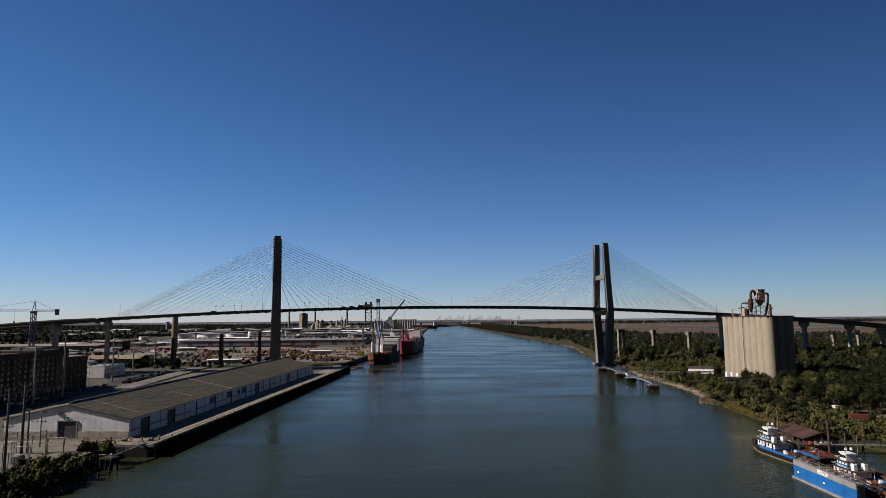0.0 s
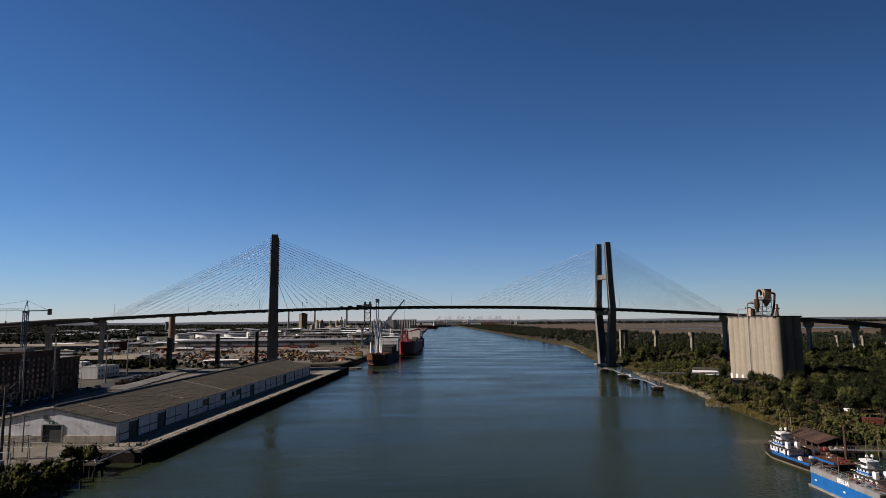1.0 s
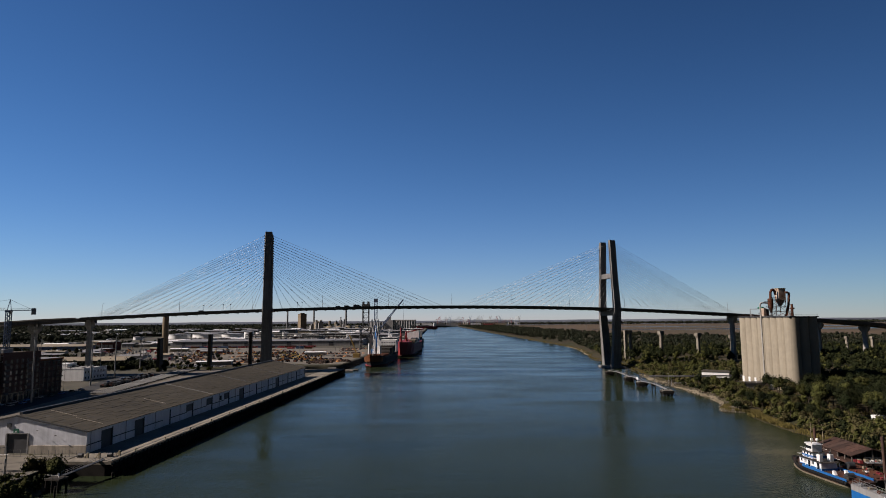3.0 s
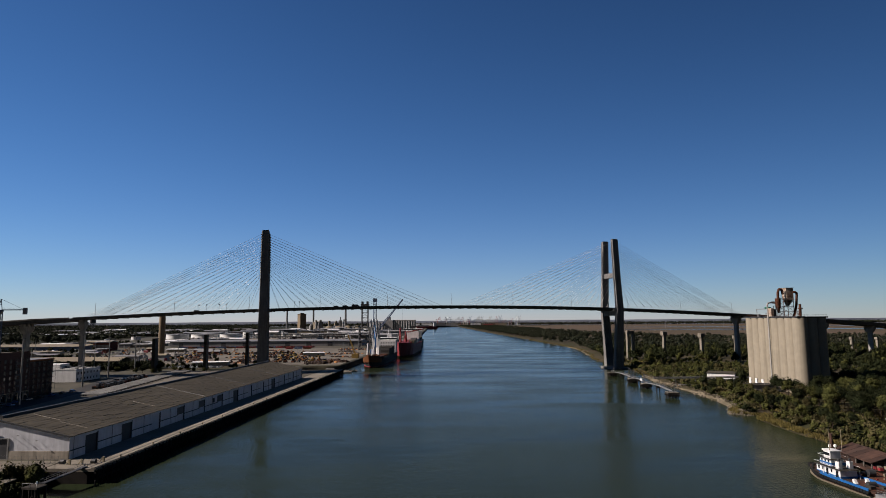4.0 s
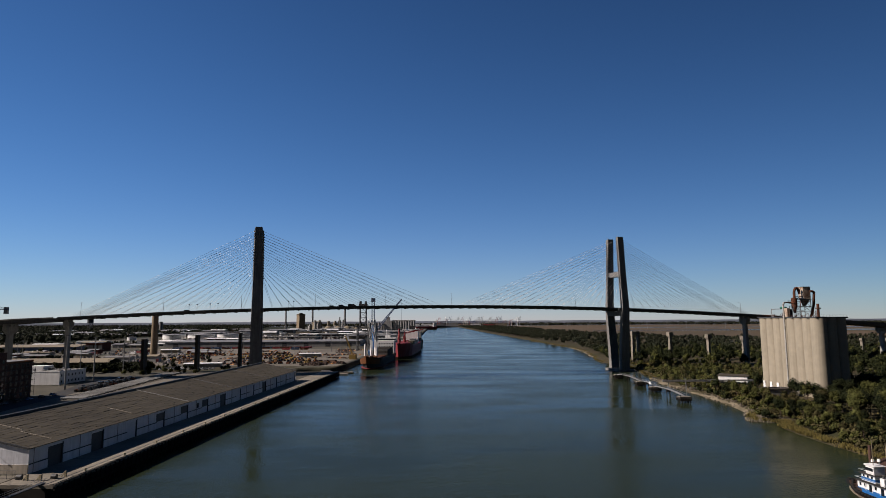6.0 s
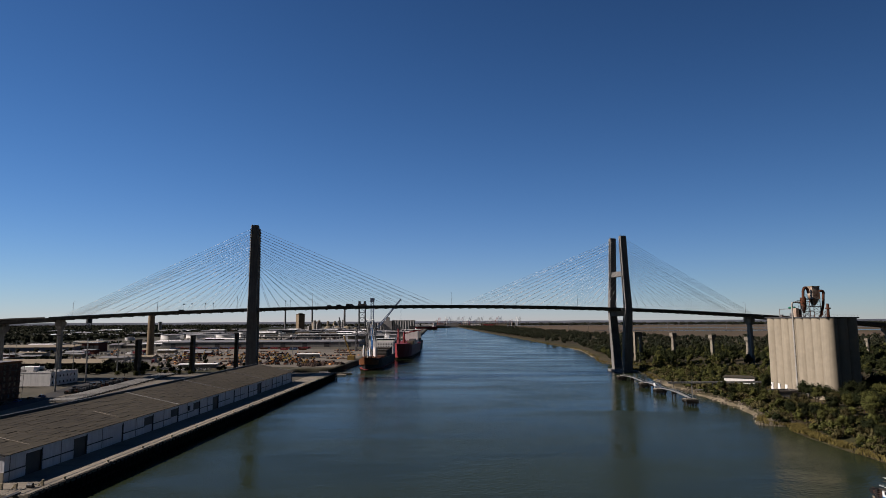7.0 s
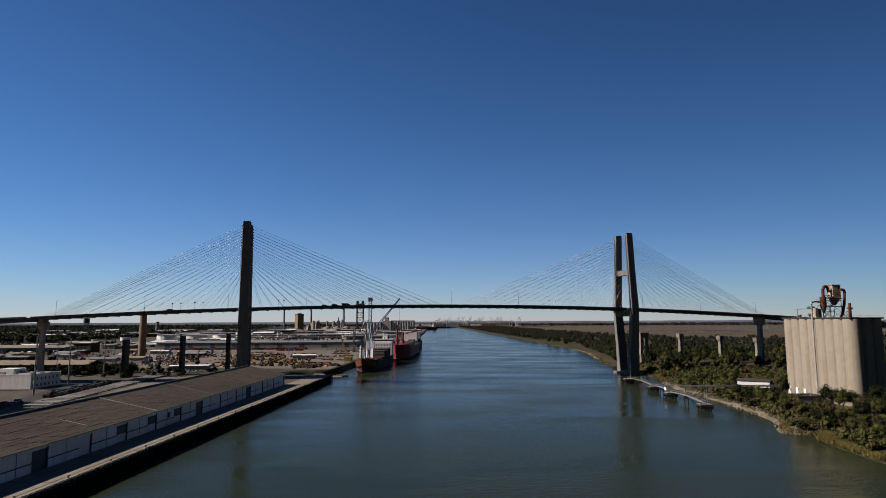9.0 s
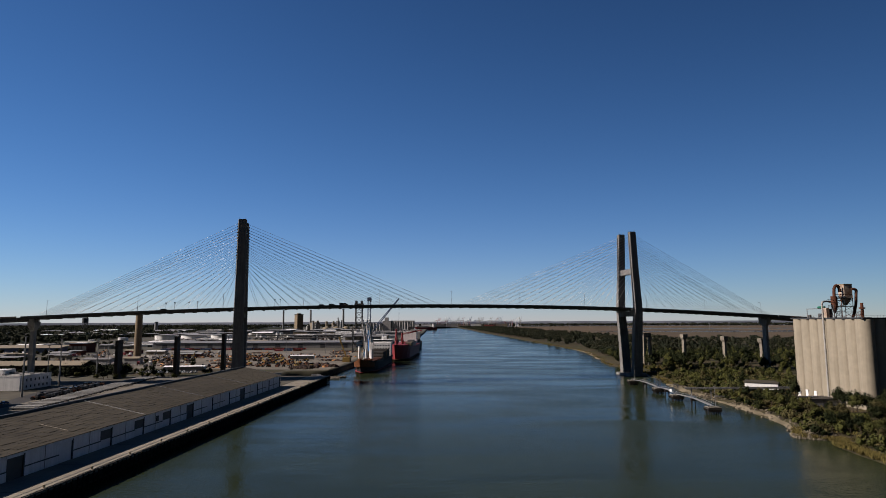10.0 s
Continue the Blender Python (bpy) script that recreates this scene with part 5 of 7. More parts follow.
for k in range(2600):
    y = 4700 + 180 * rng.random()
    x = -3700 + 7400 * rng.random()
    s = rng.uniform(0.9, 1.5)
    places.append((x, y, GE - 0.5, s * 1.4, rng.uniform(1.5, 1.9), rng.uniform(0, 6.3), rng.randrange(4)))
tree(190.5, 428, GE - 0.3, 3, 0.75, 1.25)
# upright strip up to the horizon, hazed by its painted colour
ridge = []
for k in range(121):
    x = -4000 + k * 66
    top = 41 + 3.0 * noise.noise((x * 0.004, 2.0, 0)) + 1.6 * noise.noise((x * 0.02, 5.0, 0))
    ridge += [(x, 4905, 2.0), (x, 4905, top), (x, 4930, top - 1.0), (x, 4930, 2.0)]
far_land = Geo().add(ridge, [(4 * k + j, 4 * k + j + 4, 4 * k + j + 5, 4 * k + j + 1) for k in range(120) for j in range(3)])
single("backdrop_far_plain", far_land, M_FARLAND, "wooded plain along the horizon, haze painted into its pale blue-grey", "distance", kind="structure")
tagged(new("woods_far", merged("woods_far", FAR2, places, M_WOODS)), "low dark belt of distant woods on the plain", "woods", kind="stuff")


# ---- shore details on the east bank ----
def scatter_quads(name, pts, mat, label, category, tall, wide, count):
    """Upright blades in tufts."""
    v, f = [], []
    for x, y, z in pts:
        for _ in range(count):
            a = rng.uniform(0, 6.3)
            px, py = x + rng.gauss(0, 0.8), y + rng.gauss(0, 0.8)
            h, w = tall * rng.uniform(0.6, 1.2), wide * rng.uniform(0.6, 1.3)
            lx, ly = rng.uniform(-0.5, 0.5), rng.uniform(-0.5, 0.5)
            k = len(v)
            v += [(px - w * math.cos(a), py - w * math.sin(a), z), (px + w * math.cos(a), py + w * math.sin(a), z), (px + lx + 0.4 * w * math.cos(a), py + ly + 0.4 * w * math.sin(a), z + h), (px + lx - 0.4 * w * math.cos(a), py + ly - 0.4 * w * math.sin(a), z + h)]
            f.append((k, k + 1, k + 2, k + 3))
    tagged(new(name, mesh_from_arrays(name, np.array(v), np.array(f), mat)), label, category, kind="stuff")


pts = []
for _ in range(620):
    y = rng.choice((rng.uniform(300, 372), rng.uniform(560, 700), rng.uniform(690, 1100), rng.uniform(1100, 1500)))
    pts.append((east_x(y) + rng.uniform(0.5, 4 if y < 400 else 7), y, 0.5))
for _ in range(230):
    y = rng.choice((rng.uniform(232, 350), rng.gauss(338, 5)))
    pts.append((east_x(y) + rng.uniform(-0.5, 6), y, 0.5))
scatter_quads("reeds", pts, M_GRASS, "golden reeds along the water's edge", "reeds", 1.3, 0.16, 18)
pts = []
for _ in range(2200):
    y = rng.uniform(290, 720)
    pts.append((east_x(y) + rng.uniform(9, 75), y, 2.5))
scatter_quads("rough_grass", pts, M_GRASS, "rough golden grass on the bank", "grass", 0.8, 0.22, 9)
g = Geo()
for _ in range(560):
    y = rng.choice((rng.uniform(366, 470), rng.gauss(356, 3.5), rng.uniform(470, 560), rng.gauss(358, 4)))
    x = east_x(y) + rng.uniform(-1.5, 7)
    s = rng.uniform(0.25, 1.0)
    q = [(rng.uniform(0.6, 1.1) * s) for _ in range(8)]
    z = max(0.0, (x - east_x(y)) * 0.22) - 0.1
    g.add([(x - q[0], y - q[1], z), (x + q[2], y - q[3], z), (x + q[4], y + q[5], z), (x - q[6], y + q[7], z), (x - q[1] * 0.6, y - q[0] * 0.6, z + s), (x + q[3] * 0.6, y - q[2] * 0.6, z + s * 0.9), (x + q[5] * 0.5, y + q[4] * 0.6, z + s), (x - q[7] * 0.6, y + q[6] * 0.5, z + s * 0.8)],
          [(4, 5, 6, 7), (0, 1, 5, 4), (1, 2, 6, 5), (2, 3, 7, 6), (3, 0, 4, 7)])
single("riprap", g, M_ROCK, "pale tumbled riprap stones along the shore", "rocks", kind="stuff")
for _ in range(120):
    y = rng.choice((rng.uniform(292, 480), rng.uniform(470, 720), rng.uniform(300, 400)))
    x = east_x(y) + rng.uniform(11, 30 if y < 400 else 62)
    if 190 < x < 240 and 404 < y < 475 or 193 < x < 226 and 480 < y < 502:
        continue
    tree(x, y, 2.2, rng.randrange(4), rng.uniform(0.8, 1.7), rng.uniform(0.8, 1.5), True)
# sandy beach strips at the foot of the bank
for k, (y0, y1, w) in enumerate(((368, 470, 4.0), (470, 580, 4.5), (860, 1120, 5.0))):
    v, n = [], 40
    for i in range(n + 1):
        y = y0 + (y1 - y0) * i / n
        x = east_x(y) + shore_shift(y, 1)
        ww = w * math.sin(math.pi * i / n) ** 0.5 * (0.8 + 0.6 * noise.noise((y * 0.09, k, 5)))
        v += [(x - 0.3, y, 0.08), (x + 0.5 * ww, y, 0.55 + 0.11 * ww), (x + ww, y, 0.3 + 0.27 * ww)]
    f = [(3 * i + j, 3 * i + j + 1, 3 * i + j + 4, 3 * i + j + 3) for i in range(n) for j in range(2)]
    single("sand_beach", Geo().add(v, f, True), M_SAND, "narrow sandy beach below the bank", "beach", kind="structure")
LOW = [crown_arrays(280 + k, 2.6, 3.6, 60, 0.55, 5, 3) for k in range(5)]
low = {M_LEAF2: [], M_LEAF3: [], M_LEAF: []}
for _ in range(1500):
    y = rng.choice((rng.uniform(228, 470), rng.uniform(470, 720), rng.uniform(470, 640)))
    x = east_x(y) + rng.uniform(4, 36) if y < 470 else east_x(y) + 6 + 100 * rng.random() ** 1.3
    if 190 < x < 240 and 404 < y < 475 or 193 < x < 228 and 478 < y < 504 or 180 < x < 200 and 258 < y < 290:
        continue
    s = rng.uniform(0.5, 1.3)
    low[rng.choice((M_LEAF2, M_LEAF2, M_LEAF3, M_LEAF))].append((x, y, 1.2 if x < east_x(y) + 9 else 2.0, s, s * rng.uniform(0.7, 1.3), rng.uniform(0, 6.3), rng.randrange(5)))
for _ in range(520):
    x, y = rng.uniform(149, 192), rng.uniform(226, 300)
    if x < east_x(y) + 2.5 or 174 < x < 188 and 264 < y < 279 or 184 < x < 192 and 291 < y < 300:
        continue
    s = rng.uniform(0.4, 1.05)
    low[rng.choice((M_LEAF2, M_LEAF3, M_LEAF3, M_LEAF, M_LEAF2))].append((x, y, 0.4 + 0.2 * min(9, x - east_x(y)), s, s * rng.uniform(0.7, 1.3), rng.uniform(0, 6.3), rng.randrange(5)))
for mat, label in ((M_LEAF2, "olive low scrub covering the bank"), (M_LEAF3, "dry brown brush covering the bank"), (M_LEAF, "dark green low scrub covering the bank")):
    tagged(new("bank_scrub", merged("bank_scrub", LOW, low[mat], mat)), label, "scrub", kind="stuff")


# ---- west bank: town side of the port ----
def slab(name, poly, mat, label, category="ground", z=0.04):
    return single(name, Geo().prism(poly, GW - 0.3, GW + z), mat, label, category, kind="structure")


slab("road_street", [(-243, 260), (-214, 262), (-208, 420), (-236, 480), (-262, 560), (-275, 556), (-252, 470), (-240, 420)], M_ASPHALT, "worn grey street with parked cars", "road")
slab("pavement_yard", [(-212, 300), (-176, 300), (-164, 590), (-240, 600), (-236, 480)], M_YARD, "pale concrete yard behind the warehouse", "yard", 0.07)
slab("pavement_machine_yard", [(-330, 690), (-104, 662), (-98, 1010), (-460, 1080), (-440, 760)], M_YARD, "broad pale yard for parked machinery", "yard", 0.055)
slab("pavement_substation", [(-215, 150), (-121, 178), (-123, 240), (-190, 239)], M_YARD, "pale gravel yard of the substation", "yard")
slab("ground_verge", [(-268, 610), (-168, 596), (-150, 600), (-142, 660), (-330, 690)], M_BANK, "rough grassy verge under the bridge", "grass", 0.09)

brick = thing("brick_apartment_block", pose(-246, 290, GW, 0, 0, 0), "dark brick apartment block with a pale ground-floor arcade", "building")
SECTIONS = ((0, 44, 24.5, 0.0), (44, 82, 26.4, -1.2), (82, 114, 27.0, 0.0))
pane = Geo().box(-0.02, 0.06, -0.75, 0.75, 0, 1.9).mesh("window", M_GLASS)
frame_m = Geo().box(0.0, 0.1, -0.95, -0.75, -0.15, 2.05).box(0.0, 0.1, 0.75, 0.95, -0.15, 2.05).box(0.0, 0.14, -1.0, 1.0, -0.35, -0.15).mesh("window_frame", M_DARKPIER)
for y0, y1, h, dx in SECTIONS:
    w = part("wall", Geo().box(-60, dx, y0, y1, 0, h), M_BRICK, brick)
    part("parapet", Geo().box(dx - 0.5, dx + 0.15, y0, y1, h, h + 0.7).box(-60, dx, y0, y0 + 0.4, h, h + 0.7), M_BRICK, w)
    part("roof", Geo().box(-59.6, dx - 0.5, y0 + 0.4, y1 - 0.2, h, h + 0.15), M_ROOF, w, "brown flat roof")
    part("roof_plant", Geo().box(-14, -6, y0 + 8, y0 + 16, h + 0.15, h + 2.4).box(-30, -24, y0 + 20, y0 + 25, h + 0.15, h + 1.8), M_LIGHTGREY, w)
    n = int((y1 - y0) / 4.3)
    for fl in range(1, 7):
        for k in range(n):
            at = pose(dx, y0 + (k + 0.5) * (y1 - y0) / n, 4.7 + (fl - 1) * 3.2 + 0.9)
            wn_ob = part("window", pane, None, w, at=at)
            part("window_frame", frame_m, None, wn_ob)
    arc_g = Geo()
    for k in range(n + 1):
        y = y0 + k * (y1 - y0) / n
        arc_g.box(dx, dx + 0.4, max(y0, y - 0.5), min(y1, y + 0.5), 0, 4.4)
    arc_g.box(dx, dx + 0.45, y0, y1, 4.4, 4.9)
    part("arcade", arc_g, M_TAN, w, "pale stone arcade piers")
    part("shopfront", Geo().box(dx - 0.1, dx + 0.05, y0 + 0.5, y1 - 0.5, 0, 4.4), M_GLASS, w)
    for k in range(0, n, 4):
        y = y0 + (k + 0.5) * (y1 - y0) / n
        for fl in range(1, 7):
            part("balcony", Geo().box(dx, dx + 1.4, y - 1.6, y + 1.6, 4.6 + (fl - 1) * 3.2 - 0.1, 4.6 + (fl - 1) * 3.2 + 0.1).box(dx + 1.32, dx + 1.4, y - 1.6, y + 1.6, 4.7 + (fl - 1) * 3.2, 5.7 + (fl - 1) * 3.2), M_DARKSTEEL, w)
red = thing("brick_annex_building", pose(-248, 405, GW), "red brick building with scaffolding and an orange parapet band", "building")
part("wall", Geo().box(-40, -0.6, 0, 25, 0, 21), M_BRICK, red)
for fl in range(7):
    part("floor_slab", Geo().box(-40.05, 0.1, -0.05, 25.05, fl * 3.4 - 0.15 if fl else 0.0, fl * 3.4 + 0.2), M_DARKPIER, red, "exposed concrete floor slab")
part("parapet_band", Geo().box(-40.1, 0.12, -0.1, 25.1, 21, 22.0), M_HULLORANGE, red, "rust-orange parapet band")
part("roof", Geo().box(-39.6, -0.4, 0.4, 24.6, 21.6, 22.1), M_GREYROOF, red)
for fl in range(6):
    for k in range(5):
        wo = part("window", pane, None, red, at=pose(-0.6, 2.6 + k * 4.6, 1.2 + fl * 3.4))
        part("window_frame", frame_m, None, wo)
sc = Geo()
for k in range(7):
    sc.beam((1.4, k * 4.1, 0), (1.4, k * 4.2, 21), 0.14)
for fl in range(7):
    sc.beam((1.4, 0, fl * 3.4), (1.4, 25, fl * 3.4), 0.14)
part("scaffold", sc, M_DARKSTEEL, red, "dark steel scaffold")

# tower crane
crane = thing("tower_crane", pose(-326, 486, GW, 0, 0, 8), "blue-grey tower crane with a long lattice jib", "crane")
part("mast", lattice(Geo(), -1.4, 1.4, -1.4, 1.4, 0, 53.5, 16, 0.5), M_BLUESTEEL, crane)
part("cab", Geo().box(0.8, 2.6, -1.6, -0.2, 51, 53.3), M_LIGHTGREY, crane)
part("slewing_unit", Geo().box(-1.8, 1.8, -1.8, 1.8, 52.5, 54), M_BLUESTEEL, crane)
part("tower_head", Geo().beam((-1.2, 0, 54), (0.5, 0, 62), 0.35).beam((1.6, 0, 54), (0.5, 0, 62), 0.35).beam((-0.3, 0, 58), (1, 0, 58), 0.25), M_BLUESTEEL, crane)
jib = Geo()
for k in range(22):
    x = -2 - k * 2.6
    jib.beam((x, -0.8, 54), (x - 2.6, -0.8, 54), 0.25).beam((x, 0.8, 54), (x - 2.6, 0.8, 54), 0.25).beam((x, 0, 55.6), (x - 2.6, 0, 55.6), 0.22)
    jib.beam((x, -0.8, 54), (x - 1.3, 0, 55.6), 0.15).beam((x - 1.3, 0, 55.6), (x - 2.6, 0.8, 54), 0.15)
part("jib", jib, M_LIGHTGREY, crane, "pale lattice jib")
part("counter_jib", Geo().box(1.5, 18, -0.9, 0.9, 53.6, 54.3).beam((1.5, -0.9, 55.2), (18, -0.9, 55.2), 0.1), M_BLUESTEEL, crane)
part("counterweight", Geo().box(16.0, 18.6, -0.8, 0.8, 50.6, 55.4), M_LIGHTGREY, crane, "concrete counterweight blocks")
part("tie_bar", Geo().tube((0.5, 0, 62), (-38, 0, 55.6), 0.1, n=4).tube((0.5, 0, 62), (16, 0, 54.3), 0.1, n=4), M_DARKSTEEL, crane)
part("hook_block", Geo().tube((-14, 0, 54), (-14, 0, 46), 0.06, n=4).box(-14.5, -13.5, -0.3, 0.3, 44.5, 46), M_DARKSTEEL, crane)


# tall lighting and power poles
def pole(x, y, h, r=0.45, arms=0, mat=M_STEEL, label="tall slim grey lighting pole"):
    p = thing("utility_pole", pose(x, y, GW - 0.2), label, "pole", "poles along the street")
    part("shaft", Geo().tube((0, 0, 0), (0, 0, h), r, r * 0.55, n=8), mat, p)
    for k in range(arms):
        part("crossarm", Geo().beam((-1.8, 0.2, h - 1.2 - 3.2 * k), (1.8, 0.2, h - 1.2 - 3.2 * k), 0.22), mat, p)
        for s in (-1.6, 0.0, 1.6):
            part("insulator", Geo().tube((s, 0.2, h - 1.1 - 3.2 * k), (s, 0.2, h - 0.4 - 3.2 * k), 0.14, n=6), M_LIGHTGREY, p)
    if not arms:
        part("light_head", Geo().box(-1.1, 1.1, -0.3, 0.3, h - 0.3, h + 0.2), M_DARKSTEEL, p)
    return p


pole(-228, 344, 32, 0.6, 3, M_STEEL, "tall grey steel power pole with crossarms")
pole(-231.5, 376, 36, 0.62, 0)
pole(-249.5, 465, 36, 0.6, 0)
pole(-262, 520, 33, 0.6, 0)
pole(-280, 597, 31, 0.55, 0)
pole(-296, 560, 27, 0.4, 0)
for x, y, h in ((-330, 705, 26), (-350, 850, 26), (-245, 800, 27), (-205, 905, 27), (-160, 940, 27), (-128, 830, 27), (-290, 950, 26), (-150, 1010, 26), (-390, 620, 26), (-440, 700, 26)):
    pole(x, y, h, 0.35, 0)
pole(-150, 214, 23, 0.5, 2, M_POLE, "weathered wooden power pole")
pole(-137.5, 203.5, 25.5, 0.55, 1, M_POLE, "weathered wooden power pole")
pole(-144, 216, 15, 0.4, 0, M_POLE, "short weathered wooden pole")
pole(-146.5, 226.5, 13.5, 0.3, 2, M_STEEL, "grey steel termination pole with insulators")
pole(-131.5, 187.5, 15, 0.5, 1, M_POLE, "weathered wooden power pole")
wires = Geo()
for z in (27, 24.5, 22):
    pts = [(-228, 344, z + 7), (-200, 300, z + 2.5), (-165, 250, z), (-137.5, 203.5, z + 1)]
    wires.pipe(pts, 0.05, 4)
single("power_lines", wires, M_DARKSTEEL, "thin sagging power lines between the poles", "wires")

# substation
sub = thing("electrical_substation", pose(-138, 205, GW, 0, 0, -8), "small outdoor substation with grey bus frames", "substation")
for i in range(4):
    for j in range(4):
        x, y = -12 + i * 6.0, -12 + j * 7.5
        h = 3.0 + ((i * 3 + j * 5) % 4) * 0.9
        s = part("bus_support", Geo().tube((x, y, 0), (x, y, h), 0.14, n=6).box(x - 0.3, x + 0.3, y - 0.3, y + 0.3, 0, 0.3), M_STEEL, sub)
        part("insulator_stack", Geo().tube((x, y, h), (x, y, h + 1.2), 0.22, 0.16, n=8), M_LIGHTGREY, s)
for j in range(4):
    y = -12 + j * 7.5
    part("bus_bar", Geo().tube((-13, y, 5.4), (8, y, 5.4), 0.09, n=6), M_STEEL, sub)
for i in range(3):
    x = -9 + i * 7
    part("bus_frame", Geo().beam((x, -13, 0), (x, -13, 7.5), 0.25).beam((x, 12, 0), (x, 12, 7.5), 0.25).beam((x, -13, 7.5), (x, 12, 7.5), 0.14), M_STEEL, sub)
for x, y in ((3, -5),):
    tr = part("transformer", Geo().box(x - 1.4, x + 1.4, y - 1.1, y + 1.1, 0.2, 3.0), M_LIGHTGREY, sub, "grey finned transformer")
    for s in range(5):
        part("cooling_fin", Geo().box(x - 1.2 + s * 0.55, x - 1.05 + s * 0.55, y - 1.6, y - 1.1, 0.5, 2.6), M_LIGHTGREY, tr)
fence = thing("chain_link_fence", pose(-122, 236, GW, 0, 0, 88), "wire mesh fence along the wharf yard", "fence")
fr = Geo()
for k in range(28):
    part("fence_post", Geo().tube((0, k * 2.4, 0), (0, k * 2.4, 2.4), 0.06, n=5), M_STEEL, fence)
for z in (0.2, 1.3, 2.35):
    fr.tube((0, 0, z), (0, 64.8, z), 0.035, n=4)
part("fence_rail", fr, M_STEEL, fence)

# bank of the substation: shrubs, trees, platform, steps, piles
for x, y, k, s in ((-120.6, 187.6, 2, 1.9), (-122.5, 190.5, 3, 1.5), (-118.4, 186, 3, 1.2), (-117.2, 197.2, 3, 1.2), (-125.0, 220.6, 1, 1.55), (-122.3, 219.5, 1, 1.2), (-118.2, 219.6, 3, 1.6), (-116.6, 216.5, 3, 1.1),
                   (-116.4, 203, 2, 0.8), (-115.8, 192, 2, 0.9), (-117, 181.5, 2, 1.1), (-121, 179, 2, 1.0), (-124.5, 177, 0, 0.8), (-118.5, 175, 3, 1.2)):
    tree(x, y, 3.0, k, s, s * 1.1, True)
west_low = []
for _ in range(330):
    y = rng.uniform(120, 222)
    x = lerp_table(y, WEST) - rng.uniform(-1, 9 if y > 196 else 17)
    s = rng.uniform(0.35, 0.8)
    west_low.append((x, y, 0.2 + 0.42 * min(10, max(0, lerp_table(y, WEST) - x)), s, s * 1.2, rng.uniform(0, 6.3), rng.randrange(5)))
tagged(new("bank_scrub", merged("bank_scrub", LOW, west_low[::2], M_LEAF)), "dark green scrub on the substation bank", "scrub", kind="stuff")
tagged(new("bank_scrub", merged("bank_scrub", LOW, west_low[1::2], M_LEAF2)), "yellow-green scrub on the substation bank", "scrub", kind="stuff")
west_rocks = Geo()
for _ in range(420):
    y = rng.uniform(176, 224)
    x = lerp_table(y, WEST) - rng.uniform(-1.5, 8)
    z, s = 0.1 + 0.4 * max(0, lerp_table(y, WEST) - x), rng.uniform(0.3, 0.8)
    west_rocks.loft([[(x - s, y - s, z - 0.3), (x + s, y - s * 0.8, z - 0.3), (x + s * 0.9, y + s, z - 0.3), (x - s, y + s * 0.7, z - 0.3)], [(x - s * 0.5, y - s * 0.5, z + s * 0.6), (x + s * 0.6, y - s * 0.4, z + s * 0.5), (x + s * 0.4, y + s * 0.5, z + s * 0.7), (x - s * 0.5, y + s * 0.4, z + s * 0.5)]])
single("bank_rubble", west_rocks, M_ROCK, "grey rubble on the bank below the wharf", "rocks", kind="stuff")
plat = thing("pile_platform", pose(-113.0, 211.5, 0, 0, 0, -10), "small timber pile platform with a handrail", "platform")
part("platform_deck", Geo().box(-2.4, 2.4, -1.9, 1.9, 3.5, 4.0), M_DARKPIER, plat)
for x in (-2, 0, 2):
    for y in (-1.5, 1.5):
        part("platform_pile", Geo().tube((x, y, -4), (x, y, 3.5), 0.36, n=7), M_TIMBER, plat)
part("platform_rail", Geo().pipe([(-2.3, -1.8, 5.1), (2.3, -1.8, 5.1), (2.3, 1.8, 5.1)], 0.06, 5).tube((-2.3, -1.8, 4), (-2.3, -1.8, 5.1), 0.06, n=5).tube((2.3, -1.8, 4), (2.3, -1.8, 5.1), 0.06, n=5).tube((0, -1.8, 4), (0, -1.8, 5.1), 0.06, n=5), M_STEEL, plat)
part("platform_lamp", Geo().tube((0.6, 0, 4), (0.6, 0, 4.8), 0.08, n=6).tube((0.6, 0, 4.7), (0.6, 0, 5.3), 0.3, 0.2, n=8), M_WHITE, plat)
steps = thing("gangway", pose(-112.6, 214, 0, 0, 0, -8), "steel gangway with handrails from wharf to platform", "gangway")
gp = Geo()
part("gangway_deck", Geo().loft([[(-0.7, 0, 3.9), (0.7, 0, 3.9), (0.7, 0, 4.1), (-0.7, 0, 4.1)], [(-0.7, 17, 4.7), (0.7, 17, 4.7), (0.7, 17, 4.9), (-0.7, 17, 4.9)]]), M_DARKSTEEL, steps)
for s in (-0.7, 0.7):
    gp.tube((s, 0, 5.1), (s, 17, 5.9), 0.05, n=5)
    for k in range(8):
        gp.tube((s, k * 2.4, 4 + k * 0.11), (s, k * 2.4, 5.1 + k * 0.11), 0.05, n=5)
part("gangway_rail", gp, M_STEEL, steps)
for x, y, h in ((-108.3, 196.5, 2.6), (-108.8, 204, 3.4), (-110.5, 190, 2.0), (-104.5, 226, 1.8)):
    single("timber_pile", Geo().tube((0, 0, -4), (0.15, 0, h), 0.28, n=7), M_TIMBER, "lone weathered timber pile in the water", "pile", pose(x, y, 0), "lone piles by the bank")
bits = ((2, -6, M_DARKSTEEL), (5, -7, M_CREAM), (9, -7, M_CREAM), (11.5, -5, M_DARKSTEEL), (13.5, -3, M_CREAM))
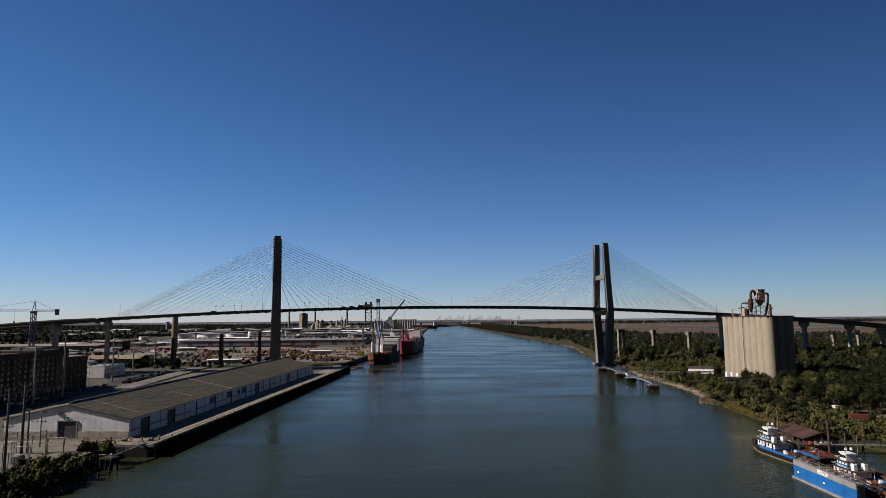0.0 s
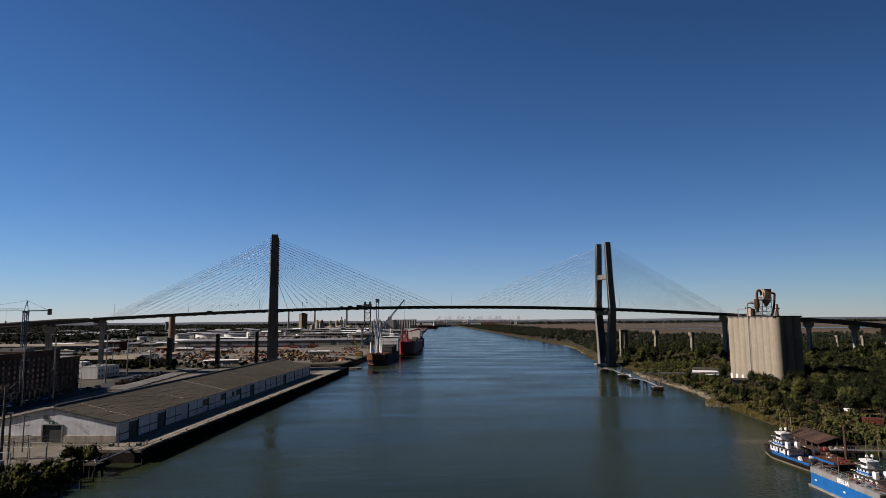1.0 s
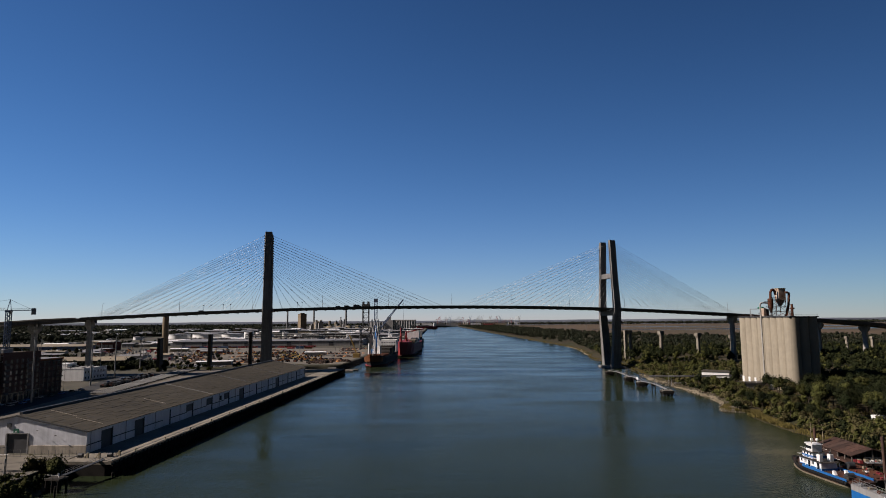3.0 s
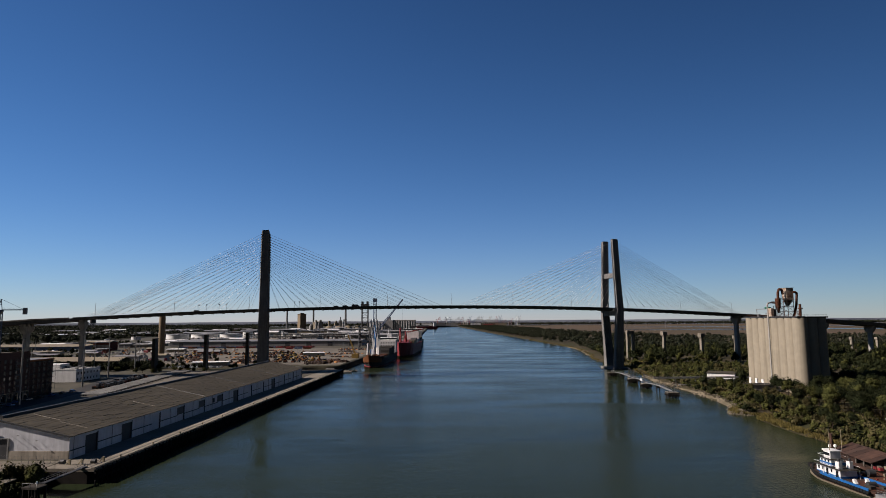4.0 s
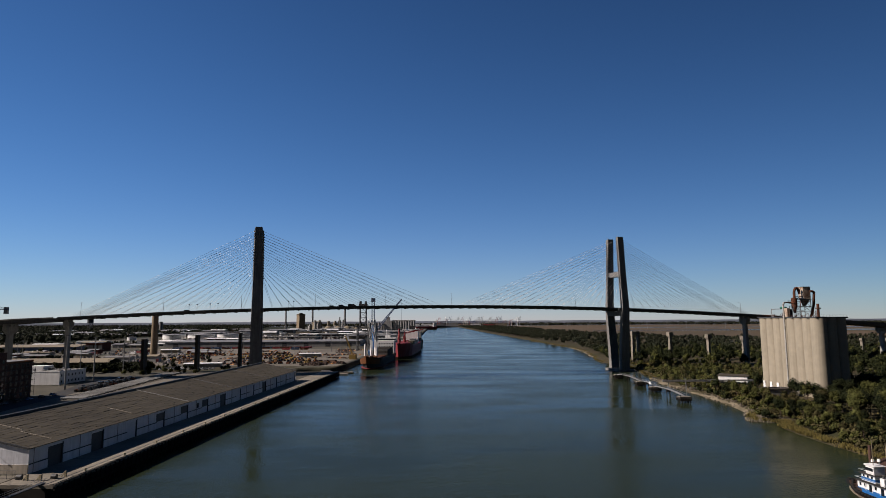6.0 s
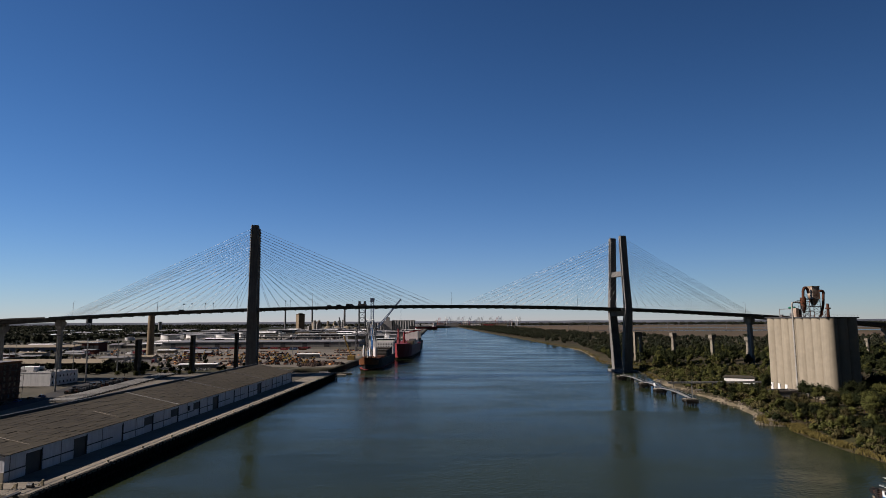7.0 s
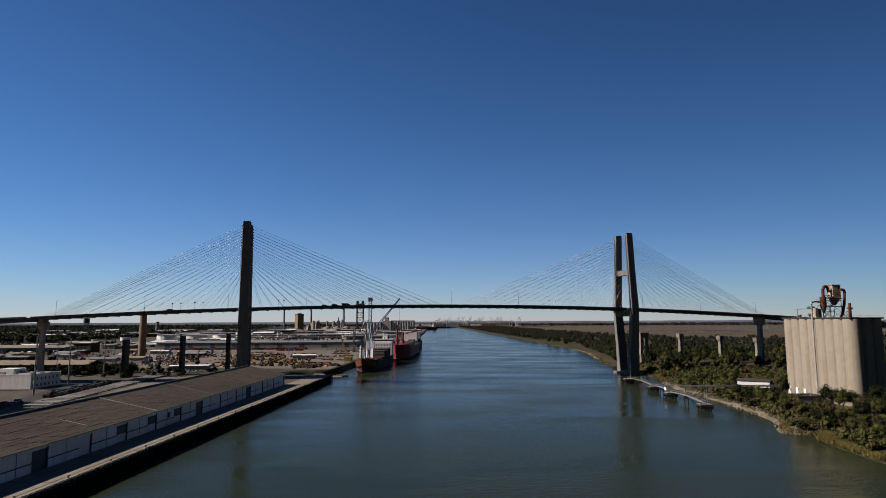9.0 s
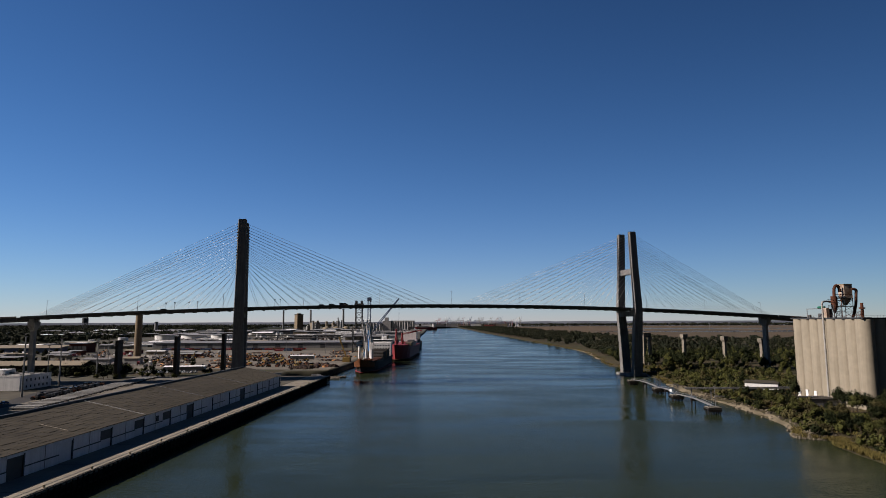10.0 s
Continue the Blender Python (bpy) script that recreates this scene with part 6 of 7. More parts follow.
for x, y, m in bits:
    c = thing("bollard_stand", WH_AT @ pose(x, y, 0.03), "braced mooring stand on the wharf apron" if m is M_CREAM else "dark coiled mooring gear on the apron", "mooring gear", "mooring gear on the apron")
    if m is M_CREAM:
        part("stand_post", Geo().box(-0.25, 0.25, -0.3, 0.3, 0, 1.7), m, c)
        part("stand_brace", Geo().beam((-1.3, 0, 0.1), (0, 0, 1.6), 0.3), m, c)
    else:
        part("reel", Geo().tube((-0.7, 0, 0.7), (0.7, 0, 0.7), 0.65, n=10), m, c)
        part("reel_foot", Geo().box(-0.9, 0.9, -0.5, 0.5, 0, 0.3), m, c)

# white two-storey office
office = thing("white_office_building", pose(-274.3, 498.7, GW, 0, 0, -1), "white two-storey office block with a flat pale roof", "building")
part("wall", Geo().box(-38, 0, 0, 31, 0, 9), M_WHITE, office)
part("roof", Geo().box(-37.6, -0.4, 0.4, 30.6, 9, 9.15), M_ROOF2, office)
part("parapet", Geo().box(-34, 0.1, -0.1, 0.3, 9, 9.6).box(-0.3, 0.1, 0.3, 31, 9, 9.6), M_WHITE, office)
part("penthouse", Geo().box(-34, -22, 14, 26, 9.15, 12.2), M_WHITE, office)
for k in range(14):
    x, y = rng.uniform(-35, -4), rng.uniform(3, 28)
    part("roof_unit", Geo().box(x - 1, x + 1, y - 0.8, y + 0.8, 9.15, 10.4), M_LIGHTGREY, office)
for fl in range(2):
    for k in range(7):
        wo = part("window", pane, None, office, at=pose(0.0, 2.2 + k * 4.1, 1.5 + fl * 4.2) @ Matrix.Diagonal((1, 0.6, 0.75, 1)))
        part("window_frame", frame_m, None, wo)

# sheds behind
def shed(name, x, y, w, d, h, rise, wall, roof, label, turn=0.0, doors=0):
    s = thing(name, pose(x, y, GW, 0, 0, turn), label, "shed")
    part("wall", Geo().box(0, w, 0, d, 0, h), wall, s)
    part("roof", Geo().along_x(((-0.8, h - 0.1), (d / 2, h + rise), (d + 0.8, h - 0.1), (d + 0.8, h + 0.3), (d / 2, h + rise + 0.5), (-0.8, h + 0.3)), -0.8, w + 0.8), roof, s)
    for k in range(doors):
        u = (k + 0.5) * w / doors
        part("door", Geo().box(u - 4, u + 4, -0.15, 0.05, 0, h * 0.72), M_DOOR, s)
    return s


shed("tan_roofed_shed", -425, 618, 118, 24, 7.5, 3.0, M_RUSTROOF, M_TAN, "long dark shed with a tan sheet roof", 1.5)
shed("grey_roofed_shed", -520, 655, 90, 40, 7.5, 2.5, M_GREYROOF, M_LIGHTGREY, "grey metal shed with a pale roof", 2)
shed("large_grey_shed", -760, 980, 205, 60, 7, 2.5, M_BLUESTEEL, M_TAN, "large blue-grey shed with a pale tan roof", 2)
shed("brick_shell_building", -540, 985, 24, 26, 13, 0.4, M_BRICK2, M_DARKSTEEL, "red brick building shell under construction", 0, 4)
shed("long_transit_shed", -478, 1112, 335, 95, 8.8, 1.6, M_LIGHTGREY, M_GREYROOF, "very long pale transit shed with loading doors", 1.2, 9)
shed("yard_canopy", -250, 652, 34, 9, 3.6, 0.5, M_LIGHTGREY, M_WHITE, "low white-roofed canopy by the yard", 8)
shed("open_storage_roof", -176, 812, 26, 7, 4.2, 0.6, M_LIGHTGREY, M_WHITE, "small grey and white site office", 2)
for k in range(26):
    x, y = rng.uniform(-760, -380), rng.uniform(1000, 1400)
    w, d, h = rng.uniform(18, 60), rng.uniform(14, 34), rng.uniform(4, 7)
    if -500 < x + w and y < 1230 and x > -560:
        continue
    r = rng.choice((M_WHITE, M_LIGHTGREY, M_ROOF2, M_TAN, M_GREYROOF))
    shed("industrial_shed", x, y, w, d, h, rng.uniform(0.5, 2), rng.choice((M_WHITE, M_LIGHTGREY, M_TAN, M_BRICK)), r, "low industrial shed with a shallow metal roof", rng.uniform(-6, 6), 2)
stack_tower = thing("concrete_stack_tower", pose(-366, 835, GW), "tall tapered beige concrete tower beside the yard", "tower")
part("shaft", Geo().tube((0, 0, -0.5), (0, 0, 53), 4.4, 3.8, n=24), M_STACK, stack_tower)
part("top_ring", Geo().tube((0, 0, 52.6), (0, 0, 53.6), 4.1, n=24), M_STACK, stack_tower)


# parked machines, cars and trailers
def machine(kind, mat, at, label):
    t = thing("wheel_loader" if kind == 0 else ("excavator" if kind == 1 else "farm_tractor"), at, label, "machine", "machines parked in the yard")
    if kind == 0:
        part("body", Geo().box(-1.2, 1.2, -3.2, 0.8, 1.0, 2.4), mat, t)
        part("cab", Geo().box(-0.8, 0.8, -0.8, 0.9, 2.4, 3.7), M_GLASS, t)
        part("boom", Geo().beam((0, 0.8, 1.8), (0, 3.2, 1.0), 0.8), mat, t)
        part("bucket", Geo().along_x(((3.0, 0.2), (4.4, 0.3), (3.3, 1.7), (2.9, 1.4)), -1.5, 1.5), M_RUST, t)
        ws = ((-1.1, -2.2), (1.1, -2.2), (-1.1, 1.3), (1.1, 1.3))
        r = 0.95
    elif kind == 1:
        part("body", Geo().box(-1.4, 1.4, -2.6, 1.6, 1.1, 2.6), mat, t)
        part("cab", Geo().box(-1.3, -0.1, 0.2, 1.7, 2.6, 3.6), M_GLASS, t)
        part("boom", Geo().beam((0.4, 1.4, 2.2), (0.4, 4.2, 5.2), 0.5).beam((0.4, 4.2, 5.2), (0.4, 6.4, 2.6), 0.4), mat, t)
        part("bucket", Geo().along_x(((6.0, 1.6), (7.0, 1.7), (6.6, 2.8)), -0.2, 1.0), M_RUST, t)
        for s in (-1.2, 1.2):
            part("track", Geo().box(s - 0.35, s + 0.35, -2.4, 2.4, 0, 1.05), M_RUBBER, t)
        return t
    else:
        part("bonnet", Geo().box(-0.5, 0.5, 0, 2.6, 1.1, 2.0), mat, t)
        part("cab", Geo().box(-0.8, 0.8, -1.6, 0.1, 1.2, 3.1), M_DARKSTEEL, t)
        ws = ((-1.1, -1.1), (1.1, -1.1), (-0.8, 1.9), (0.8, 1.9))
        r = 0.85
    for x, y in ws:
        part("wheel", Geo().tube((x - 0.35, y, r), (x + 0.35, y, r), r, n=10), M_RUBBER, t)
    return t


protos = []
for kind, mat, label in ((0, M_ORANGE, "orange wheel loader parked in the yard"), (0, M_YELLOW, "yellow wheel loader parked in the yard"), (1, M_ORANGE, "orange excavator parked in the yard"), (1, M_YELLOW, "yellow excavator parked in the yard"),
                         (2, M_RUST, "rust brown tractor in a tight row"), (2, M_RED, "red farm tractor in a tight row"), (2, M_DARKSTEEL, "dark tractor in a tight row"), (0, M_RUST, "rusty brown loader awaiting scrap")):
    protos.append(machine(kind, mat, pose(-120 - len(protos) * 7, 700, GW + 0.04, 0, 0, 20), label))
count = 0
for row in range(20):
    y = 700 + row * 14.5
    for col in range(26):
        x = -112 - col * 8.2 - row * 1.5
        if noise.noise((x * 0.012, y * 0.02, 1.7)) < -0.14 or count > 120 or rng.random() < 0.35:
            continue
        if -185 < x < -145 and 800 < y < 830:
            continue
        count += 1
        copy_thing(rng.choice(protos), pose(x + rng.uniform(-1.5, 1.5), y + rng.uniform(-2, 2), GW + 0.04, 0, 0, rng.choice((0, 90, 180, 35)) + rng.uniform(-12, 12)))
for row in range(2):
    for k in range(25):
        copy_thing(protos[rng.choice((4, 6, 6, 7))], pose(-227 - row * 5.2 - k * 0.33 + rng.uniform(-0.6, 0.6), 452 + k * 3.0 + rng.uniform(-0.4, 0.4), GW + 0.04, 0, 0, 90 + rng.uniform(-15, 15)))


def car(mat, at, label):
    t = thing("parked_car", at, label, "car", "cars parked in the port")
    part("body", Geo().along_x(((-2.2, 0.35), (2.2, 0.35), (2.2, 0.85), (1.2, 0.98), (-2.2, 1.0)), -0.9, 0.9), mat, t)
    part("cabin", Geo().along_x(((-1.9, 0.98), (1.2, 0.98), (0.5, 1.5), (-1.5, 1.5)), -0.8, 0.8), M_GLASS, t)
    part("roof", Geo().box(-0.75, 0.75, -1.4, 0.4, 1.5, 1.56), mat, t)
    for x in (-0.85, 0.85):
        for y in (-1.4, 1.4):
            part("wheel", Geo().tube((x - 0.1, y, 0.33), (x + 0.1, y, 0.33), 0.33, n=9), M_RUBBER, t)
    return t


cars = [car(M_WHITE, pose(-232, 340, GW + 0.04), "white car parked by the street"), car(M_DARKSTEEL, pose(-232, 350, GW + 0.04), "dark car parked by the street"),
        car(M_LIGHTGREY, pose(-232, 360, GW + 0.04), "silver grey car parked by the street"), car(M_RED, pose(228, 276, GE + 0.26, 0, 0, 70), "red car on the sandy track"), car(M_BLUE, pose(-232, 370, GW + 0.04), "blue car parked by the street")]
for k in range(14):
    copy_thing(rng.choice(cars), pose(-238.5 + rng.uniform(-0.3, 0.3), 300 + k * 10.4, GW + 0.04, 0, 0, rng.uniform(-4, 4)))
for k in range(36):
    copy_thing(rng.choice((cars[0], cars[2], cars[0], cars[1])), pose(-262 + (k % 15) * 3.3, 628 + (k // 15) * 9, GW + 0.05, 0, 0, rng.uniform(-4, 4)))
for k in range(12):
    copy_thing(rng.choice((cars[0], cars[2], cars[1])), pose(-300 - (k % 10) * 3.2, 560 + (k // 10) * 9, GW + 0.02, 0, 0, rng.uniform(-4, 4)))
trailer = thing("flat_trailer", pose(-212, 412, GW + 0.08, 0, 0, 84), "pale flat-topped trailer in a parked row", "trailer", "trailers parked behind the warehouse")
part("bed", Geo().box(-1.1, 1.1, -7, 7, 1.1, 1.4), M_ROOF2, trailer)
part("side_panel", Geo().box(-1.3, 1.3, -6.9, 6.9, 0.6, 1.1), M_DARKSTEEL, trailer)
for x in (-1.05, 1.05):
    for y in (-5.5, -4.3, 5):
        part("wheel", Geo().tube((x - 0.2, y, 0.5), (x + 0.2, y, 0.5), 0.5, n=9), M_RUBBER, trailer)
for k in range(31):
    copy_thing(trailer, pose(-212.6 - k * 0.62 + rng.uniform(-0.5, 0.5), 417.6 + k * 5.6, GW + 0.08, 0, 0, 84 + rng.uniform(-2, 2)))
CONT = [(M_RUST, "rust red freight container beside the shed"), (M_BLUESTEEL, "blue-grey freight container beside the shed"), (M_HULLRED, "dark red freight container beside the shed")]
cprot = []
for m, label in CONT:
    t = thing("freight_container", pose(-215 - 14 * len(cprot), 1010, GW, 0, 0, 0), label, "container", "containers by the transit shed")
    part("shell", corrugated(-6, 6, -1.2, 0, 0, 2.6, "x", 0.6, 0.08), m, t)
    part("core", Geo().box(-6, 6, -1.15, 1.2, 0, 2.6), m, t)
    cprot.append(t)
for k in range(42):
    copy_thing(rng.choice(cprot), pose(-430 + (k % 14) * 16 + rng.uniform(-1, 1), 1050 + (k // 14) * 9, GW, 0, 0, rng.uniform(-3, 3)))

# slip with floating landing stages between wharf and yard
for x, y, w, d, m, label in ((-99, 618, 13, 5, M_LIGHTGREY, "grey floating landing stage"), (-103, 633, 20, 6, M_HULLGREY, "dark low work float"), (-118, 612, 9, 20, M_TIMBER, "dark timber float in the slip")):
    f = thing("floating_stage", pose(x, y, 0, 0, 0, 4), label, "float", "floats in the slip")
    part("float_hull", Geo().box(-w, w, -d / 2, d / 2, -0.5, 1.0), m, f)
    part("float_deck", Geo().box(-w + 0.3, w - 0.3, -d / 2 + 0.3, d / 2 - 0.3, 1.0, 1.15), M_WHARF, f)
    part("float_hut", Geo().box(-w * 0.5, -w * 0.1, -d * 0.25, d * 0.25, 1.15, 3.0), M_LIGHTGREY, f)
# clumps of trees and scrub inland
for k in range(46):
    x, y = rng.choice(((-275, 628), (-268, 640), (-232, 600), (-190, 606), (-300, 610), (-262, 590)))
    tree(x + rng.gauss(0, 9), y + rng.gauss(0, 7), GW - 0.2, rng.choice((0, 3, 0, 2)) if k % 2 else rng.choice((2, 3)), rng.uniform(0.5, 0.8) if k % 2 else rng.uniform(1.0, 1.6), rng.uniform(0.45, 0.65) if k % 2 else rng.uniform(1, 1.4), k % 2 == 0)
for x, y in ((-281, 700), (-300, 720), (-240, 690), (-262, 745), (-330, 650), (-345, 640), (-360, 655)):
    tree(x, y, GW - 0.2, rng.choice((0, 2, 3)), 0.6, 0.55)

# vans, stacked goods and scattered trees between the sheds
van_protos = []
for m, label in ((M_WHITE, "white box truck parked by a shed"), (M_LIGHTGREY, "grey box truck parked by a shed"), (M_HULLRED, "dark red box truck parked by a shed")):
    t = thing("box_truck", pose(-300 - 6 * len(van_protos), 730, GW + 0.06, 0, 0, 20), label, "truck", "trucks around the port")
    part("box", Geo().box(-1.25, 1.25, -4.5, 2.0, 1.0, 3.8), m, t)
    part("cab", Geo().along_x(((2.1, 0.7), (4.3, 0.7), (4.3, 1.7), (3.7, 2.7), (2.1, 2.7)), -1.15, 1.15), M_WHITE, t)
    part("windscreen", Geo().box(-1.0, 1.0, 4.05, 4.2, 1.75, 2.4), M_GLASS, t)
    for x in (-1.0, 1.0):
        for y in (-3.2, 3.2):
            part("wheel", Geo().tube((x - 0.2, y, 0.5), (x + 0.2, y, 0.5), 0.5, n=9), M_RUBBER, t)
    van_protos.append(t)
for k in range(34):
    x, y = rng.uniform(-620, -300), rng.uniform(700, 975)
    if -385 < x < -345 and 815 < y < 855:
        continue
    copy_thing(rng.choice(van_protos), pose(x, y, GW + 0.06, 0, 0, rng.choice((0, 90, 180)) + rng.uniform(-8, 8)))
for k in range(36):
    x, y = rng.uniform(-640, -300), rng.uniform(700, 985)
    copy_thing(rng.choice((protos[0], protos[2], protos[7], cars[0], cars[2], cars[1])), pose(x, y, GW + 0.06, 0, 0, rng.uniform(0, 360)))
for k in range(22):
    x, y = rng.uniform(-640, -330), rng.uniform(700, 960)
    if -400 < x + 30 and x < -330 and 790 < y < 870 or any(abs(x - a) < 32 and abs(y - b) < 24 for a, b in ((-366, 835),)):
        continue
    shed("port_shed", x, y, rng.uniform(12, 30), rng.uniform(9, 16), rng.uniform(3.5, 6.5), rng.uniform(0.4, 1.5), rng.choice((M_WHITE, M_LIGHTGREY, M_TAN, M_BRICK2)), rng.choice((M_WHITE, M_LIGHTGREY, M_GREYROOF, M_TAN)), "small port shed with a shallow metal roof", rng.uniform(-6, 6))
MIDW = [crown_arrays(260 + k, 4.6, 9, 120, 0.9, 6) for k in range(4)]
belt = []
for k in range(420):
    x, y = rng.choice(((rng.uniform(-480, -300), rng.gauss(604, 7)), (rng.uniform(-640, -420), rng.gauss(745, 10)), (rng.uniform(-900, -520), rng.gauss(930, 18)), (rng.uniform(-1000, -480), rng.gauss(1240, 40)), (rng.uniform(-330, -270), rng.gauss(628, 10))))
    s = rng.uniform(0.6, 1.1)
    belt.append((x, y, GW - 0.6, s, s * rng.uniform(0.8, 1.1), rng.uniform(0, 6.3), rng.randrange(4)))
tagged(new("tree_belt", merged("tree_belt", MIDW, belt, M_LEAF)), "dark green belts of trees between the port sheds", "trees", kind="stuff")


# ---- west bank: tank farm and far industry ----
def tank(x, y, r, h):
    t = thing("storage_tank", pose(x, y, GW), "white cylindrical fuel storage tank", "tank", "tanks of the tank farm")
    part("shell", Geo().tube((0, 0, 0), (0, 0, h), r, n=32), M_WHITE, t)
    part("roof_cone", Geo().tube((0, 0, h), (0, 0, h + r * 0.06), r * 1.01, r * 0.1, n=32), M_LIGHTGREY, t)
    part("wind_girder", Geo().tube((0, 0, h - 0.9), (0, 0, h - 0.5), r * 1.03, n=32), M_LIGHTGREY, t)
    return t


tank(-681, 1610, 27, 12)
tank(-610, 1615, 36, 12)
tank(-543, 1610, 27, 12)
tank(-485, 1560, 12, 18)
for k in range(46):
    x, y = rng.uniform(-760, -170), rng.uniform(1380, 2300)
    if -740 < x < -480 and 1360 < y < 1720:
        continue
    tank(x, y, rng.choice((6, 8, 11, 14, 10)), rng.uniform(6, 11))
for k in range(110):
    x, y = rng.uniform(-1500, -110), rng.uniform(1420, 2700)
    if x > -0.06 * y - 20 or (-800 < x < -470 and 1360 < y < 1720):
        continue
    shed("industrial_shed", x, y, rng.uniform(25, 90), rng.uniform(20, 60), rng.uniform(6, 13), rng.uniform(0.5, 3), rng.choice((M_LIGHTGREY, M_TAN, M_BRICK, M_DARKSTEEL, M_DARKSTEEL)), rng.choice((M_WHITE, M_GREYROOF, M_LIGHTGREY, M_GREYROOF)), "low industrial shed with a shallow metal roof", rng.uniform(-10, 10))
rack = thing("pipe_rack", pose(-420, 1330, GW), "long dark steel pipe rack in the tank farm", "pipe rack")
rk = Geo()
for k in range(27):
    rk.beam((k * 11, 0, 0), (k * 11, 0, 16), 0.9)
for z in (6, 11, 16):
    rk.box(0, 286, -0.8, 0.8, z - 0.8, z)
part("rack_frame", rk, M_DARKSTEEL, rack)
part("rack_pipe", Geo().tube((0, 0.6, 17), (286, 0.6, 17), 0.8, n=8).tube((0, -1.4, 12), (286, -1.4, 12), 0.8, n=8), M_STEEL, rack)
block = thing("beige_mill_building", pose(-712, 3120, GW, 0, 0, 38), "tall beige windowless mill building", "building")
part("wall", Geo().box(-16, 16, -16, 16, 0, 76), M_STACK, block)
part("roof", Geo().box(-16.5, 16.5, -16.5, 16.5, 76, 78.5), M_RUSTROOF, block)
part("roof_house", Geo().box(-9, 9, -7, 7, 78.5, 83), M_STACK, block)
for k in range(4):
    part("wall_rib", Geo().box(-13 + k * 8.3, -11.5 + k * 8.3, -16.7, -16, 0, 76), M_STACK, block)
for x, y, h, r in ((-718, 2850, 94, 3.6), (-646, 3085, 98, 4.2), (-452, 2875, 98, 4.2), (-1121, 2490, 44, 6), (-480, 2900, 60, 2.5)):
    c = thing("chimney_stack", pose(x, y, GW), "tall grey industrial chimney", "chimney", "chimneys of the mill")
    part("shaft", Geo().tube((0, 0, 0), (0, 0, h), r * 1.25, r, n=14), M_GREYROOF, c)
    part("rim", Geo().tube((0, 0, h - 3), (0, 0, h), r * 1.15, n=14), M_DARKSTEEL, c)
plant = thing("process_plant", pose(-520, 2900, GW, 0, 0, 32), "dense grey process plant with silos and towers", "plant")
for k in range(22):
    x, y, h, w = rng.uniform(-90, 90), rng.uniform(-40, 40), rng.uniform(14, 50), rng.uniform(4, 10)
    m = rng.choice((M_LIGHTGREY, M_TAN, M_GREYROOF, M_SILODARK))
    if k % 3:
        part("plant_block", Geo().box(x - w, x + w, y - w, y + w, 0, h * 0.8).box(x - w * 0.5, x + w * 0.5, y - w * 0.5, y + w * 0.5, h * 0.8, h), m, plant)
    else:
        part("plant_silo", Geo().tube((x, y, 0), (x, y, h), w * 0.8, n=14), m, plant)
for k in range(4):
    x = -40 + k * 46
    part("stockpile_dome", Geo().loft([[(x + r * math.cos(a), -70 + r * math.sin(a), z) for a in np.linspace(0, 2 * math.pi, 16)[:-1]] for r, z in ((22, 0), (20, 9), (13, 17), (3, 21))], smooth=True), M_TAN, plant, "pale domed store")
elev = thing("riverside_grain_elevator", pose(-150, 1880, GW, 0, 0, -3), "long row of grey riverside grain silos", "silo")
for k in range(9):
    part("silo", Geo().tube((k * 7.6 + 4, 0, 0), (k * 7.6 + 4, 0, 42), 3.8, n=16), M_SILODARK, elev)
part("gallery", Geo().box(0, 69, -3, 3, 42, 45), M_SILODARK, elev)
part("head_house", Geo().box(-24, 0, -9, 9, 0, 44).box(-18, -8, -6, 6, 44, 54), M_SILODARK, elev)
for k in range(5):
    part("silo", Geo().tube((-30 - k * 9, -10, 0), (-30 - k * 9, -10, 38), 4.4, n=16), M_SILODARK, elev)
mast = thing("water_tower", pose(-1640, 2900, GW), "dark water tower above the woods", "tower")
part("leg_frame", lattice(Geo(), -7, 7, -7, 7, 0, 46, 4, 1.6), M_DARKSTEEL, mast)
part("tank", Geo().tube((0, 0, 40), (0, 0, 62), 13, n=16), M_DARKSTEEL, mast)
# far container port with its cranes at the bend of the river
def sts(x, y, h, mat):
    c = thing("container_crane", pose(x, y, GW, 0, 0, rng.uniform(-20, 20)), "far ship-to-shore container crane with raised boom", "crane", "cranes of the far container port")
    part("portal", Geo().beam((-9, 0, 0), (-9, 0, h * 0.62), 1.5).beam((9, 0, 0), (9, 0, h * 0.62), 1.5).beam((-9, 0, h * 0.62), (9, 0, h * 0.62), 1.5), mat, c)
    part("boom", Geo().beam((9, 0, h * 0.6), (16, 0, h), 1.2).beam((-24, 0, h * 0.62), (9, 0, h * 0.62), 1.3), mat, c)
    part("apex", Geo().beam((-4, 0, h * 0.62), (2, 0, h * 0.9), 1.6).beam((9, 0, h * 0.62), (2, 0, h * 0.9), 1.6), mat, c)


for k in range(38):
    sts(-40 + k * 16 + rng.uniform(-10, 10), 4420 + rng.uniform(-40, 120), rng.choice((44, 50, 54, 72)), rng.choice((M_LIGHTGREY, M_WHITE, M_HULLRED, M_TAN, M_BLUESTEEL)))
for k in range(9):
    s = thing("far_warehouse", pose(-300 + k * 90, 4500 + rng.uniform(-60, 60), GW), "pale low building at the far port", "building", "buildings of the far port")
    part("wall", Geo().box(-38, 38, -10, 10, 0, rng.uniform(12, 22)), rng.choice((M_WHITE, M_TAN, M_LIGHTGREY, M_HULLRED)), s)
    part("roof", Geo().box(-39, 39, -11, 11, 22, 23), M_GREYROOF, s)
single("far_quay", Geo().prism([(-420, 4380), (760, 4380), (760, 4700), (-420, 4700)], -1, GW), M_LAND, "far quay at the river bend", "quay", kind="structure")
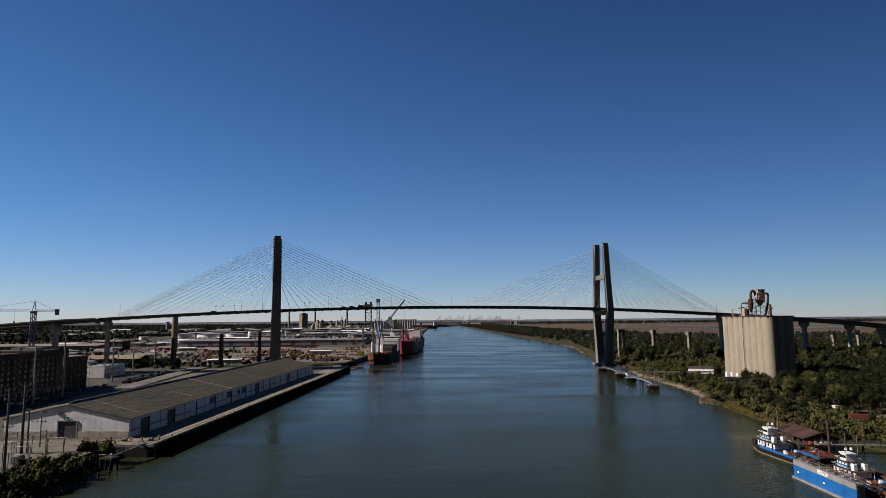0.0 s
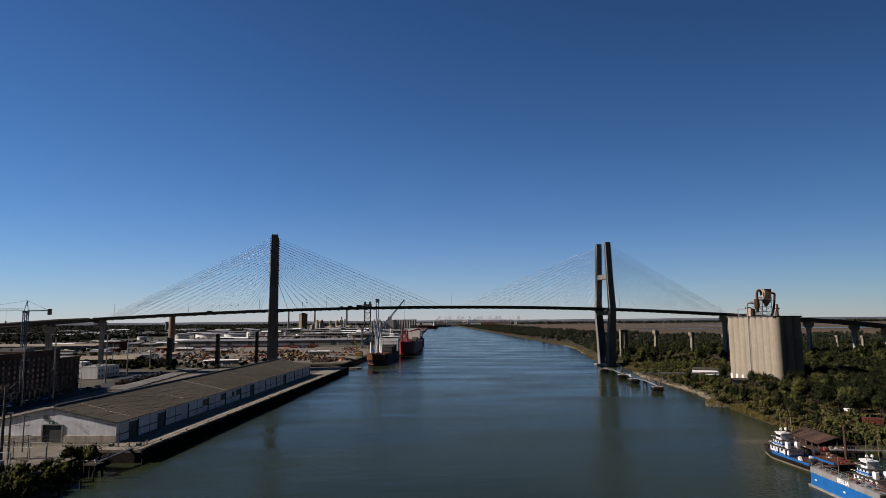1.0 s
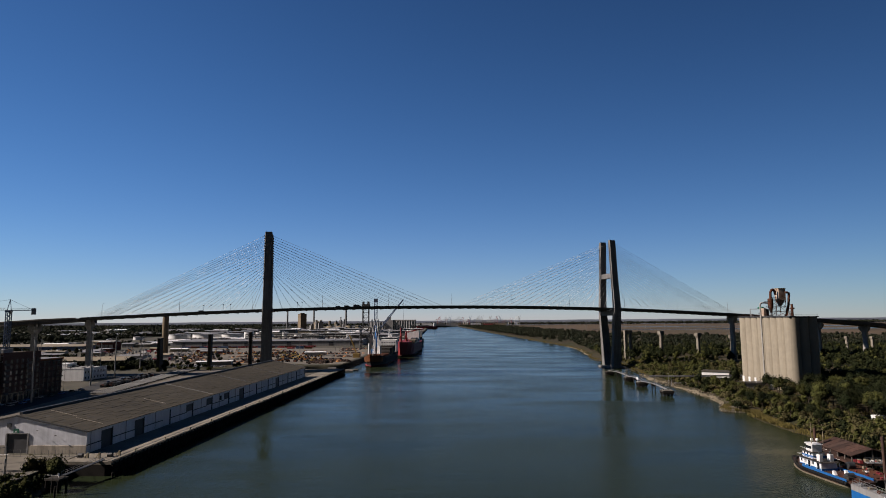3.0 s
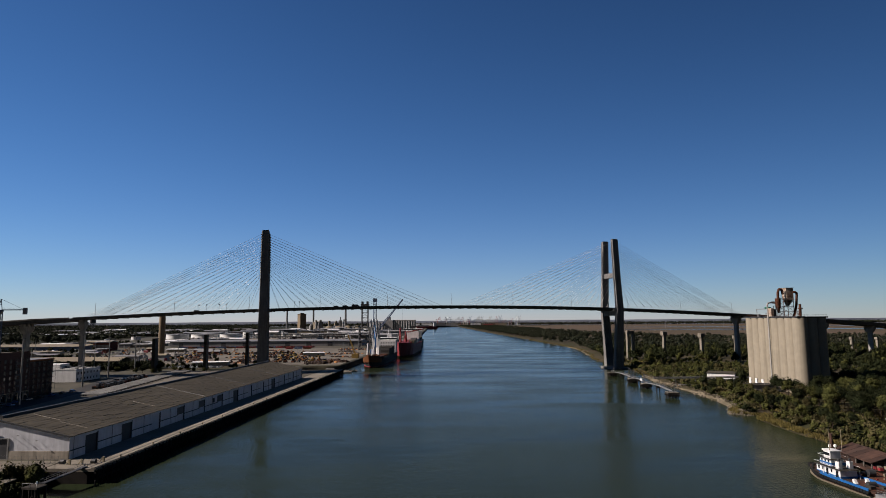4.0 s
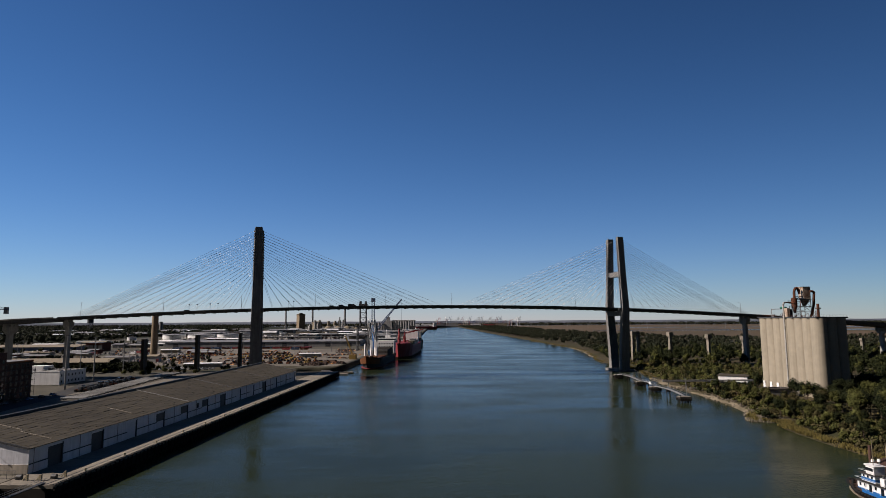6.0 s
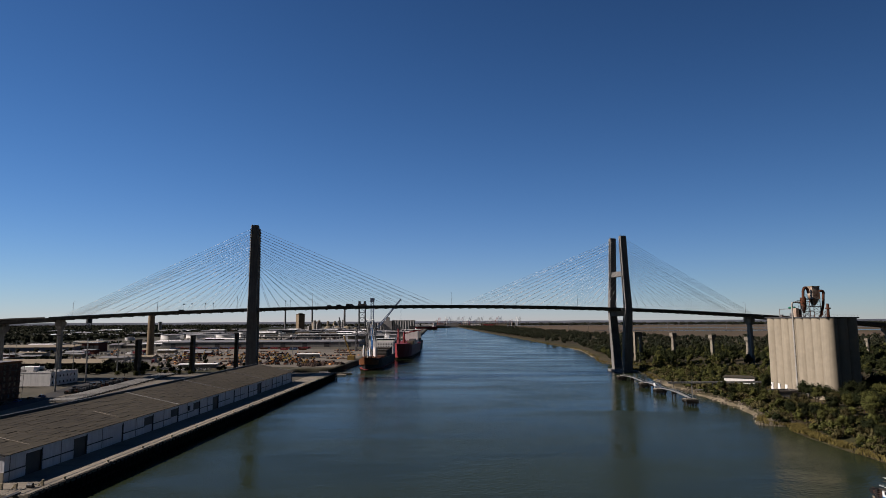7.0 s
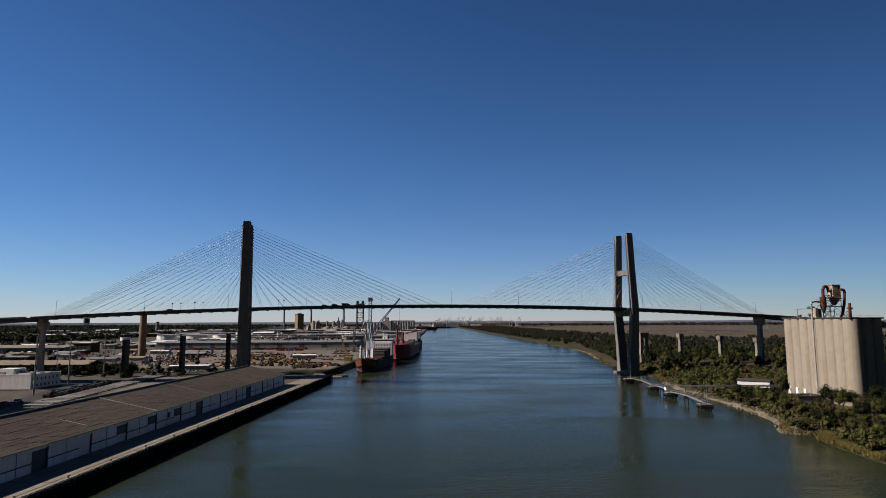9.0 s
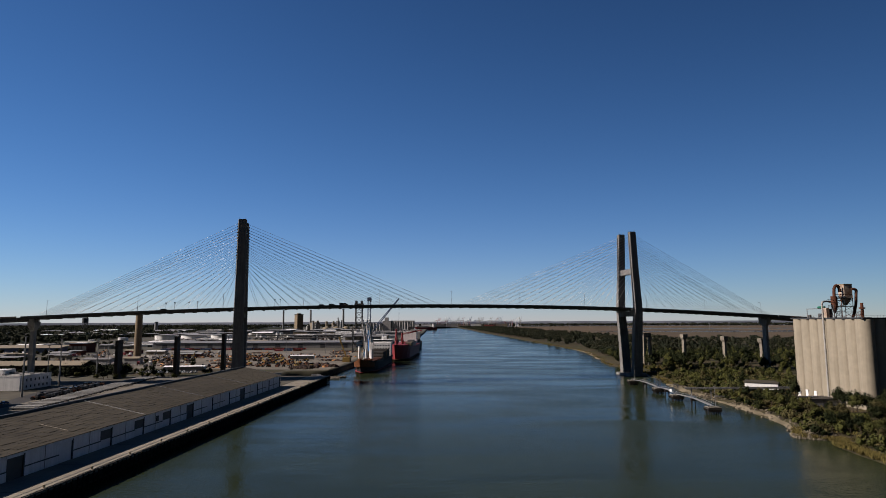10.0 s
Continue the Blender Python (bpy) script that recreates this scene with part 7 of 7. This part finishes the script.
# pylons on the marsh and a low viaduct by the side channel
for k in range(16):
    p = thing("marsh_pylon", pose(300 + k * 95, 2900 + k * 6, 3), "slim power pylon on the marsh", "pylon", "pylons across the marsh")
    part("mast", Geo().tube((0, 0, 0), (0, 0, 30), 1.0, 0.6, n=5), M_STEEL, p)
    part("arm", Geo().beam((-6, 0, 27), (6, 0, 27), 0.9), M_STEEL, p)
via = thing("marsh_viaduct", pose(560, 2330, 3, 0, 0, 3), "low pale viaduct across the side channel", "bridge")
part("deck", Geo().box(0, 760, -2, 2, 4, 5), M_GREYROOF, via)
for k in range(39):
    part("viaduct_pier", Geo().box(k * 20 - 1.5, k * 20 + 1.5, -2, 2, -1, 4), M_LIGHTGREY, via)
for k in range(14):
    x, y = -175 + rng.uniform(0, 70), 1240 + k * 40
    shed("quay_shed", x - 40, y, rng.uniform(28, 60), 24, rng.uniform(9, 17), 1.5, rng.choice((M_LIGHTGREY, M_TAN, M_WHITE)), rng.choice((M_LIGHTGREY, M_GREYROOF)), "pale quayside shed near the grain silos", 2)


# ---- moored ships and quay cranes ----
def ship_cranes(t, spots, mat, h):
    for x, y, lean in spots:
        c = part("deck_crane", Geo().tube((x, y, 9), (x, y, 9 + h * 0.45), 1.5, 1.1, n=10), mat, t)
        part("crane_jib", Geo().tube((x - 0.9, y + 0.5, 9 + h * 0.4), (x + lean - 0.4, y + 9, 9 + h), 0.5, 0.4, n=10).tube((x + 0.9, y + 0.5, 9 + h * 0.4), (x + lean + 1.0, y + 9, 9 + h), 0.5, 0.4, n=10), mat, c)
        part("crane_cab", Geo().box(x - 1.4, x + 1.4, y + 0.8, y + 2.6, 9 + h * 0.28, 9 + h * 0.42), mat, c)


# turned half round: bows towards the bridge
ship1 = thing("general_cargo_ship", pose(-71.5, 752, 0, 0, 0, 177), "grey cargo ship with a rust-orange bow and white cranes", "ship")
part("hull", hull(Geo(), 152, 23, -4, 8.0, 0.22, 4.5, 20), M_HULLGREY, ship1, "dark grey hull")
bowg = Geo()
rings = []
for i in range(7):
    u = i / 6
    k = max(0.03, 0.86 * max(0.0, math.cos(u * math.pi / 2)) ** 0.7)
    y = 76 - 17 * (1 - u) + 0.2
    up = 0.6 + 3.9 * u * u
    rings.append([(-11.8 * k - 0.15, y + 7.6 * u * u, 8.6 + up), (-11.2 * k * (1 - 0.16 * u) - 0.2, y + 0.3 + 4.4 * u * u, 4.4 + 0.4 * up), (11.2 * k * (1 - 0.16 * u) + 0.2, y + 0.3 + 4.4 * u * u, 4.4 + 0.4 * up), (11.8 * k + 0.15, y + 7.6 * u * u, 8.6 + up)])
part("bow_plating", bowg.loft(rings), M_HULLORANGE, ship1, "rust-orange bow plating")
part("boot_top", hull(Geo(), 152.3, 23.3, -3.8, 1.0, 0.22, 0.3, 20), M_HULLRED, ship1, "faded red band at the waterline")
part("bulwark", Geo().box(-11.0, -10.7, -60, 56, 8.3, 9.6).box(10.7, 11.0, -60, 56, 8.3, 9.6), M_HULLGREY, ship1)
for y in (50, 30, 8, -14):
    part("hatch_coaming", Geo().box(-8.4, 8.4, y - 8, y + 8, 8.3, 10.4), M_RUST, ship1, "rusty hatch coaming")
for x, y in ((-6, 57), (6, 57), (-4, 64), (4, 64)):
    part("mooring_winch", Geo().tube((x - 1.2, y, 11.6), (x + 1.2, y, 11.6), 0.8, n=8), M_HULLORANGE, ship1)
part("bow_mast", Geo().tube((0, 66, 11), (0, 66, 22), 0.35, 0.2, n=6).beam((-1.6, 66, 18), (1.6, 66, 18), 0.25), M_WHITE, ship1, "white bow mast")
part("deck", Geo().box(-10.6, 10.6, -70, 44, 8.0, 8.3), M_RUST, ship1)
for k in range(2):
    part("hatch_stow", Geo().box(-9.5, 9.5, -44 + k * 24, -22 + k * 24, 8.3, 17.5 - k * 1.2), M_DARKPIER, ship1, "stacked grey hatch covers and cargo")
for k in range(6):
    part("stow_band", Geo().box(-9.6, 9.6, 2.0, 2.12, 8.8 + k * 1.5, 9.3 + k * 1.5), M_STEEL, ship1)
house = part("superstructure", Geo().box(-10, 10, -66, -52, 8.3, 24).box(-11.5, 11.5, -64, -54, 24, 27.5), M_WHITE, ship1, "white accommodation block")
part("bridge_windows", Geo().box(-11.2, 11.2, -53.98, -53.9, 25.2, 26.8), M_GLASS, house)
for fl in range(4):
    for k in range(6):
        part("window", Geo().box(-8.5 + k * 3.2, -7.2 + k * 3.2, -51.98, -51.9, 10 + fl * 3.4, 11.2 + fl * 3.4), M_GLASS, house)
part("funnel", Geo().box(-3, 3, -70, -66, 8.3, 31), M_WHITE, house)
part("radar_mast", Geo().tube((0, -58, 27.5), (0, -58, 38), 0.6, 0.3, n=6).beam((-3, -58, 34), (3, -58, 34), 0.4), M_WHITE, house)
ship_cranes(ship1, ((4.5, 26, 2.0), (3.0, 8, 3.0), (-2, 30, 1.0)), M_WHITE, 41)
part("samson_post", Geo().tube((7, 50, 9), (7, 50, 24), 1.4, 1.0, n=10), M_WHITE, ship1, "white vent post")
part("forecastle_gear", Geo().box(-6, 6, 52, 60, 9, 11.5).box(-3, 3, 62, 66, 10, 13), M_RUST, ship1)
ship2 = thing("bulk_carrier", pose(-52, 945, 0, 0, 0, 177.5), "large red bulk carrier with red deck cranes", "ship")
part("hull", hull(Geo(), 200, 31, -5, 15.0, 0.16, 5, 20), M_HULLRED, ship2, "dark red hull")
part("boot_top", hull(Geo(), 200.3, 31.3, -4.8, 2.2, 0.16, 0.3, 20), M_RUST, ship2, "rusty band at the waterline")
part("forecastle", Geo().prism([(-13, 70), (13, 70), (9, 84), (3, 92), (-3, 92), (-9, 84)], 15.2, 19.0), M_RED, ship2, "bright red raised forecastle")
part("deck", Geo().box(-14.6, 14.6, -96, 66, 15.0, 15.4), M_RED, ship2)
for k in range(5):
    part("hatch_cover", Geo().box(-10, 10, -58 + k * 24, -41 + k * 24, 15.4, 18.5), M_RED, ship2)
house = part("superstructure", Geo().box(-10, 10, -92, -76, 15.4, 32).box(-15.5, 15.5, -90, -78, 32, 35), M_WHITE, ship2, "white accommodation block")
part("bridge_windows", Geo().box(-15, 15, -77.98, -77.9, 33, 34.4), M_GLASS, house)
part("funnel", Geo().box(-4, 4, -97, -92, 15.4, 40), M_HULLGREY, house)
for x, y, h, reach in ((4, 60, 38, 0), (-1, 36, 33, 26)):
    c = part("deck_crane", Geo().tube((x, y, 15), (x, y, 24), 2.3, 1.9, n=12).tube((x, y, 24), (x, y, h), 1.6, 1.1, n=10), M_RED, ship2, "red pedestal deck crane")
    if reach:
        part("crane_jib", Geo().beam((x, y, 32), (x - reach, y + 3, 36.5), 1.1).beam((x, y, 30.5), (x - reach, y + 3, 36.2), 0.7), M_RED, c)
    part("crane_cab", Geo().box(x - 1.6, x + 1.6, y + 1.4, y + 3.4, 23, 27), M_RED, c)
for k in range(3):
    part("deck_container", Geo().box(-14, -6, -30 + k * 26, -9 + k * 26, 15.4, 20.5 + (k % 2) * 2.4), (M_LIGHTGREY, M_GREYROOF, M_TAN)[k], ship2, "stacked deck cargo")
part("foremast", Geo().tube((0, 92, 18), (0, 92, 34), 0.8, 0.5, n=8), M_RED, ship2)
ship3 = thing("moored_grey_ship", pose(-52, 1170, 0, 0, 0, 178), "grey moored ship with stacked deck cargo", "ship")
part("hull", hull(Geo(), 150, 26, -4, 12, 0.2, 4, 16), M_HULLGREY, ship3)
part("cargo_stack", Geo().box(-11, 11, -40, 50, 12, 17), M_DARKPIER, ship3)
part("superstructure", Geo().box(-9, 9, -68, -52, 12, 27), M_LIGHTGREY, ship3)
far_ship = thing("far_red_ship", pose(-95, 3300, 0, 0, 0, 100), "far red ship moored at the bend", "ship")
part("hull", hull(Geo(), 130, 24, -4, 14, 0.2, 3, 12), M_RED, far_ship)
part("superstructure", Geo().box(-9, 9, -58, -44, 14, 32), M_WHITE, far_ship)
for x, y, w, h in ((-118, 3600, 60, 18), (-30, 4100, 80, 20)):
    f = thing("far_moored_barge", pose(x, y, 0, 0, 0, 95), "dark far barge with pale cargo", "ship", "far moored vessels")
    part("hull", hull(Geo(), w * 2, 24, -3, 9, 0.2, 2, 10), M_HULLGREY, f)
    part("cargo", Geo().box(-9, 9, -w * 0.6, w * 0.5, 9, h), M_LIGHTGREY, f)

gc = thing("portal_crane", pose(-118, 965, GW), "dark lattice portal crane on the quay", "crane")
part("portal_leg", lattice(Geo(), -8, 8, -7, 7, 0, 34, 3, 1.0), M_DARKSTEEL, gc)
part("tower", lattice(Geo(), -4.5, 4.5, -4, 4, 34, 64, 4, 0.8), M_DARKSTEEL, gc)
part("machinery_house", Geo().box(-6, 6, -5, 5, 62, 69).box(-5.2, -2.5, -4, 4, 69, 73).box(2.5, 5.2, -4, 4, 69, 73), M_DARKSTEEL, gc)
mh = thing("mobile_harbour_crane", pose(-95, 895, GW), "slim blue-grey mobile harbour crane", "crane")
part("carrier", Geo().box(-6, 6, -8, 8, 0.6, 4), M_BLUE, mh)
for x in (-5, 5):
    for y in (-6, 0, 6):
        part("wheel", Geo().tube((x - 0.8, y, 0.9), (x + 0.8, y, 0.9), 0.9, n=10), M_RUBBER, mh)
part("tower", lattice(Geo(), -1.8, 1.8, -1.8, 1.8, 4, 70, 12, 0.5), M_BLUESTEEL, mh)
part("tower_cab", Geo().box(-2.6, 2.6, -2.6, 2.6, 70, 75), M_BLUESTEEL, mh)
mh2 = thing("mobile_harbour_crane", pose(-90, 860, GW), "blue mobile harbour crane with a raised lattice boom", "crane")
part("carrier", Geo().box(-6, 6, -8, 8, 0, 4), M_BLUE, mh2)
part("tower", Geo().tube((0, 0, 4), (0, 0, 38), 2.0, 1.6, n=10), M_BLUE, mh2, "blue tower column")
part("boom", Geo().beam((0, 0, 26), (36, 6, 72), 1.1).beam((0, 2, 30), (36, 6, 73), 0.8), M_BLUESTEEL, mh2)
part("hoist_rope", Geo().tube((36, 6, 72), (36, 6, 30), 0.12, n=4), M_DARKSTEEL, mh2)
yc = thing("yellow_excavator_crane", pose(-104, 770, GW), "yellow material handler with a raised arm on the quay", "crane")
part("carrier", Geo().box(-4, 4, -5, 5, 0, 5), M_YELLOW, yc)
part("arm", Geo().beam((0, 0, 4), (-9, 0, 27), 1.3).beam((-9, 0, 27), (-3, 0, 14), 0.9), M_YELLOW, yc)


# ---- heaps of scrap, crates and stacked goods that nobody could count ----
def clutter(name, spots, count, size, tall, mat, label, spread):
    v, f = [], []
    for _ in range(count):
        cx, cy = rng.choice(spots)
        x, y = cx + rng.gauss(0, spread), cy + rng.gauss(0, spread * 0.8)
        a, b, h, t = size * rng.uniform(0.4, 1.3), size * rng.uniform(0.3, 0.8), tall * rng.uniform(0.4, 1.2), rng.uniform(0, 3.14)
        c, s = math.cos(t), math.sin(t)
        k = len(v)
        for z, q in ((GW - 0.1, 1.0), (GW + h, rng.uniform(0.5, 0.95))):
            v += [(x + (dx * a * c - dy * b * s) * q, y + (dx * a * s + dy * b * c) * q, z) for dx, dy in ((-1, -1), (1, -1), (1, 1), (-1, 1))]
        f += [(k + 4, k + 5, k + 6, k + 7), (k, k + 1, k + 5, k + 4), (k + 1, k + 2, k + 6, k + 5), (k + 2, k + 3, k + 7, k + 6), (k + 3, k, k + 4, k + 7)]
    tagged(new(name, mesh_from_arrays(name, np.array(v), np.array(f), mat)), label, "clutter", kind="stuff")


def band(n, x0, x1, y0, y1):
    return [(rng.uniform(x0, x1), rng.uniform(y0, y1)) for _ in range(n)]


M_SCRAP = material("mixed_scrap_metal", (0.055, 0.036, 0.028), 0.85, var=0.3, scale=0.5, island=0.75)
M_GOODS = material("mixed_stacked_goods", (0.20, 0.19, 0.18), 0.75, var=0.2, scale=0.3, island=0.75)
yard_spots = [p for p in band(26, -330, -118, 690, 1000) if not (-188 < p[0] < -140 and 795 < p[1] < 835)]
clutter("scrap_heap", yard_spots, 900, 2.2, 1.3, M_SCRAP, "rusty brown heaps of scrap machinery", 6)
clutter("scrap_parts", yard_spots, 130, 1.8, 1.3, M_ORANGE, "orange and yellow machine parts in the yard", 9)
clutter("crated_goods", yard_spots, 120, 1.2, 1.4, M_GOODS, "pale crates and wrapped goods in the yard", 9)
clutter("quay_scrap", band(10, -140, -108, 668, 715), 320, 1.4, 2.2, M_SCRAP, "rusty scrap piled at the quay corner", 4)
clutter("stacked_goods", band(90, -620, -110, 1215, 1700), 1500, 4.5, 4.5, M_GOODS, "stacked freight and parked trailers across the port", 16)
clutter("roadside_goods", band(50, -640, -300, 700, 985), 520, 1.8, 2.4, M_GOODS, "stacked goods and vehicles around the sheds", 12)
